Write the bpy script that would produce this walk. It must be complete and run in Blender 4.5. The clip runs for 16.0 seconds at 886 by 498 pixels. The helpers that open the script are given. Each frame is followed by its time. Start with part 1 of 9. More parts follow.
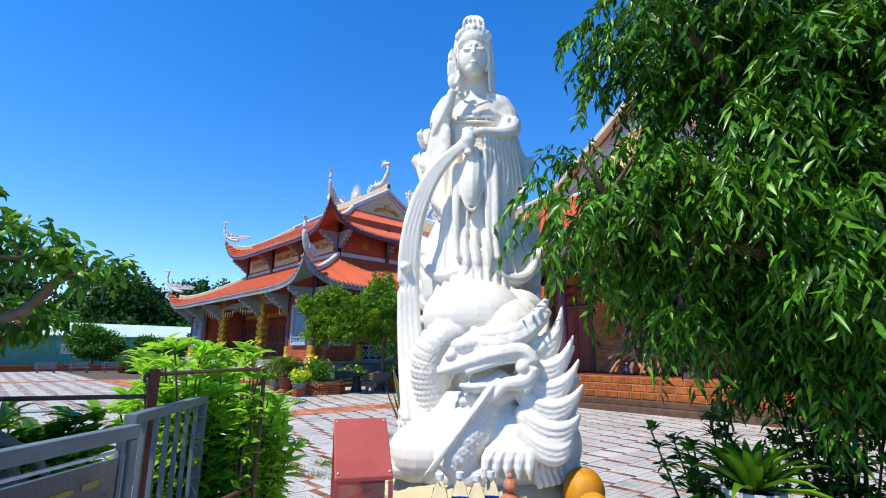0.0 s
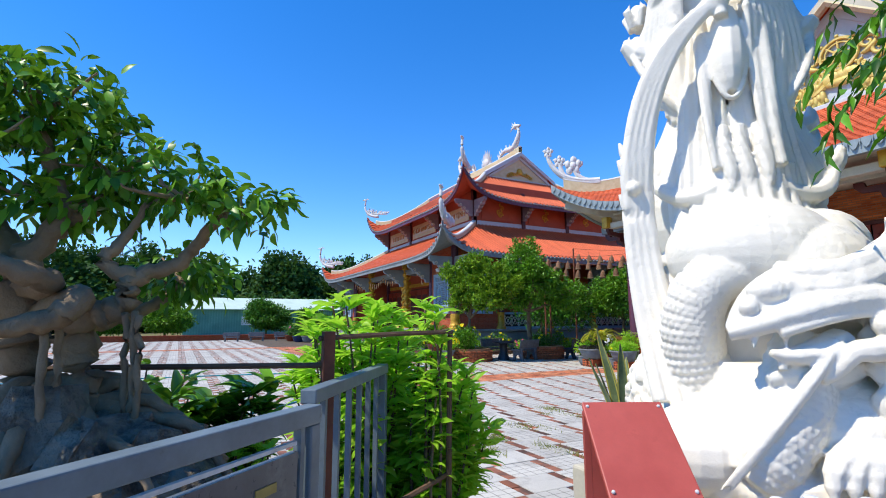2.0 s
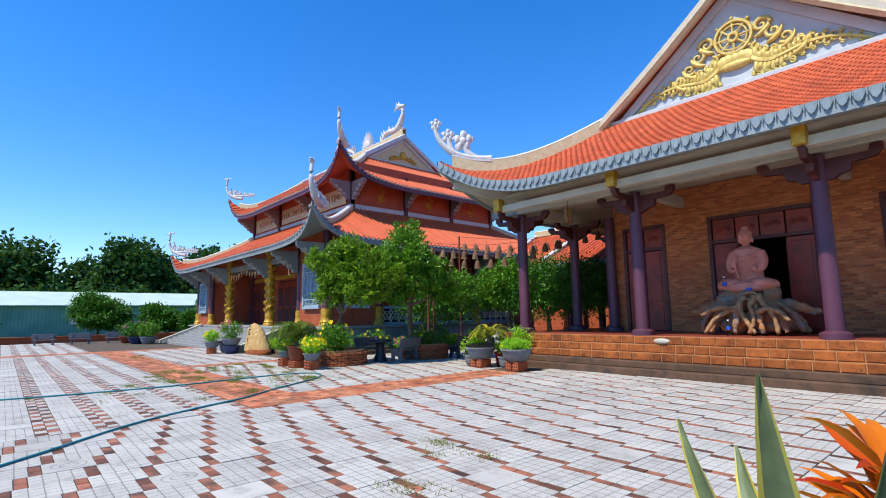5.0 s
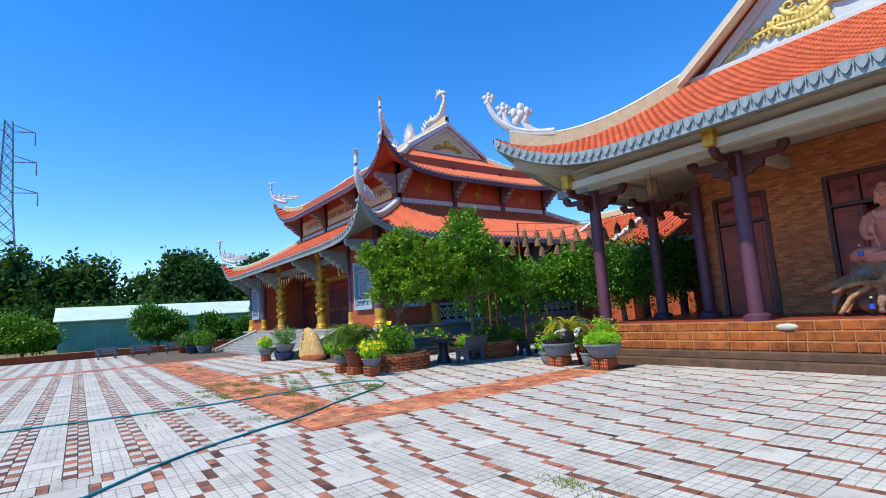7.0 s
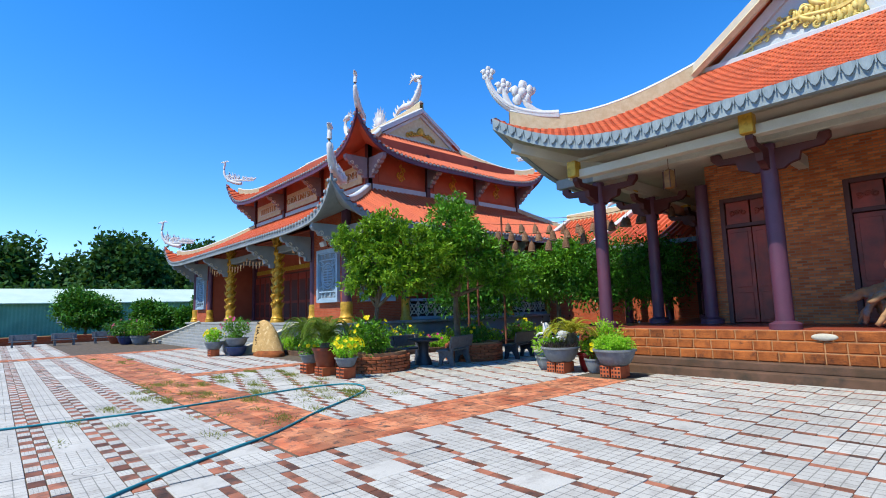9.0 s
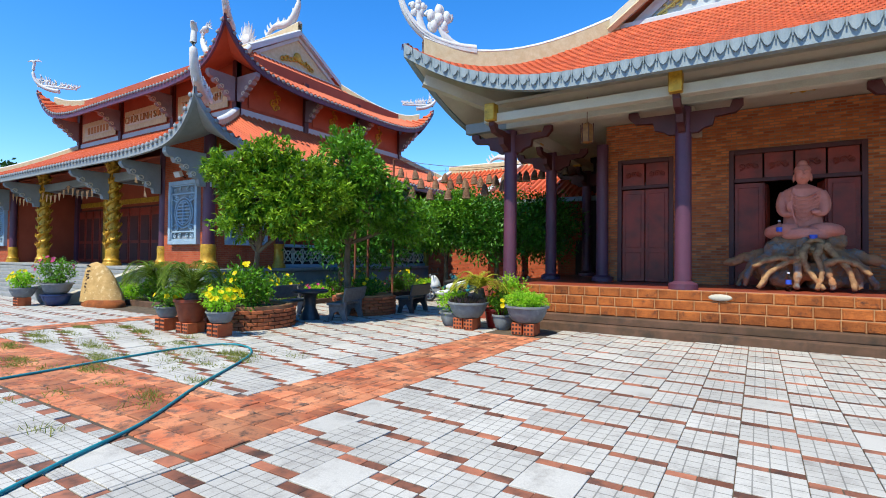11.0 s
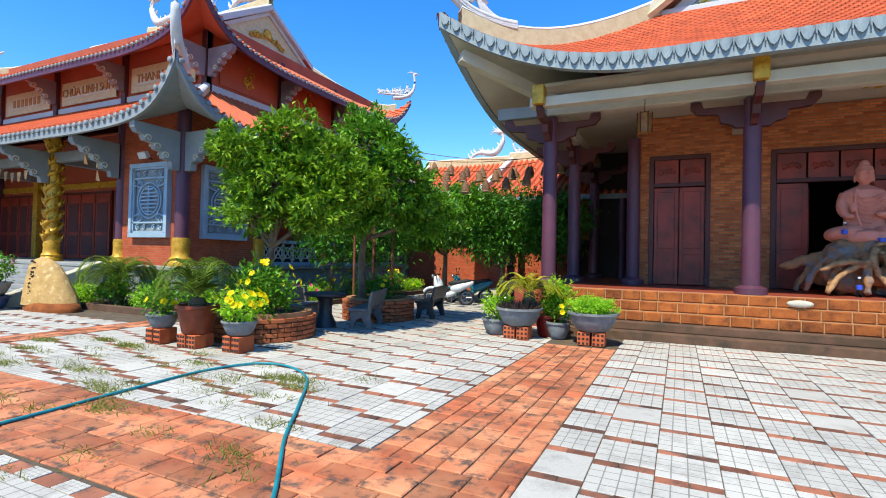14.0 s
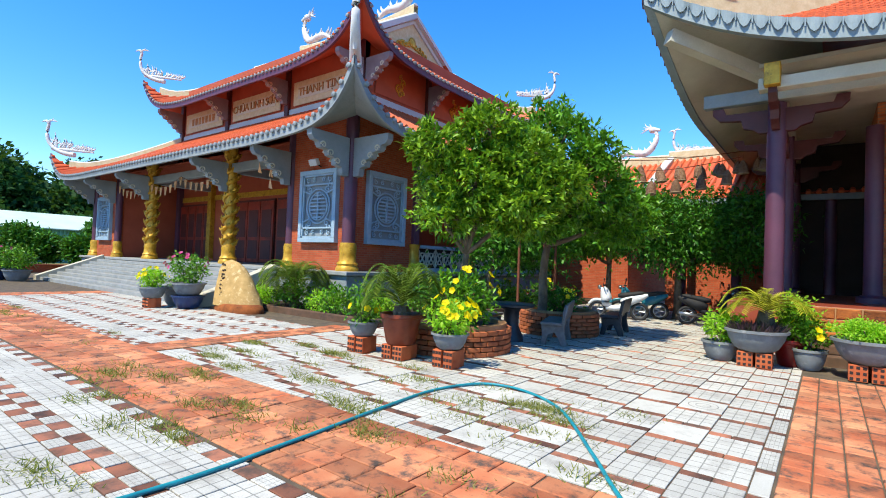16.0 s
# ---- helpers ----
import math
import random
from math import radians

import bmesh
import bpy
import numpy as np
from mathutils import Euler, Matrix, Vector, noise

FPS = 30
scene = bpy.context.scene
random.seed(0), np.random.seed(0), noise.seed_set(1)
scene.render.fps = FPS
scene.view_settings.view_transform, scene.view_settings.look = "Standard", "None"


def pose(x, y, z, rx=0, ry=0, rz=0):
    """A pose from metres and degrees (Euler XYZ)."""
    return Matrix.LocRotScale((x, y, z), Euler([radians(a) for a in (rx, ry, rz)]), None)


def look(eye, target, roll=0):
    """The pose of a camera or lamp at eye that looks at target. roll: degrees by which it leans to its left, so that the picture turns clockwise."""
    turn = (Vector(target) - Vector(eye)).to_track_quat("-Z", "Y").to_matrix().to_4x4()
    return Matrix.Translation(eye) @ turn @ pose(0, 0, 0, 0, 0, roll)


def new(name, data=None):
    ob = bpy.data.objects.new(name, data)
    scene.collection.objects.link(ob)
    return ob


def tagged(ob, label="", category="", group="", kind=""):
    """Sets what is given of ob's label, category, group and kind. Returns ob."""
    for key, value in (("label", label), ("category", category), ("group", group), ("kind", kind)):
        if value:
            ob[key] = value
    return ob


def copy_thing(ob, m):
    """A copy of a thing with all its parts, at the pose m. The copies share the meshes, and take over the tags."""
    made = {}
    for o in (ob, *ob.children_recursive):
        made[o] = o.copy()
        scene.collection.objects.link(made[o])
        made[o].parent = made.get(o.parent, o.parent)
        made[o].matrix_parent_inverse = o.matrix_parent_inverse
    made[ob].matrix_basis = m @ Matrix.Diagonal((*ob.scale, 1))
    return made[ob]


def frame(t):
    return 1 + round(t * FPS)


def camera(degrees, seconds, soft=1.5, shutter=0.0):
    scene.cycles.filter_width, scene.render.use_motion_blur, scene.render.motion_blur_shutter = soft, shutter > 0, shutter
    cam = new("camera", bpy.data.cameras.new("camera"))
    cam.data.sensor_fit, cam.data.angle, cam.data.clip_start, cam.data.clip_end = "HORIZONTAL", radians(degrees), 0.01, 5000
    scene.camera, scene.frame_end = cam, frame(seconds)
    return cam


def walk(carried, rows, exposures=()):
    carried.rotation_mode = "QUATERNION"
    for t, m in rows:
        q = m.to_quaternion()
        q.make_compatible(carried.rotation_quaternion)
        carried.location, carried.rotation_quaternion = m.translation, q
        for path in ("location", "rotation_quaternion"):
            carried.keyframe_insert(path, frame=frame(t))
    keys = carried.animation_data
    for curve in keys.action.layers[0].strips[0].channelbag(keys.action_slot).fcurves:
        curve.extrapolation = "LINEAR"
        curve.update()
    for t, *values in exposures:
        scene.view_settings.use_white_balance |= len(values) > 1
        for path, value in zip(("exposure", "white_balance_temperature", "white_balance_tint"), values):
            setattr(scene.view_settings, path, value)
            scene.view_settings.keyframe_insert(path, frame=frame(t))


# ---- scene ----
cam = camera(83.1, 16.0, soft=1.0)
PATH = [
    (0, (0.159, 0.181, 1.633), (-1.281, 1.507, 2.042), 0.5),
    (0.5, (0.054, 0.16, 1.618), (-1.467, 1.401, 2.002), 0.8),
    (1, (-0.205, 0.141, 1.612), (-1.802, 1.291, 1.968), 0.7),
    (1.5, (-0.498, 0.221, 1.585), (-2.188, 1.237, 1.917), 0.1),
    (2, (-0.853, 0.366, 1.572), (-2.607, 1.283, 1.86), -0.2),
    (2.5, (-1.328, 0.524, 1.582), (-3.068, 1.481, 1.816), -0.1),
    (3, (-1.786, 0.762, 1.58), (-3.492, 1.77, 1.853), -0.6),
    (3.5, (-2.245, 1.077, 1.576), (-3.904, 2.15, 1.887), -0.4),
    (4, (-2.738, 1.448, 1.561), (-4.285, 2.684, 1.842), 0.2),
    (4.2, (-2.85, 1.585, 1.581), (-4.345, 2.886, 1.851), -0.0),
    (5.25, (-3.36, 2.24, 1.625), (-4.85, 3.55, 1.885), -1.1),
    (6.3, (-4.19, 2.535, 1.66), (-5.64, 3.889, 1.912), -2.1),
    (6.5, (-4.411, 2.584, 1.656), (-5.902, 3.892, 1.914), -2.9),
    (7, (-4.898, 2.7, 1.661), (-6.498, 3.874, 1.91), -3.8),
    (7.5, (-5.405, 2.783, 1.652), (-7.025, 3.933, 1.879), -3.8),
    (8, (-5.89, 2.796, 1.634), (-7.535, 3.912, 1.854), -2.8),
    (8.5, (-6.42, 2.843, 1.628), (-8.009, 4.034, 1.864), -2.0),
    (9, (-6.962, 2.968, 1.619), (-8.442, 4.292, 1.855), -1.6),
    (9.5, (-7.462, 3.066, 1.609), (-8.833, 4.507, 1.817), -1.8),
    (10, (-7.947, 3.143, 1.614), (-9.174, 4.714, 1.776), -1.0),
    (10.2, (-8.114, 3.161, 1.616), (-9.294, 4.77, 1.749), -0.8),
    (12.3, (-9.832, 3.555, 1.609), (-10.816, 5.296, 1.591), 1.3),
    (12.5, (-10.017, 3.554, 1.604), (-10.976, 5.308, 1.6), 0.8),
    (13, (-10.5, 3.561, 1.603), (-11.396, 5.349, 1.633), 0.6),
    (13.5, (-11.02, 3.543, 1.594), (-11.89, 5.343, 1.647), 1.5),
    (14, (-11.479, 3.533, 1.584), (-12.334, 5.341, 1.619), 1.3),
    (14.5, (-11.945, 3.534, 1.541), (-12.799, 5.342, 1.583), 0.1),
    (15, (-12.416, 3.532, 1.532), (-13.281, 5.334, 1.588), -0.3),
    (15.5, (-12.919, 3.559, 1.52), (-13.923, 5.286, 1.587), 0.8),
    (16, (-13.474, 3.481, 1.543), (-14.693, 5.066, 1.594), 2.2),
]
walk(cam, [(t, look(eye, target, roll)) for t, eye, target, roll in PATH], exposures=((0, 0.26, 6700, 10), (4, 0.24, 6700, 10), (8, 0.3, 6600, 7), (12, 0.45, 6950, 5), (16, 0.6, 7000, 4)))

# ---- world and sun ----
SUN_EL, SUN_AZ = 57.0, 186.0      # degrees; azimuth clockwise from +y
world = bpy.data.worlds.new("sky")
scene.world = world
world.use_nodes = True
wn = world.node_tree.nodes
sky = wn.new("ShaderNodeTexSky")
sky.sky_type, sky.sun_disc = "NISHITA", False
sky.sun_elevation, sky.sun_rotation = radians(SUN_EL), radians(SUN_AZ)
sky.altitude, sky.air_density, sky.dust_density, sky.ozone_density = 1500, 1.3, 0.0, 4.0
wn["Background"].inputs["Strength"].default_value = 0.187
rich = wn.new("ShaderNodeHueSaturation")        # the phone's vivid colours
rich.inputs["Saturation"].default_value = 1.35
world.node_tree.links.new(sky.outputs["Color"], rich.inputs["Color"])
tint = wn.new("ShaderNodeMix")
tint.data_type, tint.blend_type = "RGBA", "MULTIPLY"
tint.inputs[0].default_value, tint.inputs[7].default_value = 1.0, (0.86, 0.91, 1.12, 1.0)
world.node_tree.links.new(rich.outputs["Color"], tint.inputs[6])
world.node_tree.links.new(tint.outputs[2], wn["Background"].inputs["Color"])
sun = new("sun", bpy.data.lights.new("sun", "SUN"))
sun.data.energy, sun.data.angle, sun.data.color = 4.8, radians(0.53), (1.0, 0.93, 0.80)
az, el = radians(SUN_AZ), radians(SUN_EL)
to_sun = Vector((math.sin(az) * math.cos(el), math.cos(az) * math.cos(el), math.sin(el)))
sun.matrix_basis = look(to_sun * 60, (0, 0, 0))

rng = np.random.default_rng(7)


# ---- materials ----
def lin(c):
    return tuple(((v / 12.92) if v <= 0.04045 else ((v + 0.055) / 1.055) ** 2.4) for v in (int(c[i:i + 2], 16) / 255 for i in (0, 2, 4))) + (1.0,)


class Nodes:
    """A small node builder for one material."""

    def __init__(self, name):
        self.m = bpy.data.materials.new(name)
        self.m.use_nodes = True
        self.t = self.m.node_tree
        self.bsdf = self.t.nodes["Principled BSDF"]

    def n(self, kind, **inputs):
        node = self.t.nodes.new(kind)
        for k, v in inputs.items():
            key = k.replace("_", " ")
            if hasattr(v, "is_output"):
                self.t.links.new(v, node.inputs[key])
            else:
                node.inputs[key].default_value = v
        return node

    def link(self, a, b):
        self.t.links.new(a, b)

    def coords(self, kind="Object"):
        out = self.t.nodes.new("ShaderNodeTexCoord").outputs[kind]
        if kind != "Object":
            return out
        add = self.t.nodes.new("ShaderNodeVectorMath")
        self.link(out, add.inputs[0])
        self.link(self.t.nodes.new("ShaderNodeObjectInfo").outputs["Location"], add.inputs[1])
        return add.outputs[0]

    def noise(self, vec, scale, detail=4.0, rough=0.6):
        return self.n("ShaderNodeTexNoise", Vector=vec, Scale=scale, Detail=detail, Roughness=rough).outputs["Fac"]

    def ramp(self, fac, a, b, ca=(0, 0, 0, 1), cb=(1, 1, 1, 1)):
        r = self.t.nodes.new("ShaderNodeValToRGB")
        self.link(fac, r.inputs[0])
        r.color_ramp.elements[0].position, r.color_ramp.elements[1].position = a, b
        r.color_ramp.elements[0].color, r.color_ramp.elements[1].color = ca, cb
        return r.outputs[0]

    def mix(self, fac, a, b, blend="MIX"):
        x = self.t.nodes.new("ShaderNodeMix")
        x.data_type, x.blend_type = "RGBA", blend
        for sock, v in ((x.inputs[0], fac), (x.inputs[6], a), (x.inputs[7], b)):
            if hasattr(v, "is_output"):
                self.link(v, sock)
            else:
                sock.default_value = v
        return x.outputs[2]

    def math(self, op, a, b=0.0):
        x = self.t.nodes.new("ShaderNodeMath")
        x.operation = op
        for sock, v in ((x.inputs[0], a), (x.inputs[1], b)):
            if hasattr(v, "is_output"):
                self.link(v, sock)
            else:
                sock.default_value = v
        return x.outputs[0]

    def vary(self, colour, amount, island=False):
        """Brightness by object or by island."""
        src = self.t.nodes.new("ShaderNodeObjectInfo").outputs["Random"]
        if island:
            src = self.math("FRACT", self.math("ADD", src, self.t.nodes.new("ShaderNodeNewGeometry").outputs["Random Per Island"]))
        v = self.math("ADD", self.math("MULTIPLY", src, 2 * amount), 1 - amount)
        return self.n("ShaderNodeHueSaturation", Color=colour, Value=v).outputs[0]

    def done(self, colour, rough=0.6, height=None, bump=0.3, dist=0.01, metal=0.0, spec=0.5):
        b = self.bsdf.inputs
        if hasattr(colour, "is_output"):
            self.link(colour, b["Base Color"])
        else:
            b["Base Color"].default_value = colour
        if hasattr(rough, "is_output"):
            self.link(rough, b["Roughness"])
        else:
            b["Roughness"].default_value = rough
        b["Metallic"].default_value, b["Specular IOR Level"].default_value = metal, spec
        if height is not None:
            bp = self.n("ShaderNodeBump", Height=height, Strength=bump, Distance=dist)
            self.link(bp.outputs[0], b["Normal"])
        return self.m


def plain(name, a, b, rough=0.6, scale=3.0, fine=45.0, bump=0.25, dist=0.006, metal=0.0, spec=0.4, rand=0.0, island=False, stain=None, stain_at=(0.55, 0.75), stain_scale=1.3):
    """Two tones mixed by coarse noise, a fine grain in colour and relief, and stains."""
    k = Nodes(name)
    v = k.coords()
    c = k.mix(k.ramp(k.noise(v, scale), 0.35, 0.68), lin(a), lin(b))
    g = k.noise(v, fine, 6.0)
    c = k.mix(0.35, c, k.ramp(g, 0.2, 0.8, (0.45, 0.45, 0.45, 1), (1, 1, 1, 1)), "MULTIPLY")
    if stain:
        c = k.mix(k.ramp(k.noise(v, stain_scale, 8.0, 0.7), *stain_at), c, lin(stain))
    if rand:
        c = k.vary(c, rand, island)
    r = k.math("ADD", k.math("MULTIPLY", g, 0.25), rough - 0.12)
    return k.done(c, r, g, bump, dist, metal, spec)


def brickwork(name, a, b, mortar, bw, bh, joint=0.012, stain="4a2a20"):
    k = Nodes(name)
    s = k.n("ShaderNodeSeparateXYZ", Vector=k.coords())
    flat = k.n("ShaderNodeCombineXYZ", X=k.math("ADD", s.outputs[0], s.outputs[1]), Y=s.outputs[2])
    br = k.n("ShaderNodeTexBrick", Vector=flat.outputs[0], Color1=lin(a), Color2=lin(b), Mortar=lin(mortar), Scale=1.0)
    br.inputs["Brick Width"].default_value, br.inputs["Row Height"].default_value = bw, bh
    br.inputs["Mortar Size"].default_value, br.inputs["Mortar Smooth"].default_value = joint, 0.2
    v = k.coords()
    c = k.mix(k.ramp(k.noise(v, 2.2, 6), 0.5, 0.8), br.outputs["Color"], lin(stain))
    g = k.noise(v, 60, 5)
    c = k.mix(0.3, c, k.ramp(g, 0.2, 0.8, (0.5, 0.5, 0.5, 1), (1, 1, 1, 1)), "MULTIPLY")
    h = k.math("SUBTRACT", k.math("MULTIPLY", g, 0.3), br.outputs["Fac"])
    return k.done(c, 0.85, h, 0.6, 0.012, spec=0.25)


def leafy(name, a, b, rough=0.35, trans=0.35, through_mix=0.3):
    """Leaf: tone by leaf, a paler underside through translucence."""
    k = Nodes(name)
    src = k.t.nodes.new("ShaderNodeNewGeometry").outputs["Random Per Island"]
    c = k.mix(src, lin(a), lin(b))
    c = k.mix(0.3, c, k.ramp(k.noise(k.coords(), 25, 3), 0.25, 0.75, (0.55, 0.55, 0.55, 1), (1, 1, 1, 1)), "MULTIPLY")
    k.done(c, rough, spec=0.25)
    tr = k.n("ShaderNodeBsdfTranslucent", Color=k.mix(through_mix, c, lin("9fd43a")))
    mx = k.t.nodes.new("ShaderNodeMixShader")
    mx.inputs[0].default_value = trans
    k.link(k.bsdf.outputs[0], mx.inputs[1])
    k.link(tr.outputs[0], mx.inputs[2])
    k.link(mx.outputs[0], k.t.nodes["Material Output"].inputs["Surface"])
    return k.m


def tile_material(name, a, b):
    """Cement tile scored in squares; some carry rings. The UVs run 0 to 1 over each tile, with a whole number for its kind."""
    k = Nodes(name)
    uv = k.n("ShaderNodeSeparateXYZ", Vector=k.coords("UV"))
    u, w = uv.outputs[0], uv.outputs[1]
    fu, fw = k.math("FRACT", u), k.math("FRACT", w)
    kind = k.math("FLOOR", u)

    def lines(f, n):
        d = k.math("ABSOLUTE", k.math("SUBTRACT", k.math("FRACT", k.math("MULTIPLY", f, n)), 0.5))
        return k.math("GREATER_THAN", d, 0.455)
    grid = k.math("MAXIMUM", lines(fu, 4.0), lines(fw, 4.0))
    rad = k.math("SQRT", k.math("ADD", k.math("POWER", k.math("SUBTRACT", fu, 0.5), 2.0), k.math("POWER", k.math("SUBTRACT", fw, 0.5), 2.0)))
    ring = k.math("MULTIPLY", k.math("GREATER_THAN", k.math("ABSOLUTE", k.math("SUBTRACT", k.math("FRACT", k.math("MULTIPLY", rad, 6.0)), 0.5)), 0.42), k.math("LESS_THAN", rad, 0.46))
    score = k.math("ADD", k.math("MULTIPLY", grid, k.math("LESS_THAN", kind, 0.5)), k.math("MULTIPLY", ring, k.math("COMPARE", kind, 1.0)))
    v = k.coords()
    c = k.mix(k.ramp(k.noise(v, 0.7, 5), 0.3, 0.7), lin(a), lin(b))
    c = k.mix(k.ramp(k.noise(v, 2.6, 8, 0.75), 0.5, 0.78), c, lin("86817a"))
    g = k.noise(v, 90, 4)
    c = k.mix(0.45, c, k.ramp(g, 0.3, 0.75, (0.5, 0.5, 0.5, 1), (1, 1, 1, 1)), "MULTIPLY")
    c = k.mix(k.math("MULTIPLY", score, 0.75), c, lin("6d6c66"))
    c = k.vary(c, 0.1, True)
    h = k.math("SUBTRACT", k.math("MULTIPLY", g, 0.25), score)
    return k.done(c, 0.8, h, 0.5, 0.004, spec=0.3)


M = {
    "white_tile": tile_material("white cement tile", "c6c4bb", "b4b2aa"),
    "paver": plain("red clay paver", "b0603e", "cc8a62", 0.85, 1.5, 60, 0.5, 0.006, rand=0.36, island=True, stain="54443a", stain_at=(0.5, 0.64), stain_scale=5.5),
    "strip": plain("thin clay strip", "a0644a", "5e443a", 0.85, 3, 60, 0.5, 0.005, rand=0.5, island=True, stain="46382f", stain_at=(0.5, 0.7), stain_scale=3),
    "planter_brick": plain("sunburnt planter brick", "b2643e", "94502f", 0.9, 5, 50, 0.6, 0.008, rand=0.25, stain="5a4434", stain_at=(0.58, 0.74), stain_scale=4),
    "bed": plain("dirty sand joint", "4f463b", "6a5c4a", 0.95, 4, 80, 0.5),
    "soil": plain("dry soil and grass", "7d6a4a", "5d6b32", 0.95, 0.3, 9, 0.6, 0.05),
    "temple_brick": brickwork("temple red brick", "a8482c", "bb5a38", "9c6a50", 0.22, 0.07, 0.008, "93401f"),
    "wall_brick": brickwork("handmade brick", "de8048", "a04e28", "94745a", 0.24, 0.07, 0.011, "a85a34"),
    "terracotta": plain("terracotta render", "b1573c", "a34c33", 0.75, 1.2, 50, 0.15),
    "roof_tile": plain("orange roof tile", "d2643a", "bf5530", 0.6, 2.0, 40, 0.3, rand=0.08, stain="8d4630", stain_at=(0.62, 0.8), stain_scale=0.9),
    "scale_tile": plain("orange scale tile", "d4673c", "bb5531", 0.65, 2.0, 40, 0.3, rand=0.14, island=True, stain="8d4630", stain_at=(0.6, 0.8), stain_scale=0.8),
    "grey_paint": plain("grey painted concrete", "8f979b", "7f888d", 0.7, 1.5, 40, 0.2, stain="5f6668", stain_at=(0.58, 0.8)),
    "pale_paint": plain("cream painted concrete", "c9c4b2", "b9b3a2", 0.75, 1.2, 40, 0.15, stain="9b9482", stain_at=(0.6, 0.85)),
    "gable_paint": plain("pale blue-grey paint", "c3c9cc", "b4bbc0", 0.75, 1.2, 40, 0.15),
    "white_orn": plain("white cement ornament", "d5d6d6", "c2c5c6", 0.7, 3, 40, 0.3, stain="8a8c8a", stain_at=(0.58, 0.8), stain_scale=4),
    "ridge": plain("patterned cream ridge", "cfc3a0", "bfae88", 0.75, 5, 30, 0.4),
    "mauve": plain("mauve painted column", "64394c", "523244", 0.45, 1.5, 40, 0.1),
    "maroon": plain("dark maroon paint", "5a2826", "481e1e", 0.5, 1.5, 40, 0.1),
    "mauve_grey": plain("mauve-grey painted concrete", "8d7f84", "7d7076", 0.7, 1.5, 40, 0.2, stain="5f5a5c", stain_at=(0.58, 0.8)),
    "eave_grey": plain("blue-grey eave tile", "8d9ba0", "7c8b92", 0.55, 2.5, 40, 0.25, stain="59646a", stain_at=(0.56, 0.78), stain_scale=3),
    "wood_door": plain("red-brown door wood", "a03420", "6c2414", 0.42, 2, 30, 0.15),
    # shade of inner walls, doorway and brick holes as a colour; also black strokes
    "dark": plain("dark fill for shade and black parts", "3a2c28", "2e2421", 0.9, 2, 30, 0.1),
    "pale_gold": plain("pale gold leaf paint", "dcc878", "c4a850", 0.5, 5, 40, 0.3, metal=0.1),
    "gold": plain("gold paint", "d8a93a", "b48420", 0.42, 5, 40, 0.3, metal=0.25, stain="6e4e1c", stain_at=(0.54, 0.72), stain_scale=6),
    "window_blue": plain("blue-grey window paint", "9db4c4", "8ca5b6", 0.6, 2, 40, 0.1),
    "laterite": plain("orange laterite brick", "b0642f", "84461f", 0.95, 4, 35, 1.0, 0.02, rand=0.25, stain="4b2f22", stain_at=(0.55, 0.7), stain_scale=6),
    "mortar": plain("pale orange mortar", "b4885e", "9a704a", 0.9, 3, 50, 0.4),
    "dark_step": plain("weathered dark step", "6e5140", "53402f", 0.92, 2.5, 40, 0.6, 0.012, stain="3a332a", stain_at=(0.5, 0.7), stain_scale=2),
    "porch_floor": plain("red floor tile", "9c4a34", "8d4230", 0.35, 1.5, 30, 0.08),
    "stone_step": plain("grey granite step", "9a9c9a", "888b8a", 0.75, 3, 70, 0.2),
}


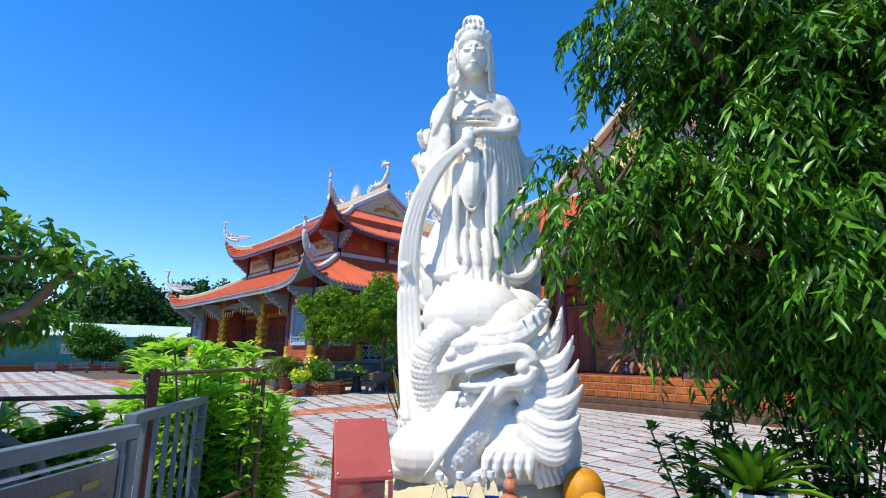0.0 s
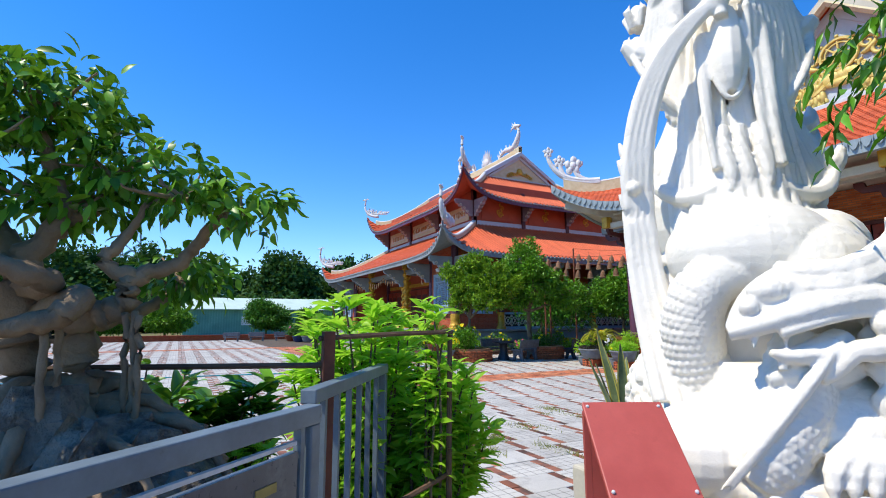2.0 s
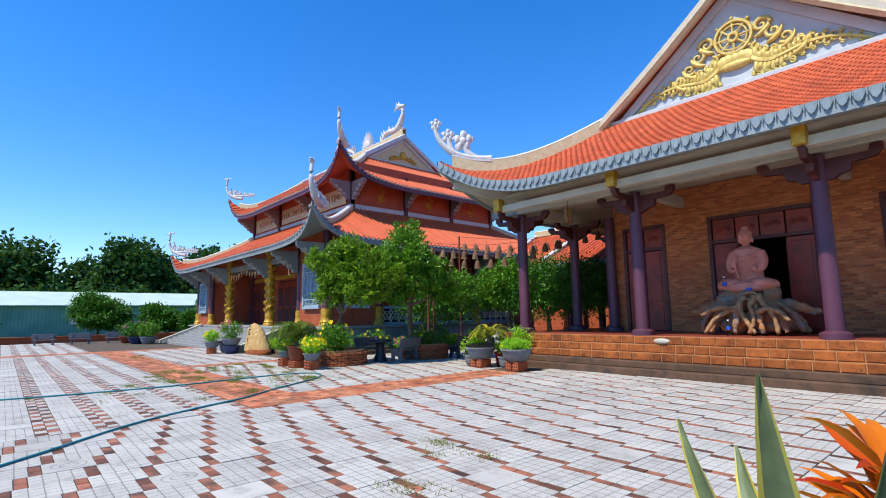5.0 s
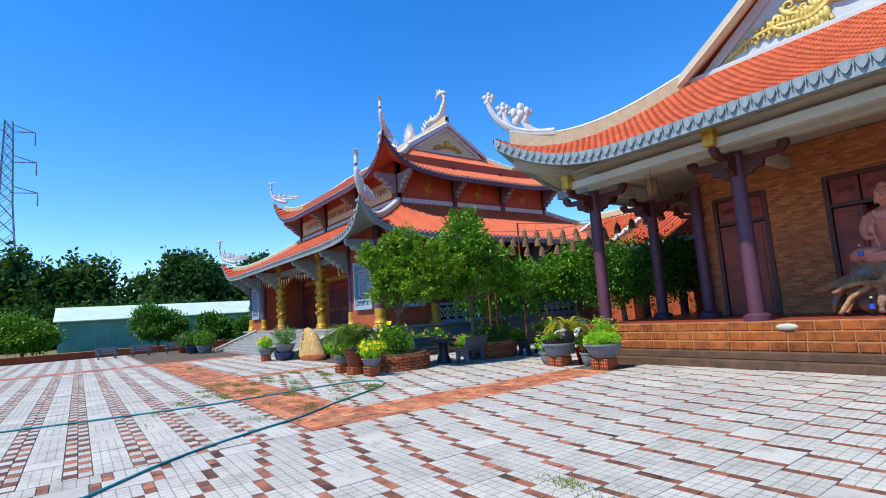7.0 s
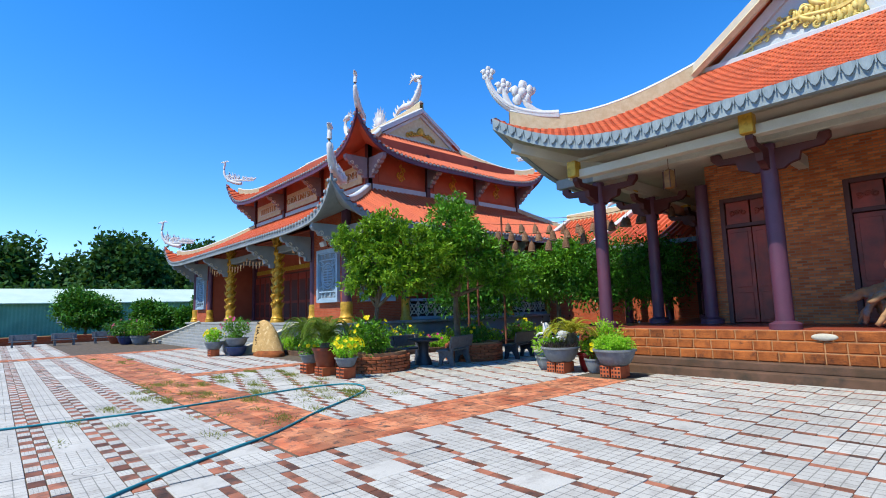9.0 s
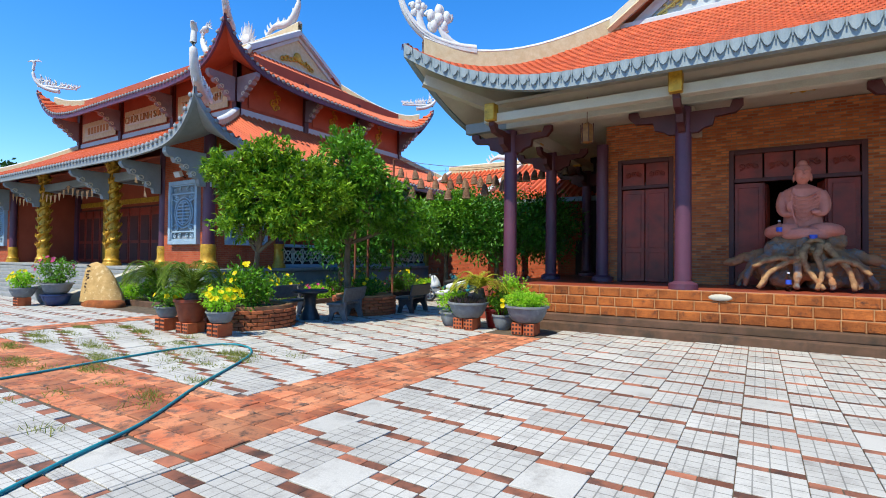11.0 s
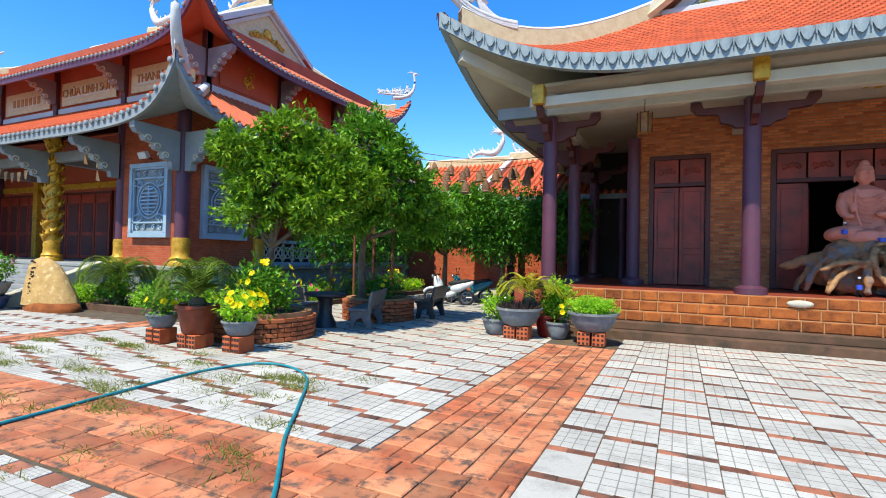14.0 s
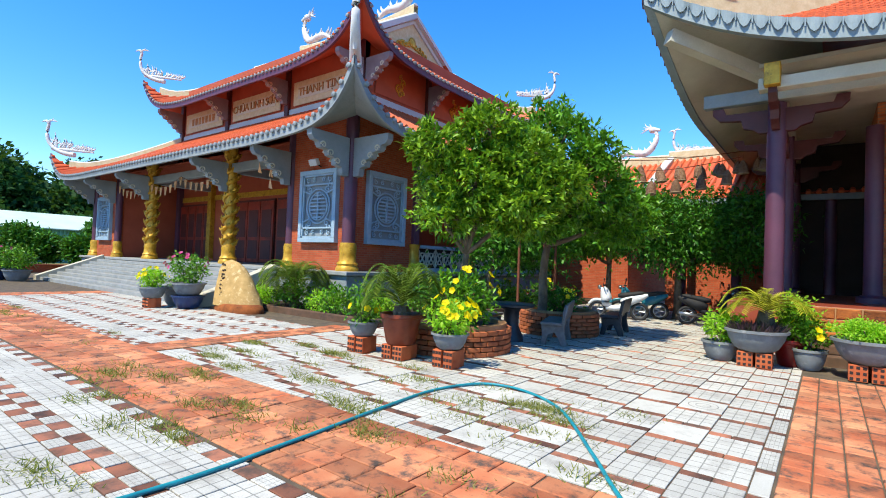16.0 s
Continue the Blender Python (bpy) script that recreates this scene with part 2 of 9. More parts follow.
# ---- mesh helpers ----
class G:
    """Vertices and faces gathered for one mesh."""

    def __init__(self):
        self.v, self.f, self.uv = [], [], None

    def add(self, verts, faces):
        o = len(self.v)
        self.v += [tuple(p) for p in verts]
        self.f += [tuple(i + o for i in f) for f in faces]
        return self

    def box(self, x0, x1, y0, y1, z0, z1, m=None):
        p = [(x, y, z) for z in (z0, z1) for x, y in ((x0, y0), (x1, y0), (x1, y1), (x0, y1))]
        if m is not None:
            p = [m @ Vector(q) for q in p]
        return self.add(p, [(3, 2, 1, 0), (4, 5, 6, 7), (0, 1, 5, 4), (1, 2, 6, 5), (2, 3, 7, 6), (3, 0, 4, 7)])

    def chip(self, x0, x1, y0, y1, z0, z1, c, m=None):
        """A slab with its upper edges broken by c."""
        p = [(x0, y0, z0), (x1, y0, z0), (x1, y1, z0), (x0, y1, z0), (x0, y0, z1 - c), (x1, y0, z1 - c), (x1, y1, z1 - c), (x0, y1, z1 - c),
             (x0 + c, y0 + c, z1), (x1 - c, y0 + c, z1), (x1 - c, y1 - c, z1), (x0 + c, y1 - c, z1)]
        if m is not None:
            p = [m @ Vector(q) for q in p]
        fs = [(8, 9, 10, 11)]
        for a in range(4):
            b = (a + 1) % 4
            fs += [(a, b, b + 4, a + 4), (a + 4, b + 4, b + 8, a + 8)]
        return self.add(p, fs)

    def grid(self, rows):
        """A sheet through rows of points."""
        n = len(rows[0])
        return self.add([p for r in rows for p in r], [(i * n + j, i * n + j + 1, (i + 1) * n + j + 1, (i + 1) * n + j) for i in range(len(rows) - 1) for j in range(n - 1)])

    def tube(self, pts, radii, n=8, flat=1.0, cap=True, up=(0, 0, 1)):
        """A tube along points; flat squeezes it along the side direction."""
        pts = [Vector(p) for p in pts]
        if not hasattr(radii, "__len__"):
            radii = [radii] * len(pts)
        verts, faces = [], []
        for i, p in enumerate(pts):
            d = (pts[min(i + 1, len(pts) - 1)] - pts[max(i - 1, 0)]).normalized()
            side = d.cross(Vector(up))
            if side.length < 1e-3:
                side = d.cross(Vector((1, 0, 0)))
            side.normalize()
            upv = side.cross(d)
            for k in range(n):
                a = 2 * math.pi * k / n
                verts.append(p + side * (math.cos(a) * radii[i] * flat) + upv * (math.sin(a) * radii[i]))
        for i in range(len(pts) - 1):
            for k in range(n):
                faces.append((i * n + k, i * n + (k + 1) % n, (i + 1) * n + (k + 1) % n, (i + 1) * n + k))
        if cap:
            faces += [tuple(range(n - 1, -1, -1)), tuple((len(pts) - 1) * n + k for k in range(n))]
        return self.add(verts, faces)

    def lathe(self, prof, at=(0, 0, 0), n=20, sx=1.0, sy=1.0, cap=True, turn=0.0):
        """A turned shape from (radius, height) pairs."""
        verts = [(at[0] + r * sx * math.cos(2 * math.pi * k / n + turn), at[1] + r * sy * math.sin(2 * math.pi * k / n + turn), at[2] + z) for r, z in prof for k in range(n)]
        faces = [(i * n + k, i * n + (k + 1) % n, (i + 1) * n + (k + 1) % n, (i + 1) * n + k) for i in range(len(prof) - 1) for k in range(n)]
        if cap:
            faces += [tuple(range(n - 1, -1, -1)), tuple((len(prof) - 1) * n + k for k in range(n))]
        return self.add(verts, faces)

    def ball(self, c, r, n=12, m=8, squash=(1, 1, 1), rot=None):
        prof = [(max(1e-4, math.sin(math.pi * i / m)), -math.cos(math.pi * i / m)) for i in range(m + 1)]
        g = G().lathe(prof, n=n)
        mat3 = rot.to_matrix() if rot is not None else Matrix.Identity(3)
        return self.add([Vector(c) + mat3 @ Vector((p[0] * r * squash[0], p[1] * r * squash[1], p[2] * r * squash[2])) for p in g.v], g.f)

    def mesh(self, name, recalc=True):
        me = bpy.data.meshes.new(name)
        me.from_pydata([tuple(p) for p in self.v], [], self.f)
        if self.uv is not None:
            layer = me.uv_layers.new(name="UVMap")
            layer.data.foreach_set("uv", np.asarray(self.uv, dtype=np.float32).ravel())
        if recalc:
            bm = bmesh.new()
            bm.from_mesh(me)
            bmesh.ops.recalc_face_normals(bm, faces=bm.faces)
            bm.to_mesh(me)
            bm.free()
        return me


def thing(name, label, category, at=(0, 0, 0), group="", kind=""):
    ob = new(name)
    ob.matrix_basis = Matrix.Translation(at)
    ob.empty_display_size = 0.2
    return tagged(ob, label, category, group, kind)


def part(name, g, material, parent, label="", smooth=False, bevel=0.0, recalc=True):
    """Links g as one mesh under a thing or a part. Its points are in the world's metres."""
    me = g.mesh(name, recalc) if isinstance(g, G) else g
    if material is not None and not me.materials:
        me.materials.append(M[material] if isinstance(material, str) else material)
    if smooth:
        me.polygons.foreach_set("use_smooth", [True] * len(me.polygons))
        if smooth is not True:
            me.set_sharp_from_angle(angle=radians(smooth))
    ob = new(name, me)
    if parent is not None:
        ob.parent = parent
        if parent.parent is None:
            ob.matrix_parent_inverse = parent.matrix_basis.inverted()
    if bevel:
        b = ob.modifiers.new("bevel", "BEVEL")
        b.width, b.segments, b.limit_method = bevel, 2, "ANGLE"
    if label:
        ob["label"] = label
    return ob


def solid(name, g, material, label, category, kind="", group="", smooth=False, bevel=0.0, recalc=True):
    """A thing that is one mesh."""
    return tagged(part(name, g, material, None, smooth=smooth, bevel=bevel, recalc=recalc), label, category, group, kind)


def bez(a, b, c, d, n=12):
    a, b, c, d = map(Vector, (a, b, c, d))
    return [a * (1 - t) ** 3 + b * (3 * t * (1 - t) ** 2) + c * (3 * t * t * (1 - t)) + d * t ** 3 for t in (i / n for i in range(n + 1))]


def spiral(c, r0, r1, a0, a1, ax, ay, n=16):
    """A coil about c in the plane of ax and ay, angles in turns."""
    c, ax, ay = Vector(c), Vector(ax), Vector(ay)
    out = []
    for i in range(n + 1):
        t = i / n
        a, r = 2 * math.pi * (a0 + (a1 - a0) * t), r0 + (r1 - r0) * t
        out.append(c + ax * (r * math.cos(a)) + ay * (r * math.sin(a)))
    return out


# ---- ground ----
g = G()
n = 40
for i in range(n):
    a0, a1 = 2 * math.pi * i / n, 2 * math.pi * (i + 1) / n
    rs = (0.01, 70, 200, 600, 2500)
    for r0, r1 in zip(rs, rs[1:]):
        g.add([(-20 + r0 * math.cos(a0), 5 + r0 * math.sin(a0), -0.09), (-20 + r1 * math.cos(a0), 5 + r1 * math.sin(a0), -0.09), (-20 + r1 * math.cos(a1), 5 + r1 * math.sin(a1), -0.09), (-20 + r0 * math.cos(a1), 5 + r0 * math.sin(a1), -0.09)], [(0, 1, 2, 3)])
solid("ground", g, "soil", "dry soil with sparse grass reaching to the horizon", "ground", "structure", recalc=False)
solid("pavement_bed", G().box(-50, 9, -16, 40, -0.088, -0.012), "bed", "sandy bed that shows in the joints of the courtyard paving", "paving", "structure")


# ---- roofs with upturned corners ----
class Skirt:
    """A hipped skirt of roof between an eave rectangle and an inner one, whose corners sweep up and out."""

    def __init__(self, eave, run, ze, zi, lift, reach, out, sharp=2.1, broad=0.0):
        self.x0, self.x1, self.y0, self.y1 = eave
        self.run, self.ze, self.zi, self.lift, self.reach, self.out = run, ze, zi, lift, reach, out
        self.sharp, self.broad = sharp, broad

    def rise(self, d):
        """How far the eave has risen, 0 to 1, at a distance from its corner."""
        q = max(0.0, 1 - d / self.reach)
        return (1 - self.broad) * q ** self.sharp + self.broad * q ** 1.5

    def length(self, side):
        return (self.x1 - self.x0) if side in (0, 2) else (self.y1 - self.y0)

    def vmax(self, side, s):
        return min(1.0, min(s, self.length(side) - s) / self.run)

    def at(self, side, s, v, dz=0.0):
        L = self.length(side)
        wl, wr = self.rise(s), self.rise(L - s)
        w, f = max(wl, wr), (1 - v)
        z = self.ze + (self.zi - self.ze) * v * (0.78 + 0.22 * v) + self.lift * w * f ** 1.3 + dz
        push = self.out * w * f
        a = s + (self.out * (wr - wl)) * f
        b = self.run * v - push
        if side == 0:
            return Vector((self.x0 + a, self.y0 + b, z))
        if side == 1:
            return Vector((self.x1 - b, self.y0 + a, z))
        if side == 2:
            return Vector((self.x1 - a, self.y1 - b, z))
        return Vector((self.x0 + b, self.y1 - a, z))

    def steps(self, side, n):
        L = self.length(side)
        return [L * (0.5 - 0.5 * math.cos(math.pi * i / n)) * 0.8 + L * (i / n) * 0.2 for i in range(n + 1)]

    def sheet(self, side, dz=0.0, top=1.0, n=48, m=8):
        g = G()
        g.grid([[self.at(side, s, min(top, self.vmax(side, s)) * j / m, dz) for j in range(m + 1)] for s in self.steps(side, n)])
        return g

    def hip(self, side, n=14, dz=0.0):
        """The line from the inner corner out to the eave's corner at the start of a side."""
        return [self.at(side, self.run * (1 - i / n) + 1e-6, self.vmax(side, self.run * (1 - i / n) + 1e-6), dz) for i in range(n + 1)]

    def normal_out(self, side):
        return (Vector((0, -1, 0)), Vector((1, 0, 0)), Vector((0, 1, 0)), Vector((-1, 0, 0)))[side]


def ribbed_side(sk, side, parent, pitch=0.27, r=0.075):
    """One slope: its bed, and a rounded row of tiles every pitch."""
    slope = part("roof_slope", sk.sheet(side), "roof_tile", parent, smooth=True)
    L = sk.length(side)
    k = int(L / pitch)
    for i in range(k):
        s = (i + 0.5) * L / k
        vm = sk.vmax(side, s)
        m = max(2, int(10 * vm) + 2)
        pts = [sk.at(side, s, vm * j / m, 0.02) for j in range(m + 1)]
        g = G().tube(pts, r, n=6)
        part("roof_rib", g, "roof_tile", slope, smooth=40, recalc=False)
    return slope


def fascia(sk, side, parent, material, h0, h1, thick=0.1, n=60, name="fascia"):
    """A board that follows the eave between two heights under the tiles."""
    no = sk.normal_out(side)
    g = G()
    rows = []
    for s in sk.steps(side, n):
        p = sk.at(side, s, 0.0)
        o = no * 0.02
        rows.append([p + o + Vector((0, 0, h1)), p + o + Vector((0, 0, h0)), p + o - no * thick + Vector((0, 0, h0)), p + o - no * thick + Vector((0, 0, h1)), p + o + Vector((0, 0, h1))])
    g.grid(rows)
    return part(name, g, material, parent, smooth=30)


def eave_caps(sk, side, parent, material, pitch, r, drop, name="eave_tiles"):
    """Round tile ends hanging along the eave, in one mesh."""
    no = sk.normal_out(side)
    g = G()
    L = sk.length(side)
    k = int(L / pitch)
    along = Vector((0, 0, 1)).cross(no)
    for i in range(k):
        p = sk.at(side, (i + 0.5) * L / k, 0.0) + Vector((0, 0, -drop)) + no * 0.03
        ring = [p + along * (r * math.cos(a)) + Vector((0, 0, r * 0.95 * math.sin(a))) for a in (2 * math.pi * q / 8 for q in range(8))]
        g.add([q - no * 0.1 for q in ring] + [q + no * 0.05 for q in ring] + [q * 0.45 + p * 0.55 + no * 0.075 for q in ring],
              [(q, (q + 1) % 8, (q + 1) % 8 + 8, q + 8) for q in range(8)] + [(q + 8, (q + 1) % 8 + 8, (q + 1) % 8 + 16, q + 16) for q in range(8)] + [tuple(range(16, 24))])
    ob = part(name, g, material, parent, smooth=40, recalc=False)
    ob["kind"] = "stuff"
    return ob


def drip_tiles(sk, side, parent, material, pitch):
    """Slim tongues of the lowest tiles over the eave board, a joint between each two, in one mesh."""
    no = sk.normal_out(side)
    g = G()
    L = sk.length(side)
    k = int(L / pitch)
    for i in range(k):
        a, b = sk.at(side, i * L / k + 0.012, 0.0), sk.at(side, (i + 1) * L / k - 0.012, 0.0)
        m = (a + b) / 2
        prof = [(a, 0.05, -0.02), (a.lerp(m, 0.5), 0.075, -0.16), (m, 0.085, -0.21), (b.lerp(m, 0.5), 0.075, -0.16), (b, 0.05, -0.02)]
        outer = [p + no * o + Vector((0, 0, z)) for p, o, z in prof] + [p + no * o + Vector((0, 0, 0.035)) for p, o, z in prof]
        inner = [q - no * 0.05 for q in outer]
        g.add(outer + inner, [(j, j + 1, j + 6, j + 5) for j in range(4)] + [(j, j + 10, j + 11, j + 1) for j in range(4)] + [(0, 5, 15, 10), (4, 14, 19, 9)] + [(j + 5, j + 6, j + 16, j + 15) for j in range(4)])
        # a bright lead joint hangs between two tongues
        q = sk.at(side, (i + 1) * L / k, 0.0)
        g.tube([q + no * 0.06 + Vector((0, 0, 0.03)), q + no * 0.075 + Vector((0, 0, -0.12))], [0.018, 0.012], n=5)
    ob = part("eave_tiles", g, material, parent)
    ob["kind"] = "stuff"
    return ob


def ridge_band(pts, w, h, parent, material, name="ridge", cap="white_orn"):
    """A ridge wall along points, with a rounded coping."""
    g, c = G(), G()
    rows = []
    for i, p in enumerate(pts):
        d = (Vector(pts[min(i + 1, len(pts) - 1)]) - Vector(pts[max(0, i - 1)]))
        d.z = 0
        d.normalize()
        side = d.cross(Vector((0, 0, 1))) * (w / 2)
        p = Vector(p)
        rows.append([p - side - Vector((0, 0, 0.1)), p - side + Vector((0, 0, h)), p + side + Vector((0, 0, h)), p + side - Vector((0, 0, 0.1)), p - side - Vector((0, 0, 0.1))])
    g.grid(rows)
    c.tube([Vector(p) + Vector((0, 0, h + 0.01)) for p in pts], [min(0.075, w * 0.5)] * len(pts), n=8, flat=1.7)
    ob = part(name, g, material, parent, smooth=30)
    part("coping", c, cap, ob, smooth=50)
    return ob


def scroll(g, c, ax, size, up=Vector((0, 0, 1)), turns=1.3, r=0.16, start=0.0, sign=1):
    """A curled volute in the plane of ax and up."""
    pts = spiral(c, size, size * 0.12, start, start + sign * turns, ax, up, 18)
    g.tube(pts, [r * size * (1 - 0.6 * i / 18) for i in range(19)], n=7, up=ax.cross(up))


def phoenix(parent, base, ax, size, material="white_orn"):
    """A bird's neck that rises from a hip's end like a horn, and a crest of flame scrolls behind it."""
    up = Vector((0, 0, 1))
    base = Vector(base)
    g = G()
    p = lambda a, b: base + ax * (a * size) + up * (b * size)
    neck = bez(p(-0.75, -0.14), p(0.0, -0.1), p(0.24, 0.3), p(0.1, 0.86), 14)
    g.tube(neck, [size * (0.085 - 0.045 * i / 14) for i in range(15)], n=8, flat=1.3)
    g.tube(bez(p(0.1, 0.84), p(0.1, 0.98), p(0.2, 1.0), p(0.33, 0.92), 6), [size * q for q in (0.045, 0.055, 0.06, 0.05, 0.035, 0.022, 0.006)], n=7)
    for k in range(3):
        g.tube(bez(p(0.12, 0.95), p(0.06 - 0.05 * k, 1.02), p(-0.02 - 0.06 * k, 1.0 - 0.02 * k), p(-0.04 - 0.06 * k, 1.08 - 0.06 * k), 5), [size * q for q in (0.026, 0.026, 0.022, 0.018, 0.012, 0.004)], n=5)
    part("phoenix_finial", g, material, parent, smooth=60)
    rr = random.Random(int(abs(base.x * 100) + abs(base.y * 10)))
    t = G()
    t.tube([p(-0.1, 0.02), p(-0.6, 0.02), p(-1.35, -0.02)], [0.06 * size, 0.055 * size, 0.03 * size], n=6)
    for k in range(17):
        a = -0.05 - 0.08 * k
        h = (0.5 * math.exp(-k * 0.1) + 0.06) * rr.uniform(0.7, 1.15)
        lean = rr.uniform(-0.16, 0.1)
        mid = p(a + lean * 0.4, h * 0.5)
        t.tube(bez(p(a, -0.02), p(a + 0.1, h * 0.3), p(a - 0.1 + lean, h * 0.6), p(a + lean + 0.03, h), 7), [size * q for q in (0.035, 0.04, 0.042, 0.04, 0.034, 0.026, 0.016, 0.004)], n=5)
        for sg in (-1, 1):
            if rr.random() < 0.75:
                t.tube(bez(mid, mid + ax * (sg * 0.05 * size), mid + ax * (sg * 0.12 * size) + up * (0.02 * size), mid + ax * (sg * 0.09 * size) + up * (rr.uniform(0.08, 0.16) * size), 5), [size * q for q in (0.03, 0.03, 0.027, 0.022, 0.014, 0.004)], n=5)
    part("tail_crest", t, material, parent, smooth=60)


def cloud_tip(parent, base, ax, size, material="white_orn"):
    """Cloud scrolls on a hip's end: a broad horn that ends in a curl, and two stalked clouds behind it."""
    up = Vector((0, 0, 1))
    base = Vector(base)
    p = lambda a, b: base + ax * (a * size) + up * (b * size)
    g = G()
    horn = bez(p(-1.5, -0.2), p(-0.6, -0.2), p(0.05, 0.1), p(0.2, 0.92), 16)
    g.tube(horn, [size * (0.16 - 0.1 * i / 16) for i in range(17)], n=8, flat=0.75)
    side = ax.cross(up) * (0.1 * size)
    for sg in (-1, 1):
        for d in (0.05, -0.05):
            g.tube([q + side * (sg * (1 - 0.55 * i / 16)) + up * (d * size * (1 - i / 18)) for i, q in enumerate(horn)], size * 0.022, n=5)

    def cloud(c, r):
        for q in range(5):
            an = 2 * math.pi * (q + 0.25) / 5
            b = c + ax * (r * 0.62 * math.cos(an)) + up * (r * 0.62 * math.sin(an))
            g.ball(b, r * 0.5, 12, 8, (0.62, 0.62, 1.0))
            scroll(g, b, ax, r * 0.4, turns=1.2, r=0.36, start=q / 5)
        g.ball(c, r * 0.5, 12, 8, (0.8, 0.8, 1.0))
    cloud(p(0.16, 0.98), 0.17 * size)
    for a, b, r in ((-0.2, 0.62, 0.19), (-0.66, 0.42, 0.3)):
        g.tube(bez(p(a - 0.55, -0.16), p(a - 0.25, -0.1), p(a - 0.05, 0.1), p(a, b), 8), [size * (0.1 - 0.004 * i) for i in range(9)], n=7, flat=0.8)
        cloud(p(a, b), r * size)
    part("cloud_finial", g, material, parent, smooth=60)


def gable_face(parent, tri_pts, out, material, frame_material, w=0.3):
    """A triangular gable with a raised frame. tri_pts: left base, right base, apex."""
    a, b, c = map(Vector, tri_pts)
    g = G().add([a, b, c, a - out * 0.3, b - out * 0.3, c - out * 0.3], [(0, 1, 2), (5, 4, 3), (0, 3, 4, 1), (1, 4, 5, 2), (2, 5, 3, 0)])
    face = part("gable_wall", g, material, parent)
    mid = (a + b + c) / 3
    f = G()
    inner = [p + (mid - p) * 0.16 for p in (a, b, c)]
    outer = [a, b, c]
    for i in range(3):
        j = (i + 1) % 3
        o = out * 0.1
        f.add([outer[i], outer[j], inner[j], inner[i], outer[i] + o, outer[j] + o, inner[j] + o, inner[i] + o], [(4, 5, 6, 7), (0, 1, 5, 4), (3, 7, 6, 2), (1, 2, 6, 5), (0, 4, 7, 3)])
    part("gable_frame", f, frame_material, face)
    return face, mid


def bracket(parent, root, out, reach, h, material="grey_paint"):
    """A stepped console under the eaves: a thick arm with carved notches and tiers below."""
    root, out = Vector(root), Vector(out).normalized()
    side = out.cross(Vector((0, 0, 1))) * 0.11
    prof = [(0, 0), (reach, 0), (reach, -0.18), (reach - 0.1, -0.3), (reach * 0.82, -0.32), (reach * 0.76, -0.48), (reach * 0.58, -0.5), (reach * 0.54, -0.66), (reach * 0.38, -0.7), (reach * 0.36, -0.88), (0.2 * reach, -0.92), (0.17 * reach, -h), (0, -h)]
    a = [root + out * u + Vector((0, 0, z)) - side for u, z in prof]
    b = [q + side * 2 for q in a]
    k = len(prof)
    g = G().add(a + b, [tuple(range(k)), tuple(range(2 * k - 1, k - 1, -1))] + [(i, (i + 1) % k, (i + 1) % k + k, i + k) for i in range(k)])
    br = part("bracket", g, material, parent, bevel=0.015)
    c = G()
    for u, z in ((reach * 0.7, -0.4), (reach * 0.5, -0.58), (reach * 0.32, -0.78)):
        for sgn in (-1, 1):
            m = root + out * u + Vector((0, 0, z)) + side * (1.05 * sgn)
            scroll(c, m, out, 0.1, r=0.3)
    part("carving", c, "pale_paint", br, smooth=60)
    return br


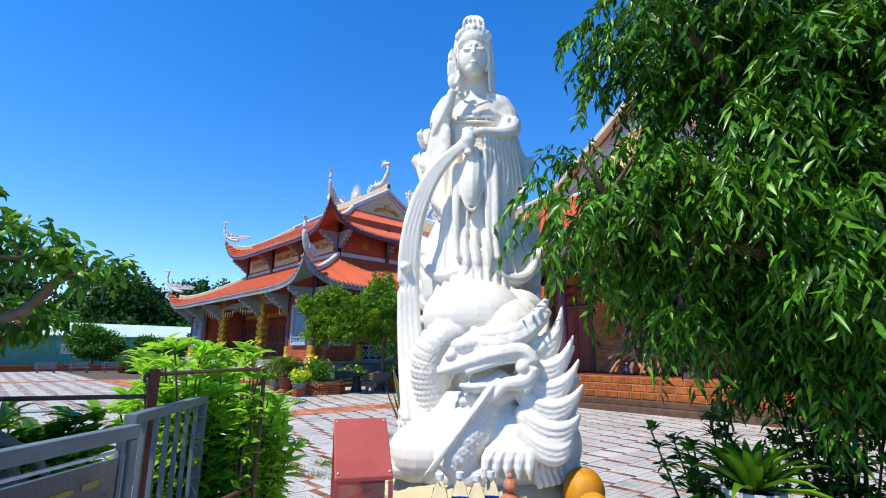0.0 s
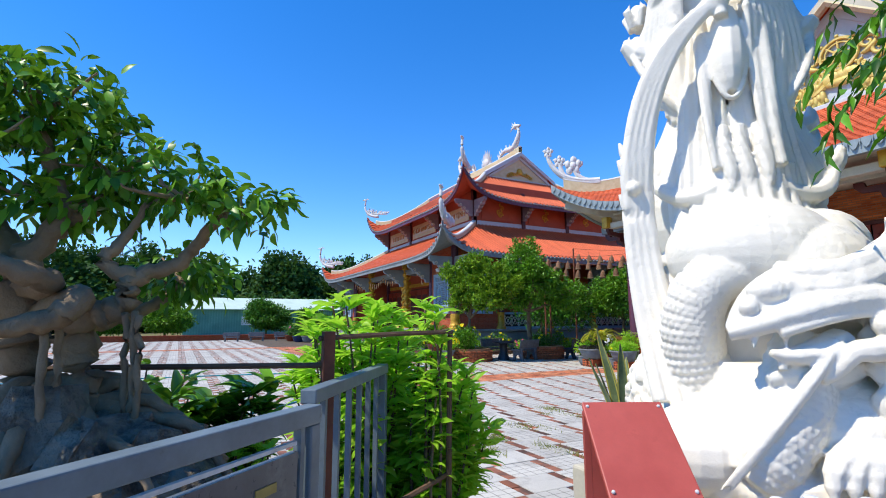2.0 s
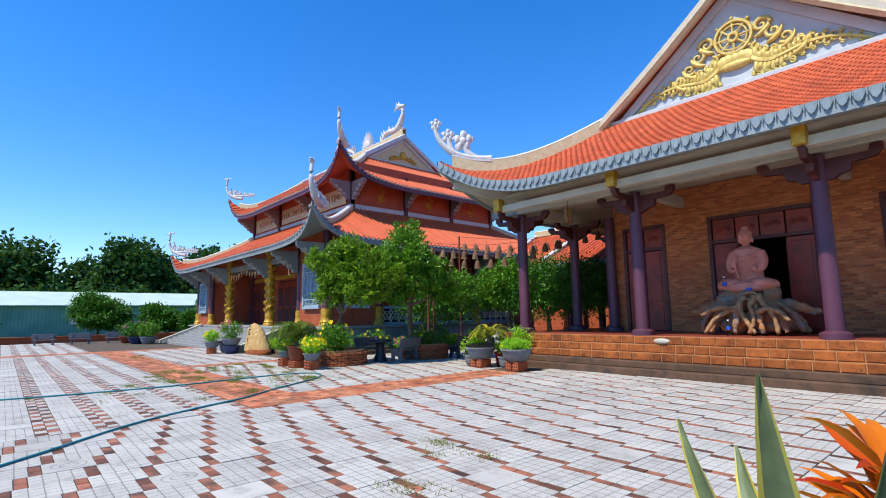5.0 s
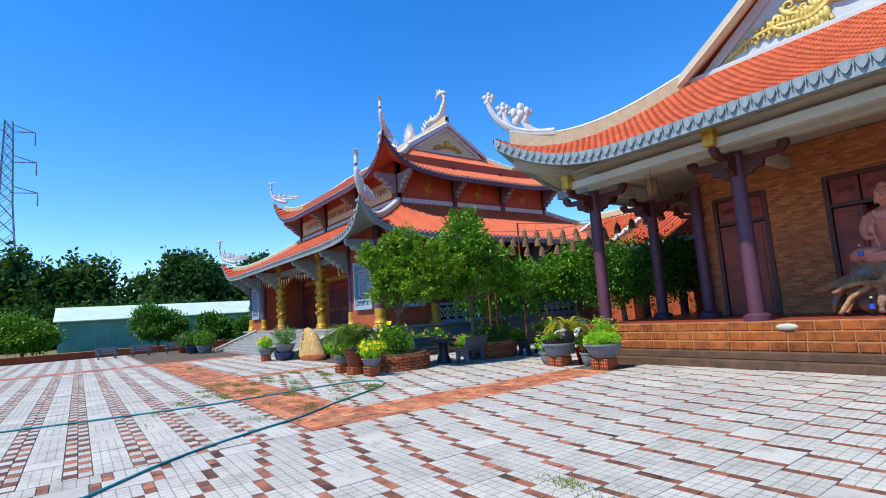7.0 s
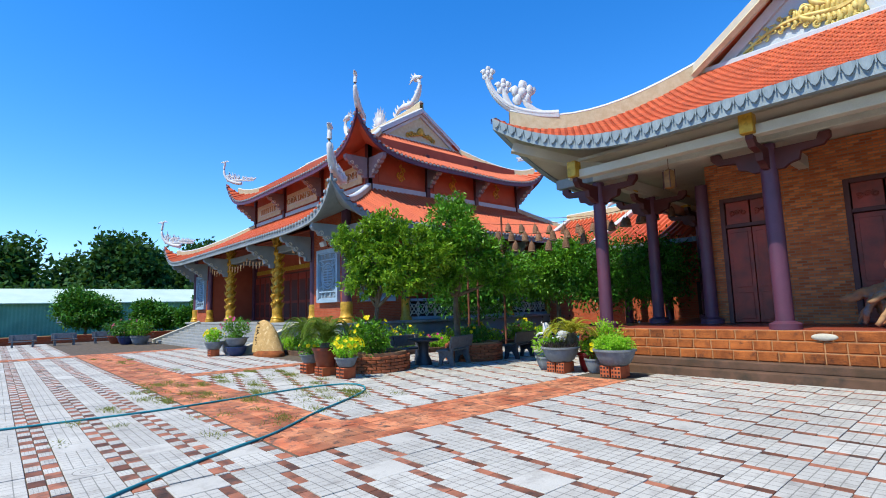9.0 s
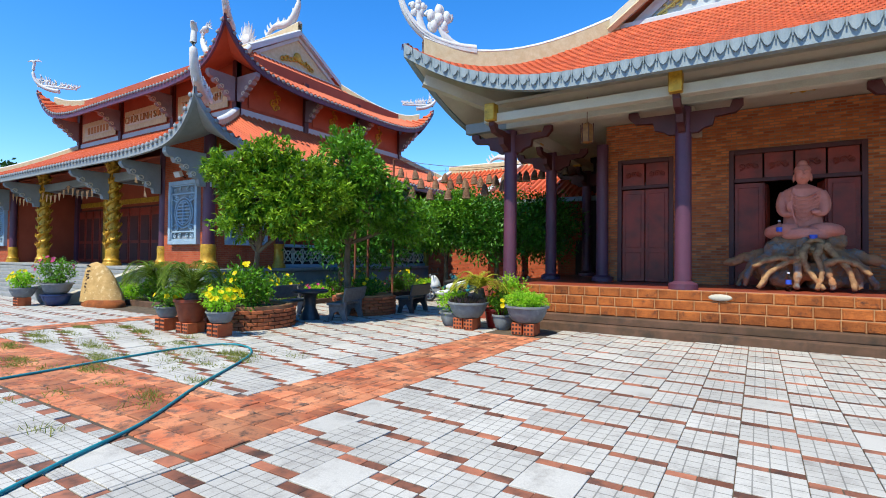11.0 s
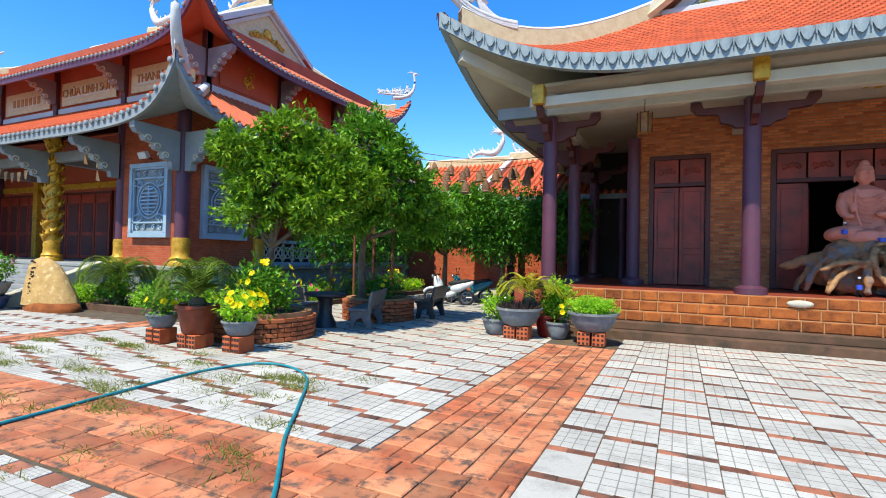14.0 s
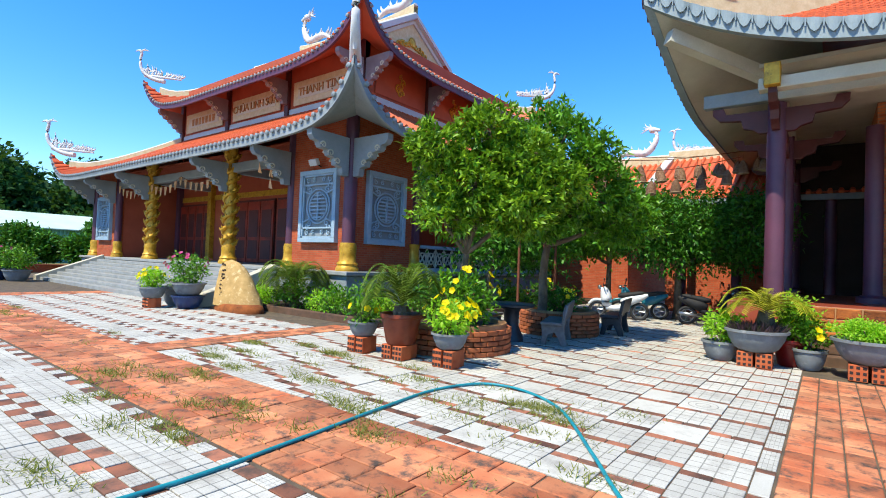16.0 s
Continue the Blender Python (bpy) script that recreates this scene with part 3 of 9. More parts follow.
def lattice_window(parent, centre, along, out, w, h):
    """A carved concrete window: a frame, a fretwork grille with a round longevity sign, and a dark back."""
    centre, along, out = Vector(centre), Vector(along), Vector(out)
    up = Vector((0, 0, 1))
    p = lambda u, z, d=0.0: centre + along * u + up * z + out * d

    def bar(g, u0, z0, u1, z1, t, d0, d1):
        dirv = Vector((u1 - u0, z1 - z0)).normalized()
        nx, nz = -dirv.y * t / 2, dirv.x * t / 2
        q = [(u0 + nx, z0 + nz), (u1 + nx, z1 + nz), (u1 - nx, z1 - nz), (u0 - nx, z0 - nz)]
        g.add([p(*c, d0) for c in q] + [p(*c, d1) for c in q], [(0, 1, 2, 3), (7, 6, 5, 4)] + [(i, i + 4, (i + 1) % 4 + 4, (i + 1) % 4) for i in range(4)])
    f = G()
    t = 0.14
    for a in ((-w / 2, -h / 2 + t / 2, w / 2, -h / 2 + t / 2), (-w / 2, h / 2 - t / 2, w / 2, h / 2 - t / 2)):
        bar(f, *a, t, -0.05, 0.14)
    for u in (-w / 2 + t / 2, w / 2 - t / 2):
        bar(f, u, -h / 2 + t, u, h / 2 - t, t, -0.05, 0.14)
    win = part("window", f, "window_blue", parent, bevel=0.012)
    back = G().add([p(-w / 2, -h / 2, 0.012), p(w / 2, -h / 2, 0.012), p(w / 2, h / 2, 0.012), p(-w / 2, h / 2, 0.012)], [(0, 1, 2, 3)])
    part("back_panel", back, "grey_paint", win, recalc=False)
    gr = G()
    iw, ih = w / 2 - t, h / 2 - t
    for z in (ih * 0.68, -ih * 0.68, ih * 0.97, -ih * 0.97):
        bar(gr, -iw, z, iw, z, 0.05, 0.03, 0.1)
    for u in (-iw * 0.96, iw * 0.96):
        bar(gr, u, -ih, u, ih, 0.05, 0.03, 0.1)
    R = iw * 0.72
    for r in (R, R * 0.8):
        pts = [p(r * math.cos(a), r * math.sin(a), 0.065) for a in (2 * math.pi * i / 28 for i in range(29))]
        gr.tube(pts, 0.028, n=5, up=out)
    for k in range(-3, 4):
        z = k * R * 0.21
        hw = math.sqrt(max(0, (R * 0.72) ** 2 - z * z))
        bar(gr, -hw, z, hw, z, 0.045, 0.035, 0.095)
    bar(gr, 0, -R * 0.75, 0, R * 0.75, 0.045, 0.03, 0.1)
    for su in (-1, 1):
        for sz in (-1, 1):
            c = (su * iw * 0.72, sz * (R + (ih * 0.68 - R) * 0.55 + 0.02))
            for q in range(2):
                scroll(gr, p(c[0] - su * 0.12 * q, c[1] - sz * 0.12 * q, 0.065), along, 0.1, r=0.24, start=0.25 * su)
            bar(gr, su * iw, sz * ih * 0.5, su * R * 0.7, sz * R * 0.72, 0.04, 0.035, 0.095)
        for z in (ih * 0.83, -ih * 0.83):
            for q in (0.3, 0.7):
                scroll(gr, p(su * iw * q, z, 0.065), along, 0.085, r=0.26, start=0.5 * q)
    part("fretwork", gr, "window_blue", win)
    return win


# ---- main temple ----
TX, TY = -35.2, 22.5           # centre
HX, HY = 10.3, 8.85            # half width and half depth of the walls
FLOOR = 1.15
temple = thing("temple", "two-tiered red brick temple with orange tiled roofs and grey upturned eaves", "temple", (TX, TY, 0))
front, right = TY - HY, TX + HX

part("plinth", G().box(TX - HX - 0.5, TX + HX + 0.5, front - 0.45, TY + HY + 0.5, -0.09, FLOOR - 0.12), "grey_paint", temple, bevel=0.03)
part("floor_slab", G().box(TX - HX - 0.6, TX + HX + 0.6, front - 0.55, TY + HY + 0.6, FLOOR - 0.116, FLOOR), "stone_step", temple, "pale stone floor edge", bevel=0.02)

# corner rooms in brick, a porch between them, the hall's wall behind it
for sx in (-1, 1):
    xa, xb = sorted((TX + sx * HX, TX + sx * 7.4))
    g = G().box(xa, xb, front, front + 0.3, FLOOR, 5.9)
    part("wall", g, "temple_brick", temple)
    xo = TX + sx * HX
    part("wall", G().box(min(xo, xo - sx * 0.3), max(xo, xo - sx * 0.3), front + 0.302, front + 3.0, FLOOR, 5.9), "temple_brick", temple)
    xi = TX + sx * 7.4
    part("wall", G().box(min(xi, xi + sx * 0.3), max(xi, xi + sx * 0.3), front + 0.302, front + 3.0, FLOOR, 5.9), "terracotta", temple)
    part("wall", G().box(min(xo - sx * 2.9, xo - sx * 2.6), max(xo - sx * 2.9, xo - sx * 2.6), front + 3.0, TY + HY, FLOOR, 7.0), "terracotta", temple)
    part("wall", G().box(xa + 0.3, xb - 0.3, front + 2.7, front + 2.998, FLOOR, 5.9), "temple_brick", temple)
part("hall_wall", G().box(TX - 7.1, TX + 7.1, front + 3.0, front + 3.3, FLOOR, 7.0), "terracotta", temple, "terracotta front wall of the hall")
part("back_wall", G().box(TX - HX, TX + HX, TY + HY - 0.3, TY + HY, FLOOR, 7.0), "temple_brick", temple)
for sx in (-1, 1):
    part("back_room_wall", G().box(*sorted((TX + sx * HX, TX + sx * (HX - 0.3))), TY + HY - 3.0, TY + HY - 0.302, FLOOR, 5.9), "temple_brick", temple)

# hall doors
for cx, w in ((TX, 4.2), (TX + 5.0, 3.4), (TX - 5.0, 3.4), (TX + 2.75, 0.9)):
    y = front + 3.0
    d = part("door", G().box(cx - w / 2, cx + w / 2, y - 0.1, y - 0.004, FLOOR, 4.1), "maroon", temple)
    leaves = max(1, round(w / 0.95))
    for i in range(leaves):
        x = cx - w / 2 + (i + 0.5) * w / leaves
        part("door_leaf", G().box(x - w / leaves / 2 + 0.03, x + w / leaves / 2 - 0.03, y - 0.15, y - 0.102, FLOOR + 0.05, 4.0), "wood_door", d, bevel=0.01)
        g = G()
        for z0, z1 in ((1.35, 2.2), (2.35, 3.6)):
            g.box(x - w / leaves / 2 + 0.15, x + w / leaves / 2 - 0.15, y - 0.17, y - 0.152, z0, z1)
        part("door_panel", g, "maroon", d, bevel=0.008)


def round_column(parent, x, y, z0, z1, r, material, base_material, base_h=0.75, name="column"):
    c = part(name, G().lathe([(r * 1.02, z0), (r, z0 + 0.3), (r, z1)], (x, y, 0), 20), material, parent, smooth=40)
    b = G().lathe([(r * 1.75, 0), (r * 1.75, 0.08), (r * 1.5, 0.16), (r * 1.62, 0.22), (r * 1.3, 0.3), (r * 1.22, 0.5), (r * 1.32, base_h - 0.12), (r * 1.18, base_h), (r, base_h)], (x, y, z0), 20)
    part("column_base", b, base_material, c, smooth=45)
    return c


for sx in (-1, 1):
    for yy in (front + 0.02, TY + HY - 0.02):
        c = round_column(temple, TX + sx * (HX - 0.02), yy, FLOOR, 6.1, 0.2, "mauve", "gold", 0.85)
    c = round_column(temple, TX + sx * 7.35, front + 0.05, FLOOR, 5.9, 0.16, "mauve", "gold", 0.8)
    c = round_column(temple, TX + sx * 3.45, front + 0.05, FLOOR, 5.6, 0.2, "gold", "gold", 0.7, "dragon_column")
    # a coiled dragon round the column
    for start in (0.0, math.pi):
        coil = [Vector((TX + sx * 3.45 + 0.23 * math.cos(a + start), front + 0.05 + 0.23 * math.sin(a + start), FLOOR + 0.7 + 3.6 * i / 90)) for i, a in ((i, i * 0.3) for i in range(91))]
        relief = G().tube(coil, [0.06 + 0.045 * math.sin(i * 0.9) ** 2 for i in range(91)], n=6)
        for i in range(2, 90, 2):
            out = Vector((coil[i].x - TX - sx * 3.45, coil[i].y - front - 0.05, 0.12)).normalized()
            relief.tube([coil[i], coil[i] + out * 0.1, coil[i] + out * 0.13 + Vector((0, 0, 0.07))], [0.05, 0.035, 0.008], n=5)
        part("dragon_relief", relief, "gold", c, smooth=60)
    # pilasters by the hall wall
    for dx in (3.45, 6.9):
        part("pilaster", G().box(TX + sx * dx - 0.18, TX + sx * dx + 0.18, front + 2.75, front + 2.996, FLOOR, 5.6), "gold" if dx == 3.45 else "mauve", temple, bevel=0.02)

# beams, brackets and porch ceiling
part("porch_beam", G().box(TX - 7.24, TX + 7.24, front - 0.06, front + 0.18, 4.66, 5.0), "grey_paint", temple, bevel=0.02)
for dx in (-3.45, 3.45):
    part("porch_beam", G().box(TX + dx - 0.14, TX + dx + 0.14, front + 0.2, front + 2.74, 4.66, 5.0), "grey_paint", temple, bevel=0.02)
part("porch_ceiling", G().box(TX - 7.1, TX + 7.1, front + 0.2, front + 2.99, 5.42, 5.5), "terracotta", temple)
part("porch_frieze", G().box(TX - 7.1, TX + 7.1, front + 2.93, front + 2.99, 4.25, 4.5), "gold", temple)
for dx in (-7.4, -3.45, 3.45, 7.4):
    bracket(temple, (TX + dx, front - 0.16, 5.0), (0, -1, 0), 1.4, 1.1)
for sx in (-1, 1):
    bracket(temple, (TX + sx * HX, front - 0.19, 5.12), (0, -1, 0), 1.4, 1.15)
    bracket(temple, (TX + sx * (HX + 0.19), front + 0.0, 5.12), (sx, 0, 0), 1.4, 1.15)
    for yy in (front + 3.0, front + 6.5, front + 10.0, front + 13.5):
        bracket(temple, (TX + sx * (HX + 0.14), yy, 5.0), (sx, 0, 0), 1.3, 1.1)
        part("post", G().box(TX + sx * HX - 0.14, TX + sx * HX + 0.14, yy - 0.14, yy + 0.14, FLOOR + 0.6, 5.7), "mauve", temple, bevel=0.02)
        part("post_base", G().lathe([(0.3, 0), (0.3, 0.1), (0.22, 0.2), (0.2, 0.8), (0.24, 0.95)], (TX + sx * HX, yy, FLOOR), 12), "gold", temple, smooth=40)

# windows of the corner rooms
lattice_window(temple, (TX + 8.92, front - 0.02, 3.15), (1, 0, 0), (0, -1, 0), 1.8, 2.3)
lattice_window(temple, (TX - 8.92, front - 0.02, 3.15), (1, 0, 0), (0, -1, 0), 1.8, 2.3)
lattice_window(temple, (right + 0.02, front + 1.5, 3.15), (0, 1, 0), (1, 0, 0), 1.75, 2.3)

# balustrade of the side gallery
for a, b in ((3.0, 6.5), (6.5, 10.0), (10.0, 13.5), (13.5, 14.7)):
    y0, y1 = front + a + 0.25, front + b - 0.25
    rail = part("balustrade", G().box(right - 0.1, right + 0.1, y0, y1, 1.98, 2.1).box(right - 0.1, right + 0.1, y0, y1, FLOOR, FLOOR + 0.14), "window_blue", temple, bevel=0.015)
    part("panel_back", G().box(right - 0.06, right - 0.03, y0, y1, FLOOR + 0.144, 1.976), "dark", rail)
    gr = G()
    m = max(1, int((y1 - y0) / 0.5))
    for i in range(m):
        yc, zc = y0 + (i + 0.5) * (y1 - y0) / m, 1.63
        q = (y1 - y0) / m / 2
        gr.tube([(right, yc + 0.2 * math.cos(t), zc + 0.2 * math.sin(t)) for t in (2 * math.pi * j / 14 for j in range(15))], 0.03, n=5, up=(1, 0, 0))
        for du, dz in ((1, 1), (1, -1)):
            gr.tube([(right, yc - du * q, zc - dz * 0.33), (right, yc + du * q, zc + dz * 0.33)], 0.028, n=5, up=(1, 0, 0))
        gr.tube([(right, yc - q, zc - 0.33), (right, yc - q, zc + 0.33)], 0.03, n=5, up=(1, 0, 0))
    part("fretwork", gr, "pale_paint", rail)

# front stair with pale cheek walls
N_ST = 8
for i in range(N_ST):
    z1 = (FLOOR - 0.0) * (i + 1) / (N_ST + 1)
    y0 = front - 0.56 - 0.32 * (N_ST - i)
    part("step", G().box(TX - 7.2, TX + 7.2, y0, front - 0.56 - 0.001 * i, -0.09 if i == 0 else z1 - FLOOR / (N_ST + 1) + 0.002, z1), "stone_step", temple, bevel=0.012)
for sx in (-1, 1):
    xa, xb = sorted((TX + sx * 7.2, TX + sx * 7.55))
    ya, yb = front - 0.56 - 0.32 * N_ST - 0.15, front - 0.56
    g = G().add([(xa, ya, -0.09), (xb, ya, -0.09), (xb, yb, -0.09), (xa, yb, -0.09), (xa, ya, 0.2), (xb, ya, 0.2), (xb, yb, FLOOR + 0.1), (xa, yb, FLOOR + 0.1)], [(0, 1, 2, 3), (4, 5, 6, 7), (0, 1, 5, 4), (1, 2, 6, 5), (2, 3, 7, 6), (3, 0, 4, 7)])
    part("cheek_wall", g, "pale_paint", temple, bevel=0.02)

# lower roof
lower = Skirt((TX - 12.1, TX + 12.1, front - 1.65, TY + HY + 1.65), 4.75, 5.22, 7.75, 1.5, 4.6, 0.1, 6.5, 0.16)
for side in range(4):
    if side in (0, 1):
        ribbed_side(lower, side, temple)
    else:
        part("roof_slope", lower.sheet(side), "roof_tile", temple, smooth=True)
    part("soffit", lower.sheet(side, -0.24, 0.45), "grey_paint", temple, smooth=True)
    fascia(lower, side, temple, "grey_paint", -0.28, -0.04)
    eave_caps(lower, side, temple, "grey_paint", 0.27, 0.075, 0.05)
for side in range(4):
    hp = lower.hip(side, dz=0.02)
    ridge_band(hp[:-2], 0.26, 0.22, temple, "ridge", "hip_ridge")
    ax = (hp[-1] - hp[0])
    ax.z = 0
    ax.normalize()
    phoenix(temple, hp[-1] + Vector((0, 0, 0.14)), ax, 1.62)

# clerestory
ux, uy = 12.1 - 4.75, HY + 1.65 - 4.75
part("clerestory_wall", G().box(TX - ux, TX + ux, TY - uy, TY + uy, 7.0, 10.6), "terracotta", temple, "terracotta upper wall between the two roofs")
for zz, hh, mt in ((7.72, 0.32, "gable_paint"),):
    part("clerestory_band", G().box(TX - ux - 0.06, TX + ux + 0.06, TY - uy - 0.06, TY + uy + 0.06, zz, zz + hh), mt, temple, bevel=0.02)


def lettering(words, size, place, rot, material, parent, name="lettering", depth=0.02, label=""):
    c = bpy.data.curves.new(name, "FONT")
    c.body, c.size, c.extrude, c.align_x, c.align_y = words, size, depth, "CENTER", "CENTER"
    tmp = bpy.data.objects.new(name, c)
    me = bpy.data.meshes.new_from_object(tmp)
    bpy.data.objects.remove(tmp)
    me.transform(Matrix.Translation(place) @ rot)
    me.materials.clear()
    me.materials.append(M[material])
    return part(name, me, None, parent, label)


upright = Euler((radians(90), 0, 0)).to_matrix().to_4x4()
cols = [-ux, -2.5, 2.5, ux]
for i, (a, b) in enumerate(((-ux + 0.35, -2.85), (-2.15, 2.15), (2.85, ux - 0.35))):
    y = TY - uy
    pan = part("sign_panel", G().box(TX + a + 0.15, TX + b - 0.15, y - 0.12, y - 0.064, 8.12, 9.15), "ridge", temple, "ochre sign panel with raised letters", bevel=0.015)
    part("sign_field", G().box(TX + a + 0.5, TX + b - 0.5, y - 0.14, y - 0.122, 8.38, 8.9), "pale_paint", pan)
    words = ("", "CHÙA LINH SƠN", "THANH TỊNH")[i]
    if words:
        lettering(words, 0.5 if i == 1 else 0.48, (TX + (a + b) / 2, y - 0.16, 8.64), upright, "mortar", pan)
    else:
        g = G()
        for k in range(7):
            x = TX + (a + b) / 2 + (k - 3) * 0.36
            g.box(x - 0.11, x + 0.11, y - 0.16, y - 0.142, 8.46, 8.82)
        part("lettering", g, "mortar", pan)
for sx in (-1, 1):
    for k, yy in enumerate(np.linspace(-uy + 2.0, uy - 2.0, 3)):
        if sx == 1:
            pan = part("wall_panel", G().box(TX + ux + 0.004, TX + ux + 0.05, TY + yy - 1.45, TY + yy + 1.45, 8.15, 9.6), "terracotta", temple, bevel=0.02)
            g = G()
            for q in range(5):
                scroll(g, Vector((TX + ux + 0.07, TY + yy + 0.12 * (q - 2) * (q % 2), 8.5 + 0.17 * q)), Vector((0, 1, 0)), 0.2 - 0.02 * q, r=0.26, start=q * 0.3)
            part("gold_relief", g, "gold", pan, smooth=60)
    for yy in np.linspace(-uy, uy, 4):
        part("clerestory_post", G().box(*sorted((TX + sx * (ux - 0.1), TX + sx * (ux + 0.14))), TY + yy - 0.14, TY + yy + 0.14, 7.6, 10.2), "maroon", temple, bevel=0.02)
        bracket(temple, (TX + sx * (ux + 0.15), TY + yy, 9.3), (sx, 0, 0), 1.25, 1.05, "mauve_grey")
for dx in cols:
    part("clerestory_post", G().box(TX + dx - 0.14, TX + dx + 0.14, TY - uy - 0.15, TY - uy + 0.1, 7.6, 10.2), "maroon", temple, bevel=0.02)
    bracket(temple, (TX + dx, TY - uy - 0.16, 9.3), (0, -1, 0), 1.25, 1.05, "mauve_grey")

# upper roof
UE = (TX - 8.75, TX + 8.75, TY - uy - 1.55, TY + uy + 1.55)
upper = Skirt(UE, 4.2, 9.22, 12.05, 1.92, 4.6, 0.12, 5.5, 0.25)
for side in range(4):
    if side in (0, 1):
        ribbed_side(upper, side, temple)
    else:
        part("roof_slope", upper.sheet(side), "roof_tile", temple, smooth=True)
    part("soffit", upper.sheet(side, -0.24, 0.5), "terracotta", temple, smooth=True)
    fascia(upper, side, temple, "mauve", -0.3, -0.06)
    eave_caps(upper, side, temple, "grey_paint", 0.27, 0.07, 0.05)
    hp = upper.hip(side, dz=0.02)
    ridge_band(hp[:-2], 0.26, 0.25, temple, "ridge", "hip_ridge")
    ax = (hp[-1] - hp[0])
    ax.z = 0
    ax.normalize()
    phoenix(temple, hp[-1] + Vector((0, 0, 0.14)), ax, 1.5)
gx, gy, gz, apz = 8.75 - 4.2, uy + 1.55 - 4.2, 12.0, 13.95
for sy in (-1, 1):
    g = G().grid([[(TX - gx - 0.3 + (2 * gx + 0.6) * i / 40, TY + sy * gy * (1 - j / 6), gz + 0.05 + (apz - gz) * j / 6) for j in range(7)] for i in range(41)])
    part("roof_slope", g, "roof_tile", temple, smooth=True)
for sx in (-1, 1):
    out = Vector((sx, 0, 0))
    face, mid = gable_face(temple, ((TX + sx * gx, TY - gy, gz), (TX + sx * gx, TY + gy, gz), (TX + sx * gx, TY, apz)), out, "ridge", "gable_paint")
    g = G()
    for q in range(9):
        scroll(g, mid + Vector((sx * 0.06, (q - 4) * 0.26, 0.16 * (4 - abs(q - 4)) * 0.6 - 0.3)), Vector((0, 1, 0)), 0.17, r=0.32, start=q * 0.2, sign=1 if q < 4 else -1)
    g.ball(mid + Vector((sx * 0.05, 0, 0.12)), 0.27, 14, 8, (0.3, 1, 1))
    part("gold_relief", g, "gold", face, smooth=60)
    for sy in (-1, 1):
        ridge_band([Vector((TX + sx * (gx + 0.12), TY + sy * (gy + 0.1) * (1 - t), gz + 0.1 + (apz - gz) * t)) for t in (i / 8 for i in range(9))], 0.3, 0.2, temple, "gable_paint", "rake_ridge")
main_ridge = [Vector((TX - gx - 0.2 + (2 * gx + 0.4) * i / 20, TY, apz + 0.12 + 0.25 * abs(i / 10 - 1) ** 3)) for i in range(21)]
ridge_band(main_ridge, 0.3, 0.4, temple, "ridge", "main_ridge")


def ridge_dragon(parent, base, ax, size, name="ridge_dragon"):
    """A dragon that faces along the ridge with its body in waves and a raised mane."""
    up = Vector((0, 0, 1))
    base = Vector(base)
    p = lambda a, b: base + ax * (a * size) + up * (b * size)
    g = G()
    body = bez(p(-1.6, 0.1), p(-0.9, 0.75), p(-0.5, -0.1), p(-0.05, 0.5), 12) + bez(p(-0.05, 0.5), p(0.2, 0.9), p(0.3, 1.1), p(0.0, 1.3), 10)[1:]
    g.tube(body, [size * (0.06 + 0.1 * math.sin(math.pi * min(1, i / 18))) for i in range(len(body))], n=9)
    g.ball(p(-0.05, 1.34), 0.19 * size, 12, 8, (0.8, 0.8, 0.8))
    g.tube([p(0.0, 1.36), p(0.3, 1.3)], [0.12 * size, 0.06 * size], n=8)
    rr = random.Random(5)
    for k in range(16):
        i = int(k * (len(body) - 1) / 15)
        d = up * rr.uniform(0.18, 0.35) - ax * rr.uniform(0.05, 0.25)
        g.tube([body[i], body[i] + d * size * 0.6, body[i] + d * size + ax * 0.05 * size], [0.07 * size, 0.045 * size, 0.01 * size], n=5)
    for k in range(4):
        g.tube(bez(p(-0.1, 1.35), p(-0.2, 1.55), p(-0.35 - 0.05 * k, 1.5 - 0.1 * k), p(-0.4 - 0.06 * k, 1.7 - 0.15 * k), 5), [0.05 * size, 0.045 * size, 0.04 * size, 0.03 * size, 0.02 * size, 0.008 * size], n=5)
    part(name, g, "white_orn", parent, smooth=60)


for sx in (-1, 1):
    ridge_dragon(temple, (TX + sx * (gx - 0.2), TY, apz + 0.5), Vector((sx, 0, 0)), 1.5)
g = G()
for k in range(26):
    a = math.pi * (k + 0.5) / 26
    r0 = 0.35 + 0.1 * (k % 3)
    c = Vector((TX, TY, apz + 0.55))
    g.tube([c + Vector((r0 * math.cos(a), 0, r0 * math.sin(a))), c + Vector(((r0 + 0.45) * math.cos(a), 0, (r0 + 0.9) * math.sin(a) ** 1.2))], [0.07, 0.012], n=5)
g.ball((TX, TY, apz + 0.85), 0.36, 14, 8, (1, 0.4, 1))
part("flaming_pearl", g, "white_orn", temple, smooth=60)


# ---- side hall with its porch ----
PX, PZ = -8.0, 0.98
WALL_Y, COL_Y, EAVE_Y = 18.58, 15.5, 13.75
hall = thing("hall", "brick side hall with mauve columns and a gabled orange tile roof", "hall", (PX, 20, 0))
part("porch_floor", G().box(PX - 7.1, PX + 7.1, 15.3, 30, -0.09, PZ), "porch_floor", hall, "red tiled porch floor", bevel=0.01)
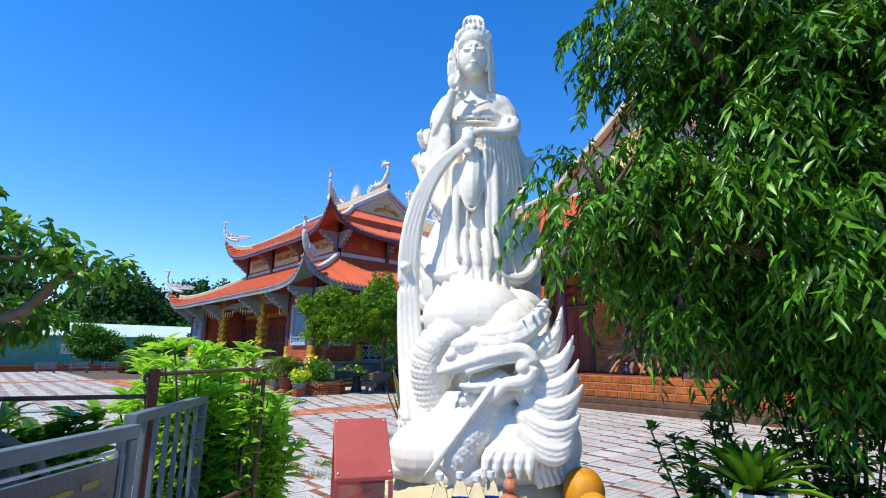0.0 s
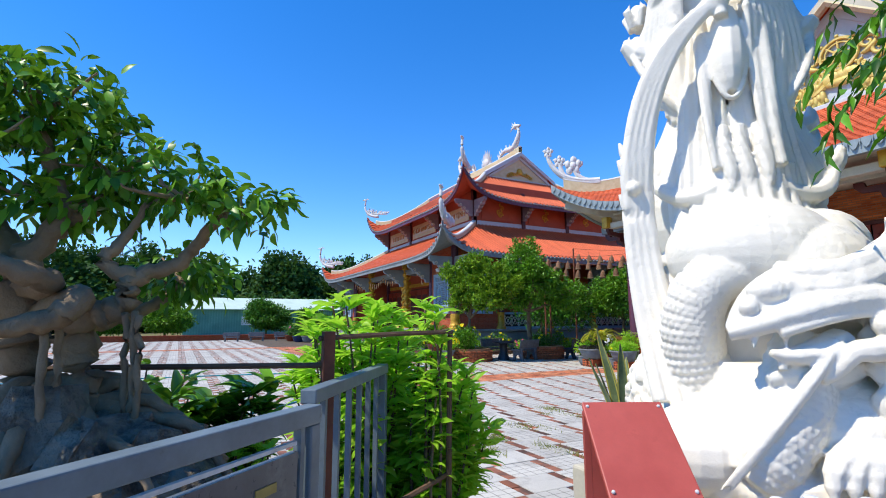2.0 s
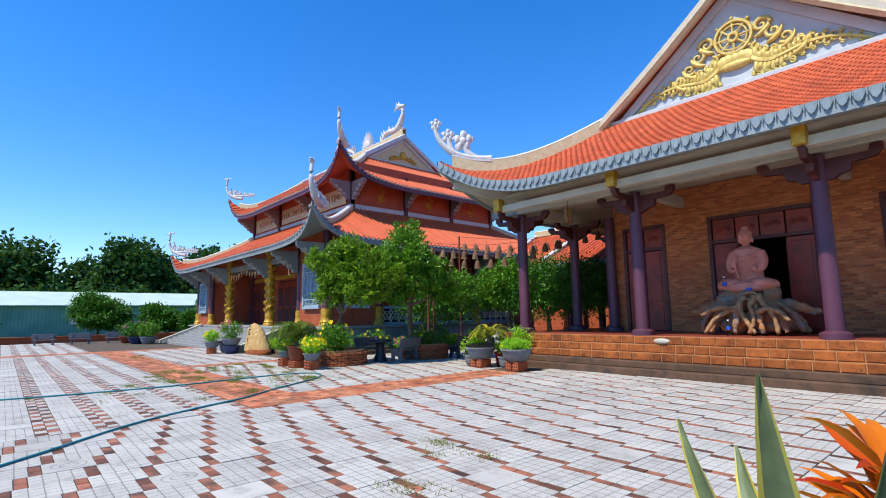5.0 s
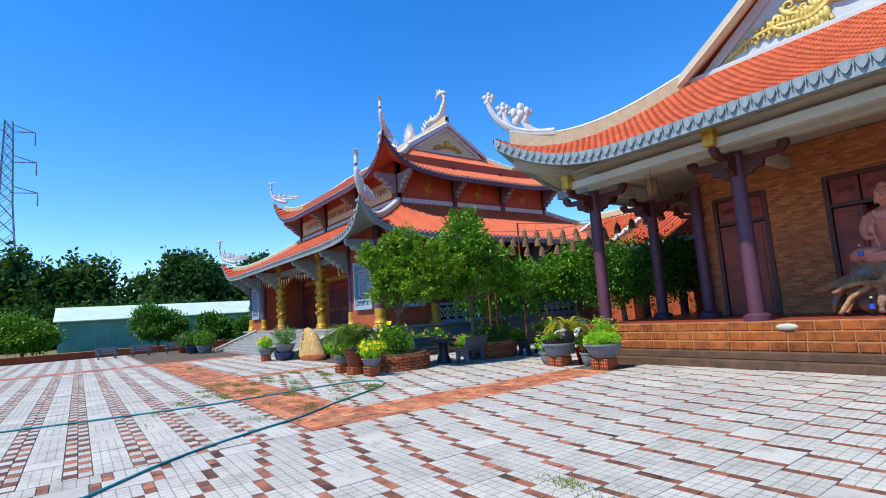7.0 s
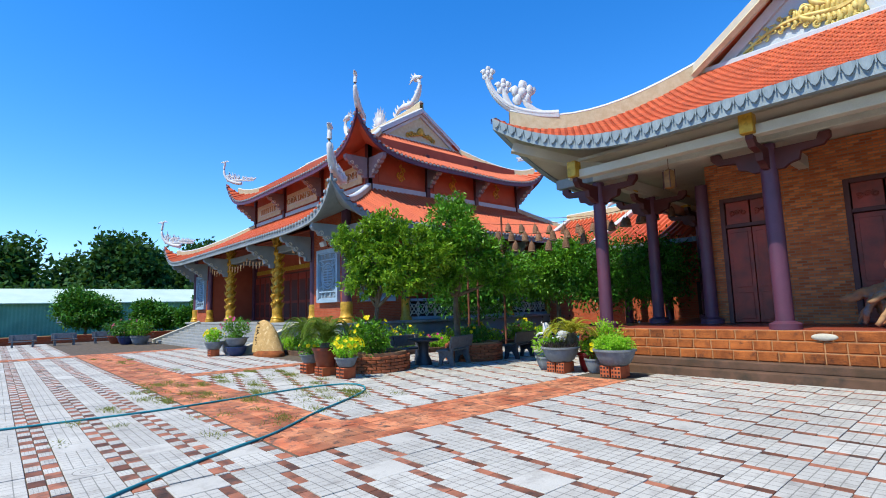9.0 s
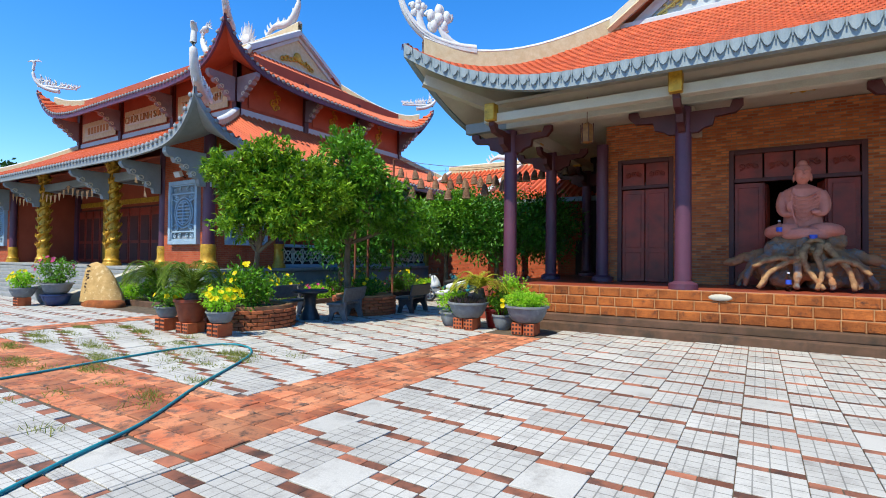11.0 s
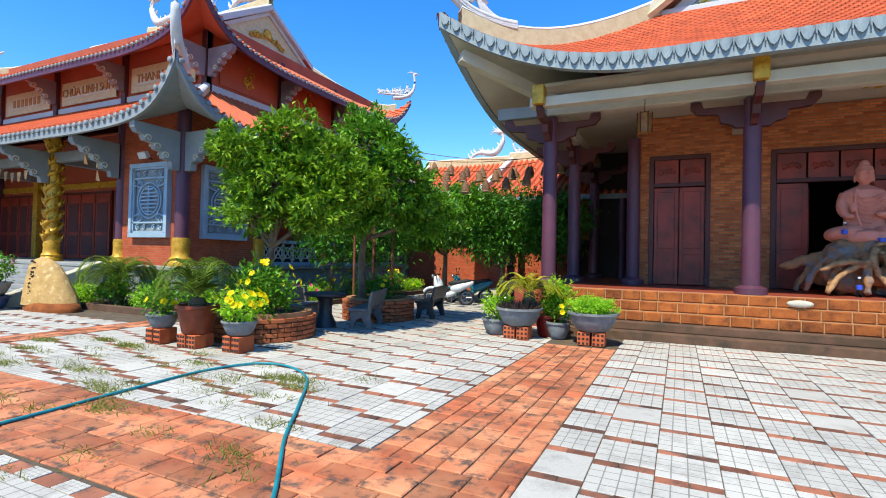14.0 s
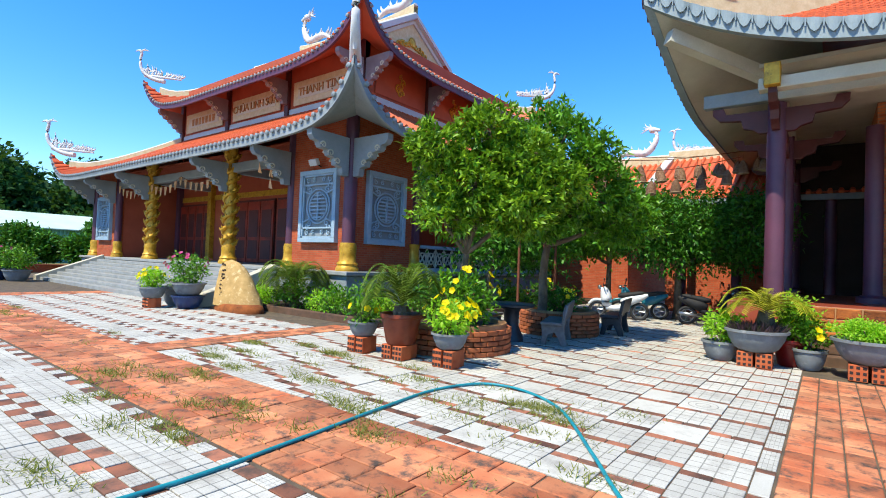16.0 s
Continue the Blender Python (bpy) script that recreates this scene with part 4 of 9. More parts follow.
# steps: two weathered slabs, then three courses of laterite
for i in range(2):
    part("lower_step", G().box(PX - 6.1, PX + 7.4 - 0.2 * i, 14.42 + 0.24 * i, 15.29, -0.09 if i == 0 else 0.172, 0.17 + 0.17 * i), "dark_step", hall, bevel=0.02)
courses = []
for i in range(3):
    z0 = 0.342 + 0.211 * i
    courses.append(part("brick_step", G().box(PX - 6.1 - (0.1 if i == 2 else 0), PX + 7.1, 14.9 + 0.12 * i, 15.295, z0, z0 + 0.209), "mortar", hall, "laterite brick course in pale mortar"))

# walls with the doors' openings
T = 0.3
DOORS = ((-12.26, -10.75, 4.53), (-9.4, -6.55, 4.53), (-5.25, -3.74, 4.53))
xs = -12.6
for a, b, top in DOORS + ((-3.4, -3.4, 0),):
    part("wall", G().box(xs, a, WALL_Y, WALL_Y + T, PZ, 5.6), "wall_brick", hall) if a > xs else None
    if top:
        part("wall", G().box(a + 0.002, b - 0.002, WALL_Y + 0.002, WALL_Y + T, top, 5.6), "wall_brick", hall)
    xs = b
for x in (-12.6, -3.4 - T):
    part("wall", G().box(x, x + T, WALL_Y + T + 0.002, 30, PZ, 5.6), "wall_brick", hall)
part("back_wall", G().box(-12.6, -3.4, 30, 30.3, PZ, 5.6), "wall_brick", hall)
# two added walls; their dark colour stands in for gallery and interior shade
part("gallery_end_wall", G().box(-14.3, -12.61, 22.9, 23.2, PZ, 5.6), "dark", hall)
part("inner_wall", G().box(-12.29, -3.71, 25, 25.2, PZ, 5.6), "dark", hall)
part("ceiling", G().box(PX - 6.6, PX + 6.6, 15.0, 30, 5.62, 5.7), "pale_paint", hall)


def panel_door(parent, x0, x1, y, z0, z1, leaves, open_middle=False):
    fr = G()
    for a, b in ((x0, x0 + 0.12), (x1 - 0.12, x1)):
        fr.box(a, b, y - 0.04, y + 0.16, z0, z1)
    fr.box(x0 + 0.12, x1 - 0.12, y - 0.04, y + 0.16, z1 - 0.12, z1).box(x0 + 0.12, x1 - 0.12, y - 0.04, y + 0.16, z1 - 0.86, z1 - 0.76)
    d = part("door", fr, "maroon", parent, bevel=0.01)
    n = leaves
    w = (x1 - x0 - 0.24) / n
    for i in range(n):
        a = x0 + 0.12 + i * w
        tr = part("transom", G().box(a + 0.02, a + w - 0.02, y + 0.02, y + 0.08, z1 - 0.76, z1 - 0.12), "wood_door", d, bevel=0.008)
        c = G()
        for q in range(-1, 2):
            scroll(c, Vector((a + w / 2 + q * 0.16, y + 0.0, z1 - 0.44)), Vector((1, 0, 0)), 0.08, r=0.3, start=q * 0.3)
        part("carving", c, "wood_door", tr, smooth=60)
        mid = open_middle and i in (1, 2)
        m = Matrix.Identity(4)
        if mid:
            hx = a if i == 1 else a + w
            m = Matrix.Translation((hx, y + 0.05, 0)) @ Matrix.Rotation(radians(80 if i == 1 else -80), 4, "Z") @ Matrix.Translation((-hx, -y - 0.05, 0))
        leaf = part("door_leaf", G().box(a + 0.01, a + w - 0.01, y + 0.02, y + 0.08, z0 + 0.02, z1 - 0.88, m), "wood_door", d, bevel=0.008)
        pg = G()
        for p0, p1 in ((z0 + 0.12, z0 + 0.85), (z0 + 1.0, z1 - 1.0)):
            pg.box(a + 0.1, a + w - 0.1, y - 0.005, y + 0.018, p0, p1, m)
        part("door_panel", pg, "wood_door", leaf, bevel=0.012)
    return d


panel_door(hall, -12.26, -10.75, WALL_Y, PZ, 4.53, 2)
panel_door(hall, -9.4, -6.55, WALL_Y, PZ, 4.53, 4, True)
panel_door(hall, -5.25, -3.74, WALL_Y, PZ, 4.53, 2)

# columns, cross brackets and eave beams
COLS = (PX - 6.32, PX - 2.15, PX + 2.15, PX + 6.4)


def porch_column(x, y, front_row):
    c = part("column", G().lathe([(0.3, PZ), (0.3, PZ + 0.12), (0.175, PZ + 0.18), (0.17, 3.0), (0.165, 5.0)], (x, y, 0), 22), "mauve", hall, smooth=35)
    if not front_row:
        return
    arms = G()
    for d in (Vector((1, 0, 0)), Vector((0, 1, 0))):
        side = d.cross(Vector((0, 0, 1))) * 0.07
        prof = [(-1.15, 5.02), (-0.95, 5.02), (-0.9, 4.88), (-0.55, 4.88), (0.55, 4.88), (0.9, 4.88), (0.95, 5.02), (1.15, 5.02), (1.15, 4.9), (1.02, 4.76), (0.62, 4.72), (0.58, 4.55), (0.4, 4.5), (0.3, 4.42), (-0.3, 4.42), (-0.4, 4.5), (-0.58, 4.55), (-0.62, 4.72), (-1.02, 4.76), (-1.15, 4.9)]
        o = Vector((x, y, 0))
        a = [o + d * u + Vector((0, 0, z)) - side for u, z in prof]
        b = [q + side * 2 for q in a]
        k = len(prof)
        arms.add(a + b, [tuple(range(k)), tuple(range(2 * k - 1, k - 1, -1))] + [(i, (i + 1) % k, (i + 1) % k + k, i + k) for i in range(k)])
    part("cross_bracket", arms, "maroon", c)
    part("post_cap", G().box(x - 0.13, x + 0.13, y - 1.3, y - 1.02, 5.0, 5.42), "gold", c, "gold fret block under the eave", bevel=0.02)


for x in COLS:
    porch_column(x, COL_Y, True)
for x in (COLS[0], COLS[3]):
    for y in (18.6, 22.5, 26.5):
        porch_column(x, y, True)
for x in (-12.65, -3.35):
    porch_column(x, 18.35, False)
part("eave_beam", G().box(PX - 6.55, PX + 6.55, COL_Y - 1.12, COL_Y - 0.85, 4.98, 5.2), "pale_paint", hall, bevel=0.02)
part("eave_beam", G().box(PX - 6.4, PX + 6.4, COL_Y - 0.14, COL_Y + 0.14, 5.05, 5.35), "pale_paint", hall, bevel=0.02)
for x in (COLS[0], COLS[3]):
    part("eave_beam", G().box(x - 0.14, x + 0.14, COL_Y + 0.15, 29, 5.05, 5.35), "pale_paint", hall, bevel=0.02)
for x in COLS:
    part("tie_beam", G().box(x - 0.12, x + 0.12, COL_Y + 0.15, WALL_Y - 0.01, 4.98, 5.3), "pale_paint", hall, bevel=0.02)
for sx in (-1, 1):
    part("corner_beam", G().box(PX + sx * 6.4 - 1.25 * (sx < 0), PX + sx * 6.4 + 1.25 * (sx > 0), COL_Y - 0.11, COL_Y + 0.11, 5.06, 5.34), "grey_paint", hall, bevel=0.02)
    part("corner_rafter", G().box(-0.12, 0.12, -0.3, 2.4, -0.12, 0.14, Matrix.Translation((PX + sx * 6.4, COL_Y, 5.5)) @ Matrix.Rotation(radians(-135 if sx > 0 else 135), 4, "Z") @ Matrix.Rotation(radians(16), 4, "X")), "pale_paint", hall)

# roof
skirt = Skirt((PX - 8.2, PX + 8.2, EAVE_Y, 34.0), 4.15, 5.6, 8.2, 1.47, 4.6, 0.22, 2.45)


def scale_tiles(sk, side, pitch=0.2, row=0.17):
    """Overlapping rounded tiles over one slope."""
    g = G()
    L = sk.length(side)
    slope = math.hypot(sk.run, sk.zi - sk.ze)
    rows, k = int(slope / row), int(L / pitch)
    no = sk.normal_out(side)
    for j in range(rows):
        v0, v1 = j / rows, min(1.0, (j + 1.35) / rows)
        for i in range(-1, k + 1):
            s0 = (i + 0.5 * (j % 2)) * pitch
            s1 = s0 + pitch * 0.96
            sm = (s0 + s1) / 2
            if s0 < 0 or s1 > L or v0 > sk.vmax(side, sm):
                continue
            vm = sk.vmax(side, sm)
            vv = min(v1, max(vm, v0 + 0.01))
            q = (vv - v0) * 0.3
            p = [sk.at(side, s0, v0 + q, 0.05), sk.at(side, s0 + pitch * 0.22, v0, 0.055), sk.at(side, s1 - pitch * 0.22, v0, 0.055), sk.at(side, s1, v0 + q, 0.05), sk.at(side, s1, vv, 0.015), sk.at(side, s0, vv, 0.015)]
            lowp = [c - Vector((0, 0, 0.03)) for c in p[:4]]
            g.add(p + lowp, [(0, 1, 2, 3, 4, 5), (0, 6, 7, 1), (1, 7, 8, 2), (2, 8, 9, 3)])
    return g


for side in range(4):
    sl = part("roof_slope", skirt.sheet(side), "roof_tile", hall, smooth=True)
    if side in (0, 3):
        tl = part("scale_tiles", scale_tiles(skirt, side), "scale_tile", sl, recalc=False)
        tl["kind"] = "stuff"
    part("soffit", skirt.sheet(side, -0.3, 0.62), "pale_paint", hall, smooth=True)
    fascia(skirt, side, hall, "eave_grey", -0.3, 0.02, 0.16)
    drip_tiles(skirt, side, hall, "eave_grey" if side != 3 else "mauve", 0.24)
    hp = skirt.hip(side, dz=0.03)
    ridge_band(hp[:-1], 0.24, 0.34, hall, "ridge", "hip_ridge")
    ax = hp[-1] - hp[0]
    ax.z = 0
    ax.normalize()
    cloud_tip(hall, hp[-1] + Vector((0, 0, 0.22)) - ax * 0.1, ax, 1.2)
# upper gable roof along y
GX, GY0, GY1, GZ, AZ = 4.05, 18.05, 29.7, 8.15, 11.35
for sx in (-1, 1):
    g = G().grid([[(PX + sx * (GX + 0.25) * (1 - j / 10), GY0 - 0.45 + (GY1 - GY0 + 0.9) * i / 12, GZ - 0.02 + (AZ + 0.1 - GZ) * (j / 10) * (0.9 + 0.1 * j / 10)) for j in range(11)] for i in range(13)])
    part("roof_slope", g, "roof_tile", hall, smooth=True)
    for yy in (GY0 - 0.36, GY1 + 0.36):
        pts = [Vector((PX + sx * (GX + 0.25) * (1 - t), yy, GZ + 0.02 + (AZ + 0.1 - GZ) * t * (0.9 + 0.1 * t))) for t in (i / 10 for i in range(11))]
        ridge_band(pts, 0.34, 0.16, hall, "pale_paint", "rake_ridge", "ridge")
        part("rake_board", G().tube([p + Vector((0, -0.14, -0.12)) for p in pts], 0.1, n=4), "ridge", hall)
face, mid = gable_face(hall, ((PX - GX + 0.05, GY0, GZ - 0.05), (PX + GX - 0.05, GY0, GZ - 0.05), (PX, GY0, AZ)), Vector((0, -1, 0)), "gable_paint", "gable_paint")
part("gable_sill", G().box(PX - GX - 0.1, PX + GX + 0.1, GY0 - 0.3, GY0 - 0.11, GZ - 0.12, GZ + 0.1), "gable_paint", hall, bevel=0.03)
# gold wheel on a lotus, with leafy scrolls to both sides
g = G()
wc = Vector((PX, GY0 - 0.06, 9.75))
X, Z = Vector((1, 0, 0)), Vector((0, 0, 1))
for r, t in ((0.5, 0.06), (0.38, 0.03), (0.12, 0.06)):
    g.tube([wc + X * (r * math.cos(a)) + Z * (r * math.sin(a)) for a in (2 * math.pi * i / 28 for i in range(29))], t, n=6, up=(0, 1, 0))
for i in range(8):
    a = math.pi * i / 4
    d = X * math.cos(a) + Z * math.sin(a)
    g.tube([wc + d * 0.1, wc + d * 0.58], 0.035, n=5)
    g.ball(wc + d * 0.6, 0.06, 8, 5)
part("dharma_wheel", g, "pale_gold", face, smooth=60)
g = G()
for q in range(7):
    a = math.pi * (q + 0.5) / 7
    g.ball(wc + X * (0.4 * math.cos(a)) + Z * (-0.78 + 0.12 * math.sin(a)), 0.17, 10, 6, (1, 0.4, 1.2))
g.ball(wc - Z * 0.88, 0.45, 14, 6, (1.1, 0.25, 0.3))
part("lotus_relief", g, "pale_gold", face, smooth=60)
for sx in (-1, 1):
    g = G()
    stem = bez(wc + X * (sx * 0.45) - Z * 0.85, wc + X * (sx * 1.2) - Z * 1.55, wc + X * (sx * 1.6) - Z * 0.35, wc + X * (sx * 3.1) - Z * 1.4, 20)
    g.tube(stem, [0.1 - 0.003 * i for i in range(21)], n=6, up=(0, 1, 0))
    rr = random.Random(3)
    for i in range(1, 20):
        h = (1 - i / 27)
        for sgn in (1, -1):
            tip = stem[i] + Z * (sgn * (0.42 if i % 2 else 0.28) * h) + X * (sx * 0.1)
            g.tube(bez(stem[i], stem[i] + Z * (sgn * 0.22 * h), tip - X * (sx * 0.2), tip, 6), [0.06 * h, 0.085 * h, 0.1 * h, 0.1 * h, 0.08 * h, 0.05 * h, 0.015], n=6, up=(0, 1, 0))
            if i % 2:
                scroll(g, tip - X * (sx * 0.08), X * sx, 0.14 * h, r=0.4, start=rr.random(), sign=sgn)
    for q in range(4):
        c = wc + X * (sx * (0.75 + 0.28 * q)) + Z * (0.05 - 0.3 * q)
        scroll(g, c, X * sx, 0.24 - 0.02 * q, r=0.3, start=0.3 * q)
        g.tube(bez(c - X * (sx * 0.2) - Z * 0.3, c - Z * 0.3, c + X * (sx * 0.25) - Z * 0.1, c + X * (sx * 0.22) + Z * 0.15, 6), [0.03, 0.07, 0.085, 0.08, 0.06, 0.035, 0.01], n=6, up=(0, 1, 0))
    part("leaf_scroll", g, "pale_gold", face, smooth=60)
ridge_band([Vector((PX, GY0 - 0.5 + (GY1 - GY0 + 1.0) * i / 10, AZ + 0.16)) for i in range(11)], 0.34, 0.45, hall, "pale_paint", "main_ridge", "gable_paint")
for yy, ay in ((GY0 - 0.5, -1), (GY1 + 0.5, 1)):
    g = G()
    b = Vector((PX, yy, AZ + 0.6))
    g.tube(bez(b, b + Vector((0, ay * 0.35, 0.02)), b + Vector((0, ay * 0.3, 0.5)), b + Vector((0, ay * 0.1, 0.8)), 8), [0.12, 0.12, 0.11, 0.1, 0.09, 0.08, 0.07, 0.06, 0.04], n=8)
    scroll(g, b + Vector((0, ay * 0.05, 0.85)), Vector((0, ay, 0)), 0.14, r=0.45)
    part("ridge_finial", g, "white_orn", hall, smooth=60)


# ---- far surroundings ----
shed = thing("shed", "long low green metal shed with a pale roof", "shed", (-82, -10, 0))
part("wall", G().box(-88, -76, 0.8, 26, -0.09, 3.4), plain("green sheet metal", "5fa08f", "4e8d7f", 0.5, 0.6, 20, 0.1), shed, "green corrugated wall")
g = G()
for k in range(76):
    y = 0.8 + 25.2 * (k + 0.5) / 76
    g.box(-75.996, -75.93, y - 0.07, y + 0.07, -0.05, 3.38)
part("corrugation", g, plain("green sheet rib", "67a897", "559585", 0.5, 0.6, 20, 0.1), shed)["kind"] = "stuff"
part("roof", G().add([(-75.4, 0.4, 3.3), (-75.4, 26.5, 3.3), (-82, 26.5, 5.1), (-82, 0.4, 5.1), (-88.6, 26.5, 3.3), (-88.6, 0.4, 3.3), (-75.4, 0.4, 3.4), (-75.4, 26.5, 3.4), (-82, 26.5, 5.2), (-82, 0.4, 5.2), (-88.6, 26.5, 3.4), (-88.6, 0.4, 3.4)], [(6, 7, 8, 9), (9, 8, 10, 11), (0, 3, 2, 1), (3, 5, 4, 2), (0, 1, 7, 6), (4, 5, 11, 10), (1, 2, 4, 10, 8, 7), (0, 6, 9, 11, 5, 3)]), plain("pale green roof sheet", "c9dccb", "b9cebd", 0.5, 0.5, 20, 0.1), shed)
part("skylight", G().box(-75.9, -75.85, 8, 9.5, 1.2, 2.4), "white_orn", shed)

low = thing("low_wall", "low red brick boundary wall at the yard's edge", "wall", (-52, 0, 0), kind="structure")
part("wall", G().box(-52.2, -52, -60, 30, -0.09, 0.36), "temple_brick", low)
part("coping", G().box(-52.3, -51.9, -60, 30, 0.362, 0.44), "terracotta", low)
back = thing("boundary_wall", "plain rendered wall closing the yard", "wall", (10, 0, 0), kind="structure")
part("wall", G().box(12, 12.2, -30, 45, -0.09, 2.4), "pale_paint", back)
part("wall", G().box(-52, 11.9, -30, -29.8, -0.09, 2.4), "pale_paint", back)
part("wall", G().box(-52, 11.9, 45, 45.2, -0.09, 2.4), "pale_paint", back)

# pylon
pyl = thing("pylon", "tall grey lattice power pylon behind the woods", "pylon", (-187, -14.6, 0))
steel = plain("galvanised steel", "8a8f98", "767c86", 0.5, 1, 20, 0.05, metal=0.4)
PB = Vector((-187, -14.6, 0))


def lattice(z0, z1, w0, w1, n, r=0.14):
    g = G()
    for i in range(n):
        za, zb = z0 + (z1 - z0) * i / n, z0 + (z1 - z0) * (i + 1) / n
        wa, wb = w0 + (w1 - w0) * i / n, w0 + (w1 - w0) * (i + 1) / n
        ca = [PB + Vector((sx * wa, sy * wa, za)) for sx, sy in ((-1, -1), (1, -1), (1, 1), (-1, 1))]
        cb = [PB + Vector((sx * wb, sy * wb, zb)) for sx, sy in ((-1, -1), (1, -1), (1, 1), (-1, 1))]
        for q in range(4):
            g.tube([ca[q], cb[q]], r, n=4)
            g.tube([ca[q], cb[(q + 1) % 4]], r * 0.6, n=3)
            g.tube([ca[(q + 1) % 4], cb[q]], r * 0.6, n=3)
    return g


part("tower", lattice(0, 40, 4.2, 1.5, 9), steel, pyl)
part("tower_top", lattice(40, 64, 1.5, 0.9, 8), steel, pyl)
for z, half in ((43, 7.0), (52, 6.5), (61, 6.0)):
    for sy in (-1, 1):
        g = G().tube([PB + Vector((0, sy * 1.2, z)), PB + Vector((0, sy * half, z + 0.4))], 0.13, n=4).tube([PB + Vector((0, sy * 1.2, z + 2)), PB + Vector((0, sy * half, z + 0.4))], 0.13, n=4)
        g.tube([PB + Vector((0, sy * half, z + 0.4)), PB + Vector((0, sy * half, z - 3.4))], [0.12, 0.2], n=5)
        part("cross_arm", g, steel, pyl)


# ---- paving ----
TW, TP, SW_ = 0.455, 0.6, 0.11        # tile width, row pitch, strip width
PATHS = ((-13.75, -12.48, 6.952, 13.0), (-33.5, -12.48, 5.65, 6.95), (-22.4, -21.7, 6.952, 11.2), (-34.6, -33.5, -15, 10.5))


def in_path(x0, x1, y0, y1):
    return any(x1 > a + 0.02 and x0 < b - 0.02 and y1 > c + 0.02 and y0 < d - 0.02 for a, b, c, d in PATHS)


def clip_to(x0, x1, y0, y1, box):
    return max(x0, box[0]), min(x1, box[1]), max(y0, box[2]), min(y1, box[3])


tiles, strips = [], []          # (x0, x1, y0, y1)
EAST, NORTH, NW = (-12.48, 8.9, -15.9, 14.41), (-21.69, -13.76, 6.96, 30.0), (-33.48, -22.41, 6.96, 10.6)
WEST = (-49.9, -12.49, -15.9, 5.64)


def stair(box):
    """Columns along y: a tile, a thin strip, each column a little lower than the last."""
    c0, c1 = int((box[0]) / TW) - 1, int(box[1] / TW) + 2
    for c in range(c0, c1):
        xa = -10.26 + (c - round(-10.26 / TW)) * TW
        off = 7.82 - 0.13 * (c - round(-10.26 / TW))
        r0, r1 = int((box[2] - off) / TP) - 2, int((box[3] - off) / TP) + 2
        for r in range(r0, r1):
            y = off + r * TP
            for lst, (a, b) in ((strips, (y - SW_, y)), (tiles, (y, y + TP - SW_))):
                q = clip_to(xa, xa + TW, a, b, box)
                if q[1] - q[0] > 0.05 and q[3] - q[2] > 0.03 and not in_path(*q):
                    if lst is strips and q[1] - q[0] > 0.3:
                        m = (q[0] + q[1]) / 2 + float(rng.uniform(-0.03, 0.03))
                        strips.extend(((q[0], m, q[2], q[3]), (m, q[1], q[2], q[3])))
                    else:
                        lst.append(q)


def checker(box):
    """Bands of tiles along x with a two-wide check of small red squares between them."""
    per, sq = 0.72, 0.15
    k0, k1 = int(box[2] / per) - 1, int(box[3] / per) + 1
    for k in range(k0, k1):
        y = k * per
        m = int((box[1] - box[0]) / 0.45) + 1
        for i in range(m):
            q = clip_to(box[0] + 0.45 * i, box[0] + 0.45 * (i + 1), y, y + per - 2 * sq, box)
            if q[1] - q[0] > 0.05 and q[3] - q[2] > 0.05 and not in_path(*q):
                tiles.append(q)
        m = int((box[1] - box[0]) / 0.225) + 1
        for i in range(m):
            for row in (0, 1):
                q = clip_to(box[0] + 0.225 * i, box[0] + 0.225 * (i + 1), y + per - 2 * sq + row * sq, y + per - 2 * sq + (row + 1) * sq, box)
                if q[1] - q[0] > 0.05 and q[3] - q[2] > 0.03 and not in_path(*q):
                    (strips if (i + row) % 2 else tiles).append(q)


stair(EAST)
stair(NORTH)
checker(WEST)
checker(NW)
pavers = []
for (x0, x1, y0, y1) in PATHS:
    nx = max(1, round((x1 - x0) / 0.212)) if (x1 - x0) < (y1 - y0) else max(1, round((y1 - y0) / 0.26))
    along_y = (x1 - x0) < (y1 - y0)
    w = ((x1 - x0) if along_y else (y1 - y0)) / nx
    length = (y1 - y0) if along_y else (x1 - x0)
    for i in range(nx):
        t = -0.3 * rng.random()
        while t < length:
            step = 0.215 + 0.07 * rng.random() if along_y else 0.26 + 0.14 * rng.random()
            a, b = max(0, t), min(length, t + step)
            if b - a > 0.04:
                if along_y:
                    pavers.append((x0 + i * w, x0 + (i + 1) * w, y0 + a, y0 + b))
                else:
                    pavers.append((x0 + a, x0 + b, y0 + i * w, y0 + (i + 1) * w))
            t += step


def slab_mesh(items, gap, top, c, uv=False, seed=1):
    """Many slabs in one mesh, each with broken edges and a slight unevenness."""
    r = np.random.default_rng(seed)
    g = G()
    uvs = []
    face = [(8, 9, 10, 11)]
    for a in range(4):
        b = (a + 1) % 4
        face += [(a, b, b + 4, a + 4), (a + 4, b + 4, b + 8, a + 8)]
    for x0, x1, y0, y1 in items:
        dz = r.normal(0, 0.0025)
        kind = r.choice(3, p=(0.86, 0.02, 0.12)) if uv else 0
        k = len(g.v)
        g.chip(x0 + gap, x1 - gap, y0 + gap, y1 - gap, -0.05, top + dz, c)
        if uv:
            for f in face:
                for i in f:
                    p = g.v[k + i]
                    uvs.append((kind + 0.005 + 0.99 * (p[0] - x0) / (x1 - x0), 0.005 + 0.99 * (p[1] - y0) / (y1 - y0)))
    if uv:
        g.uv = uvs
    return g


paving = thing("paving", "courtyard paving of scored white tiles and red clay strips", "paving", (-10, 5, 0), kind="structure")


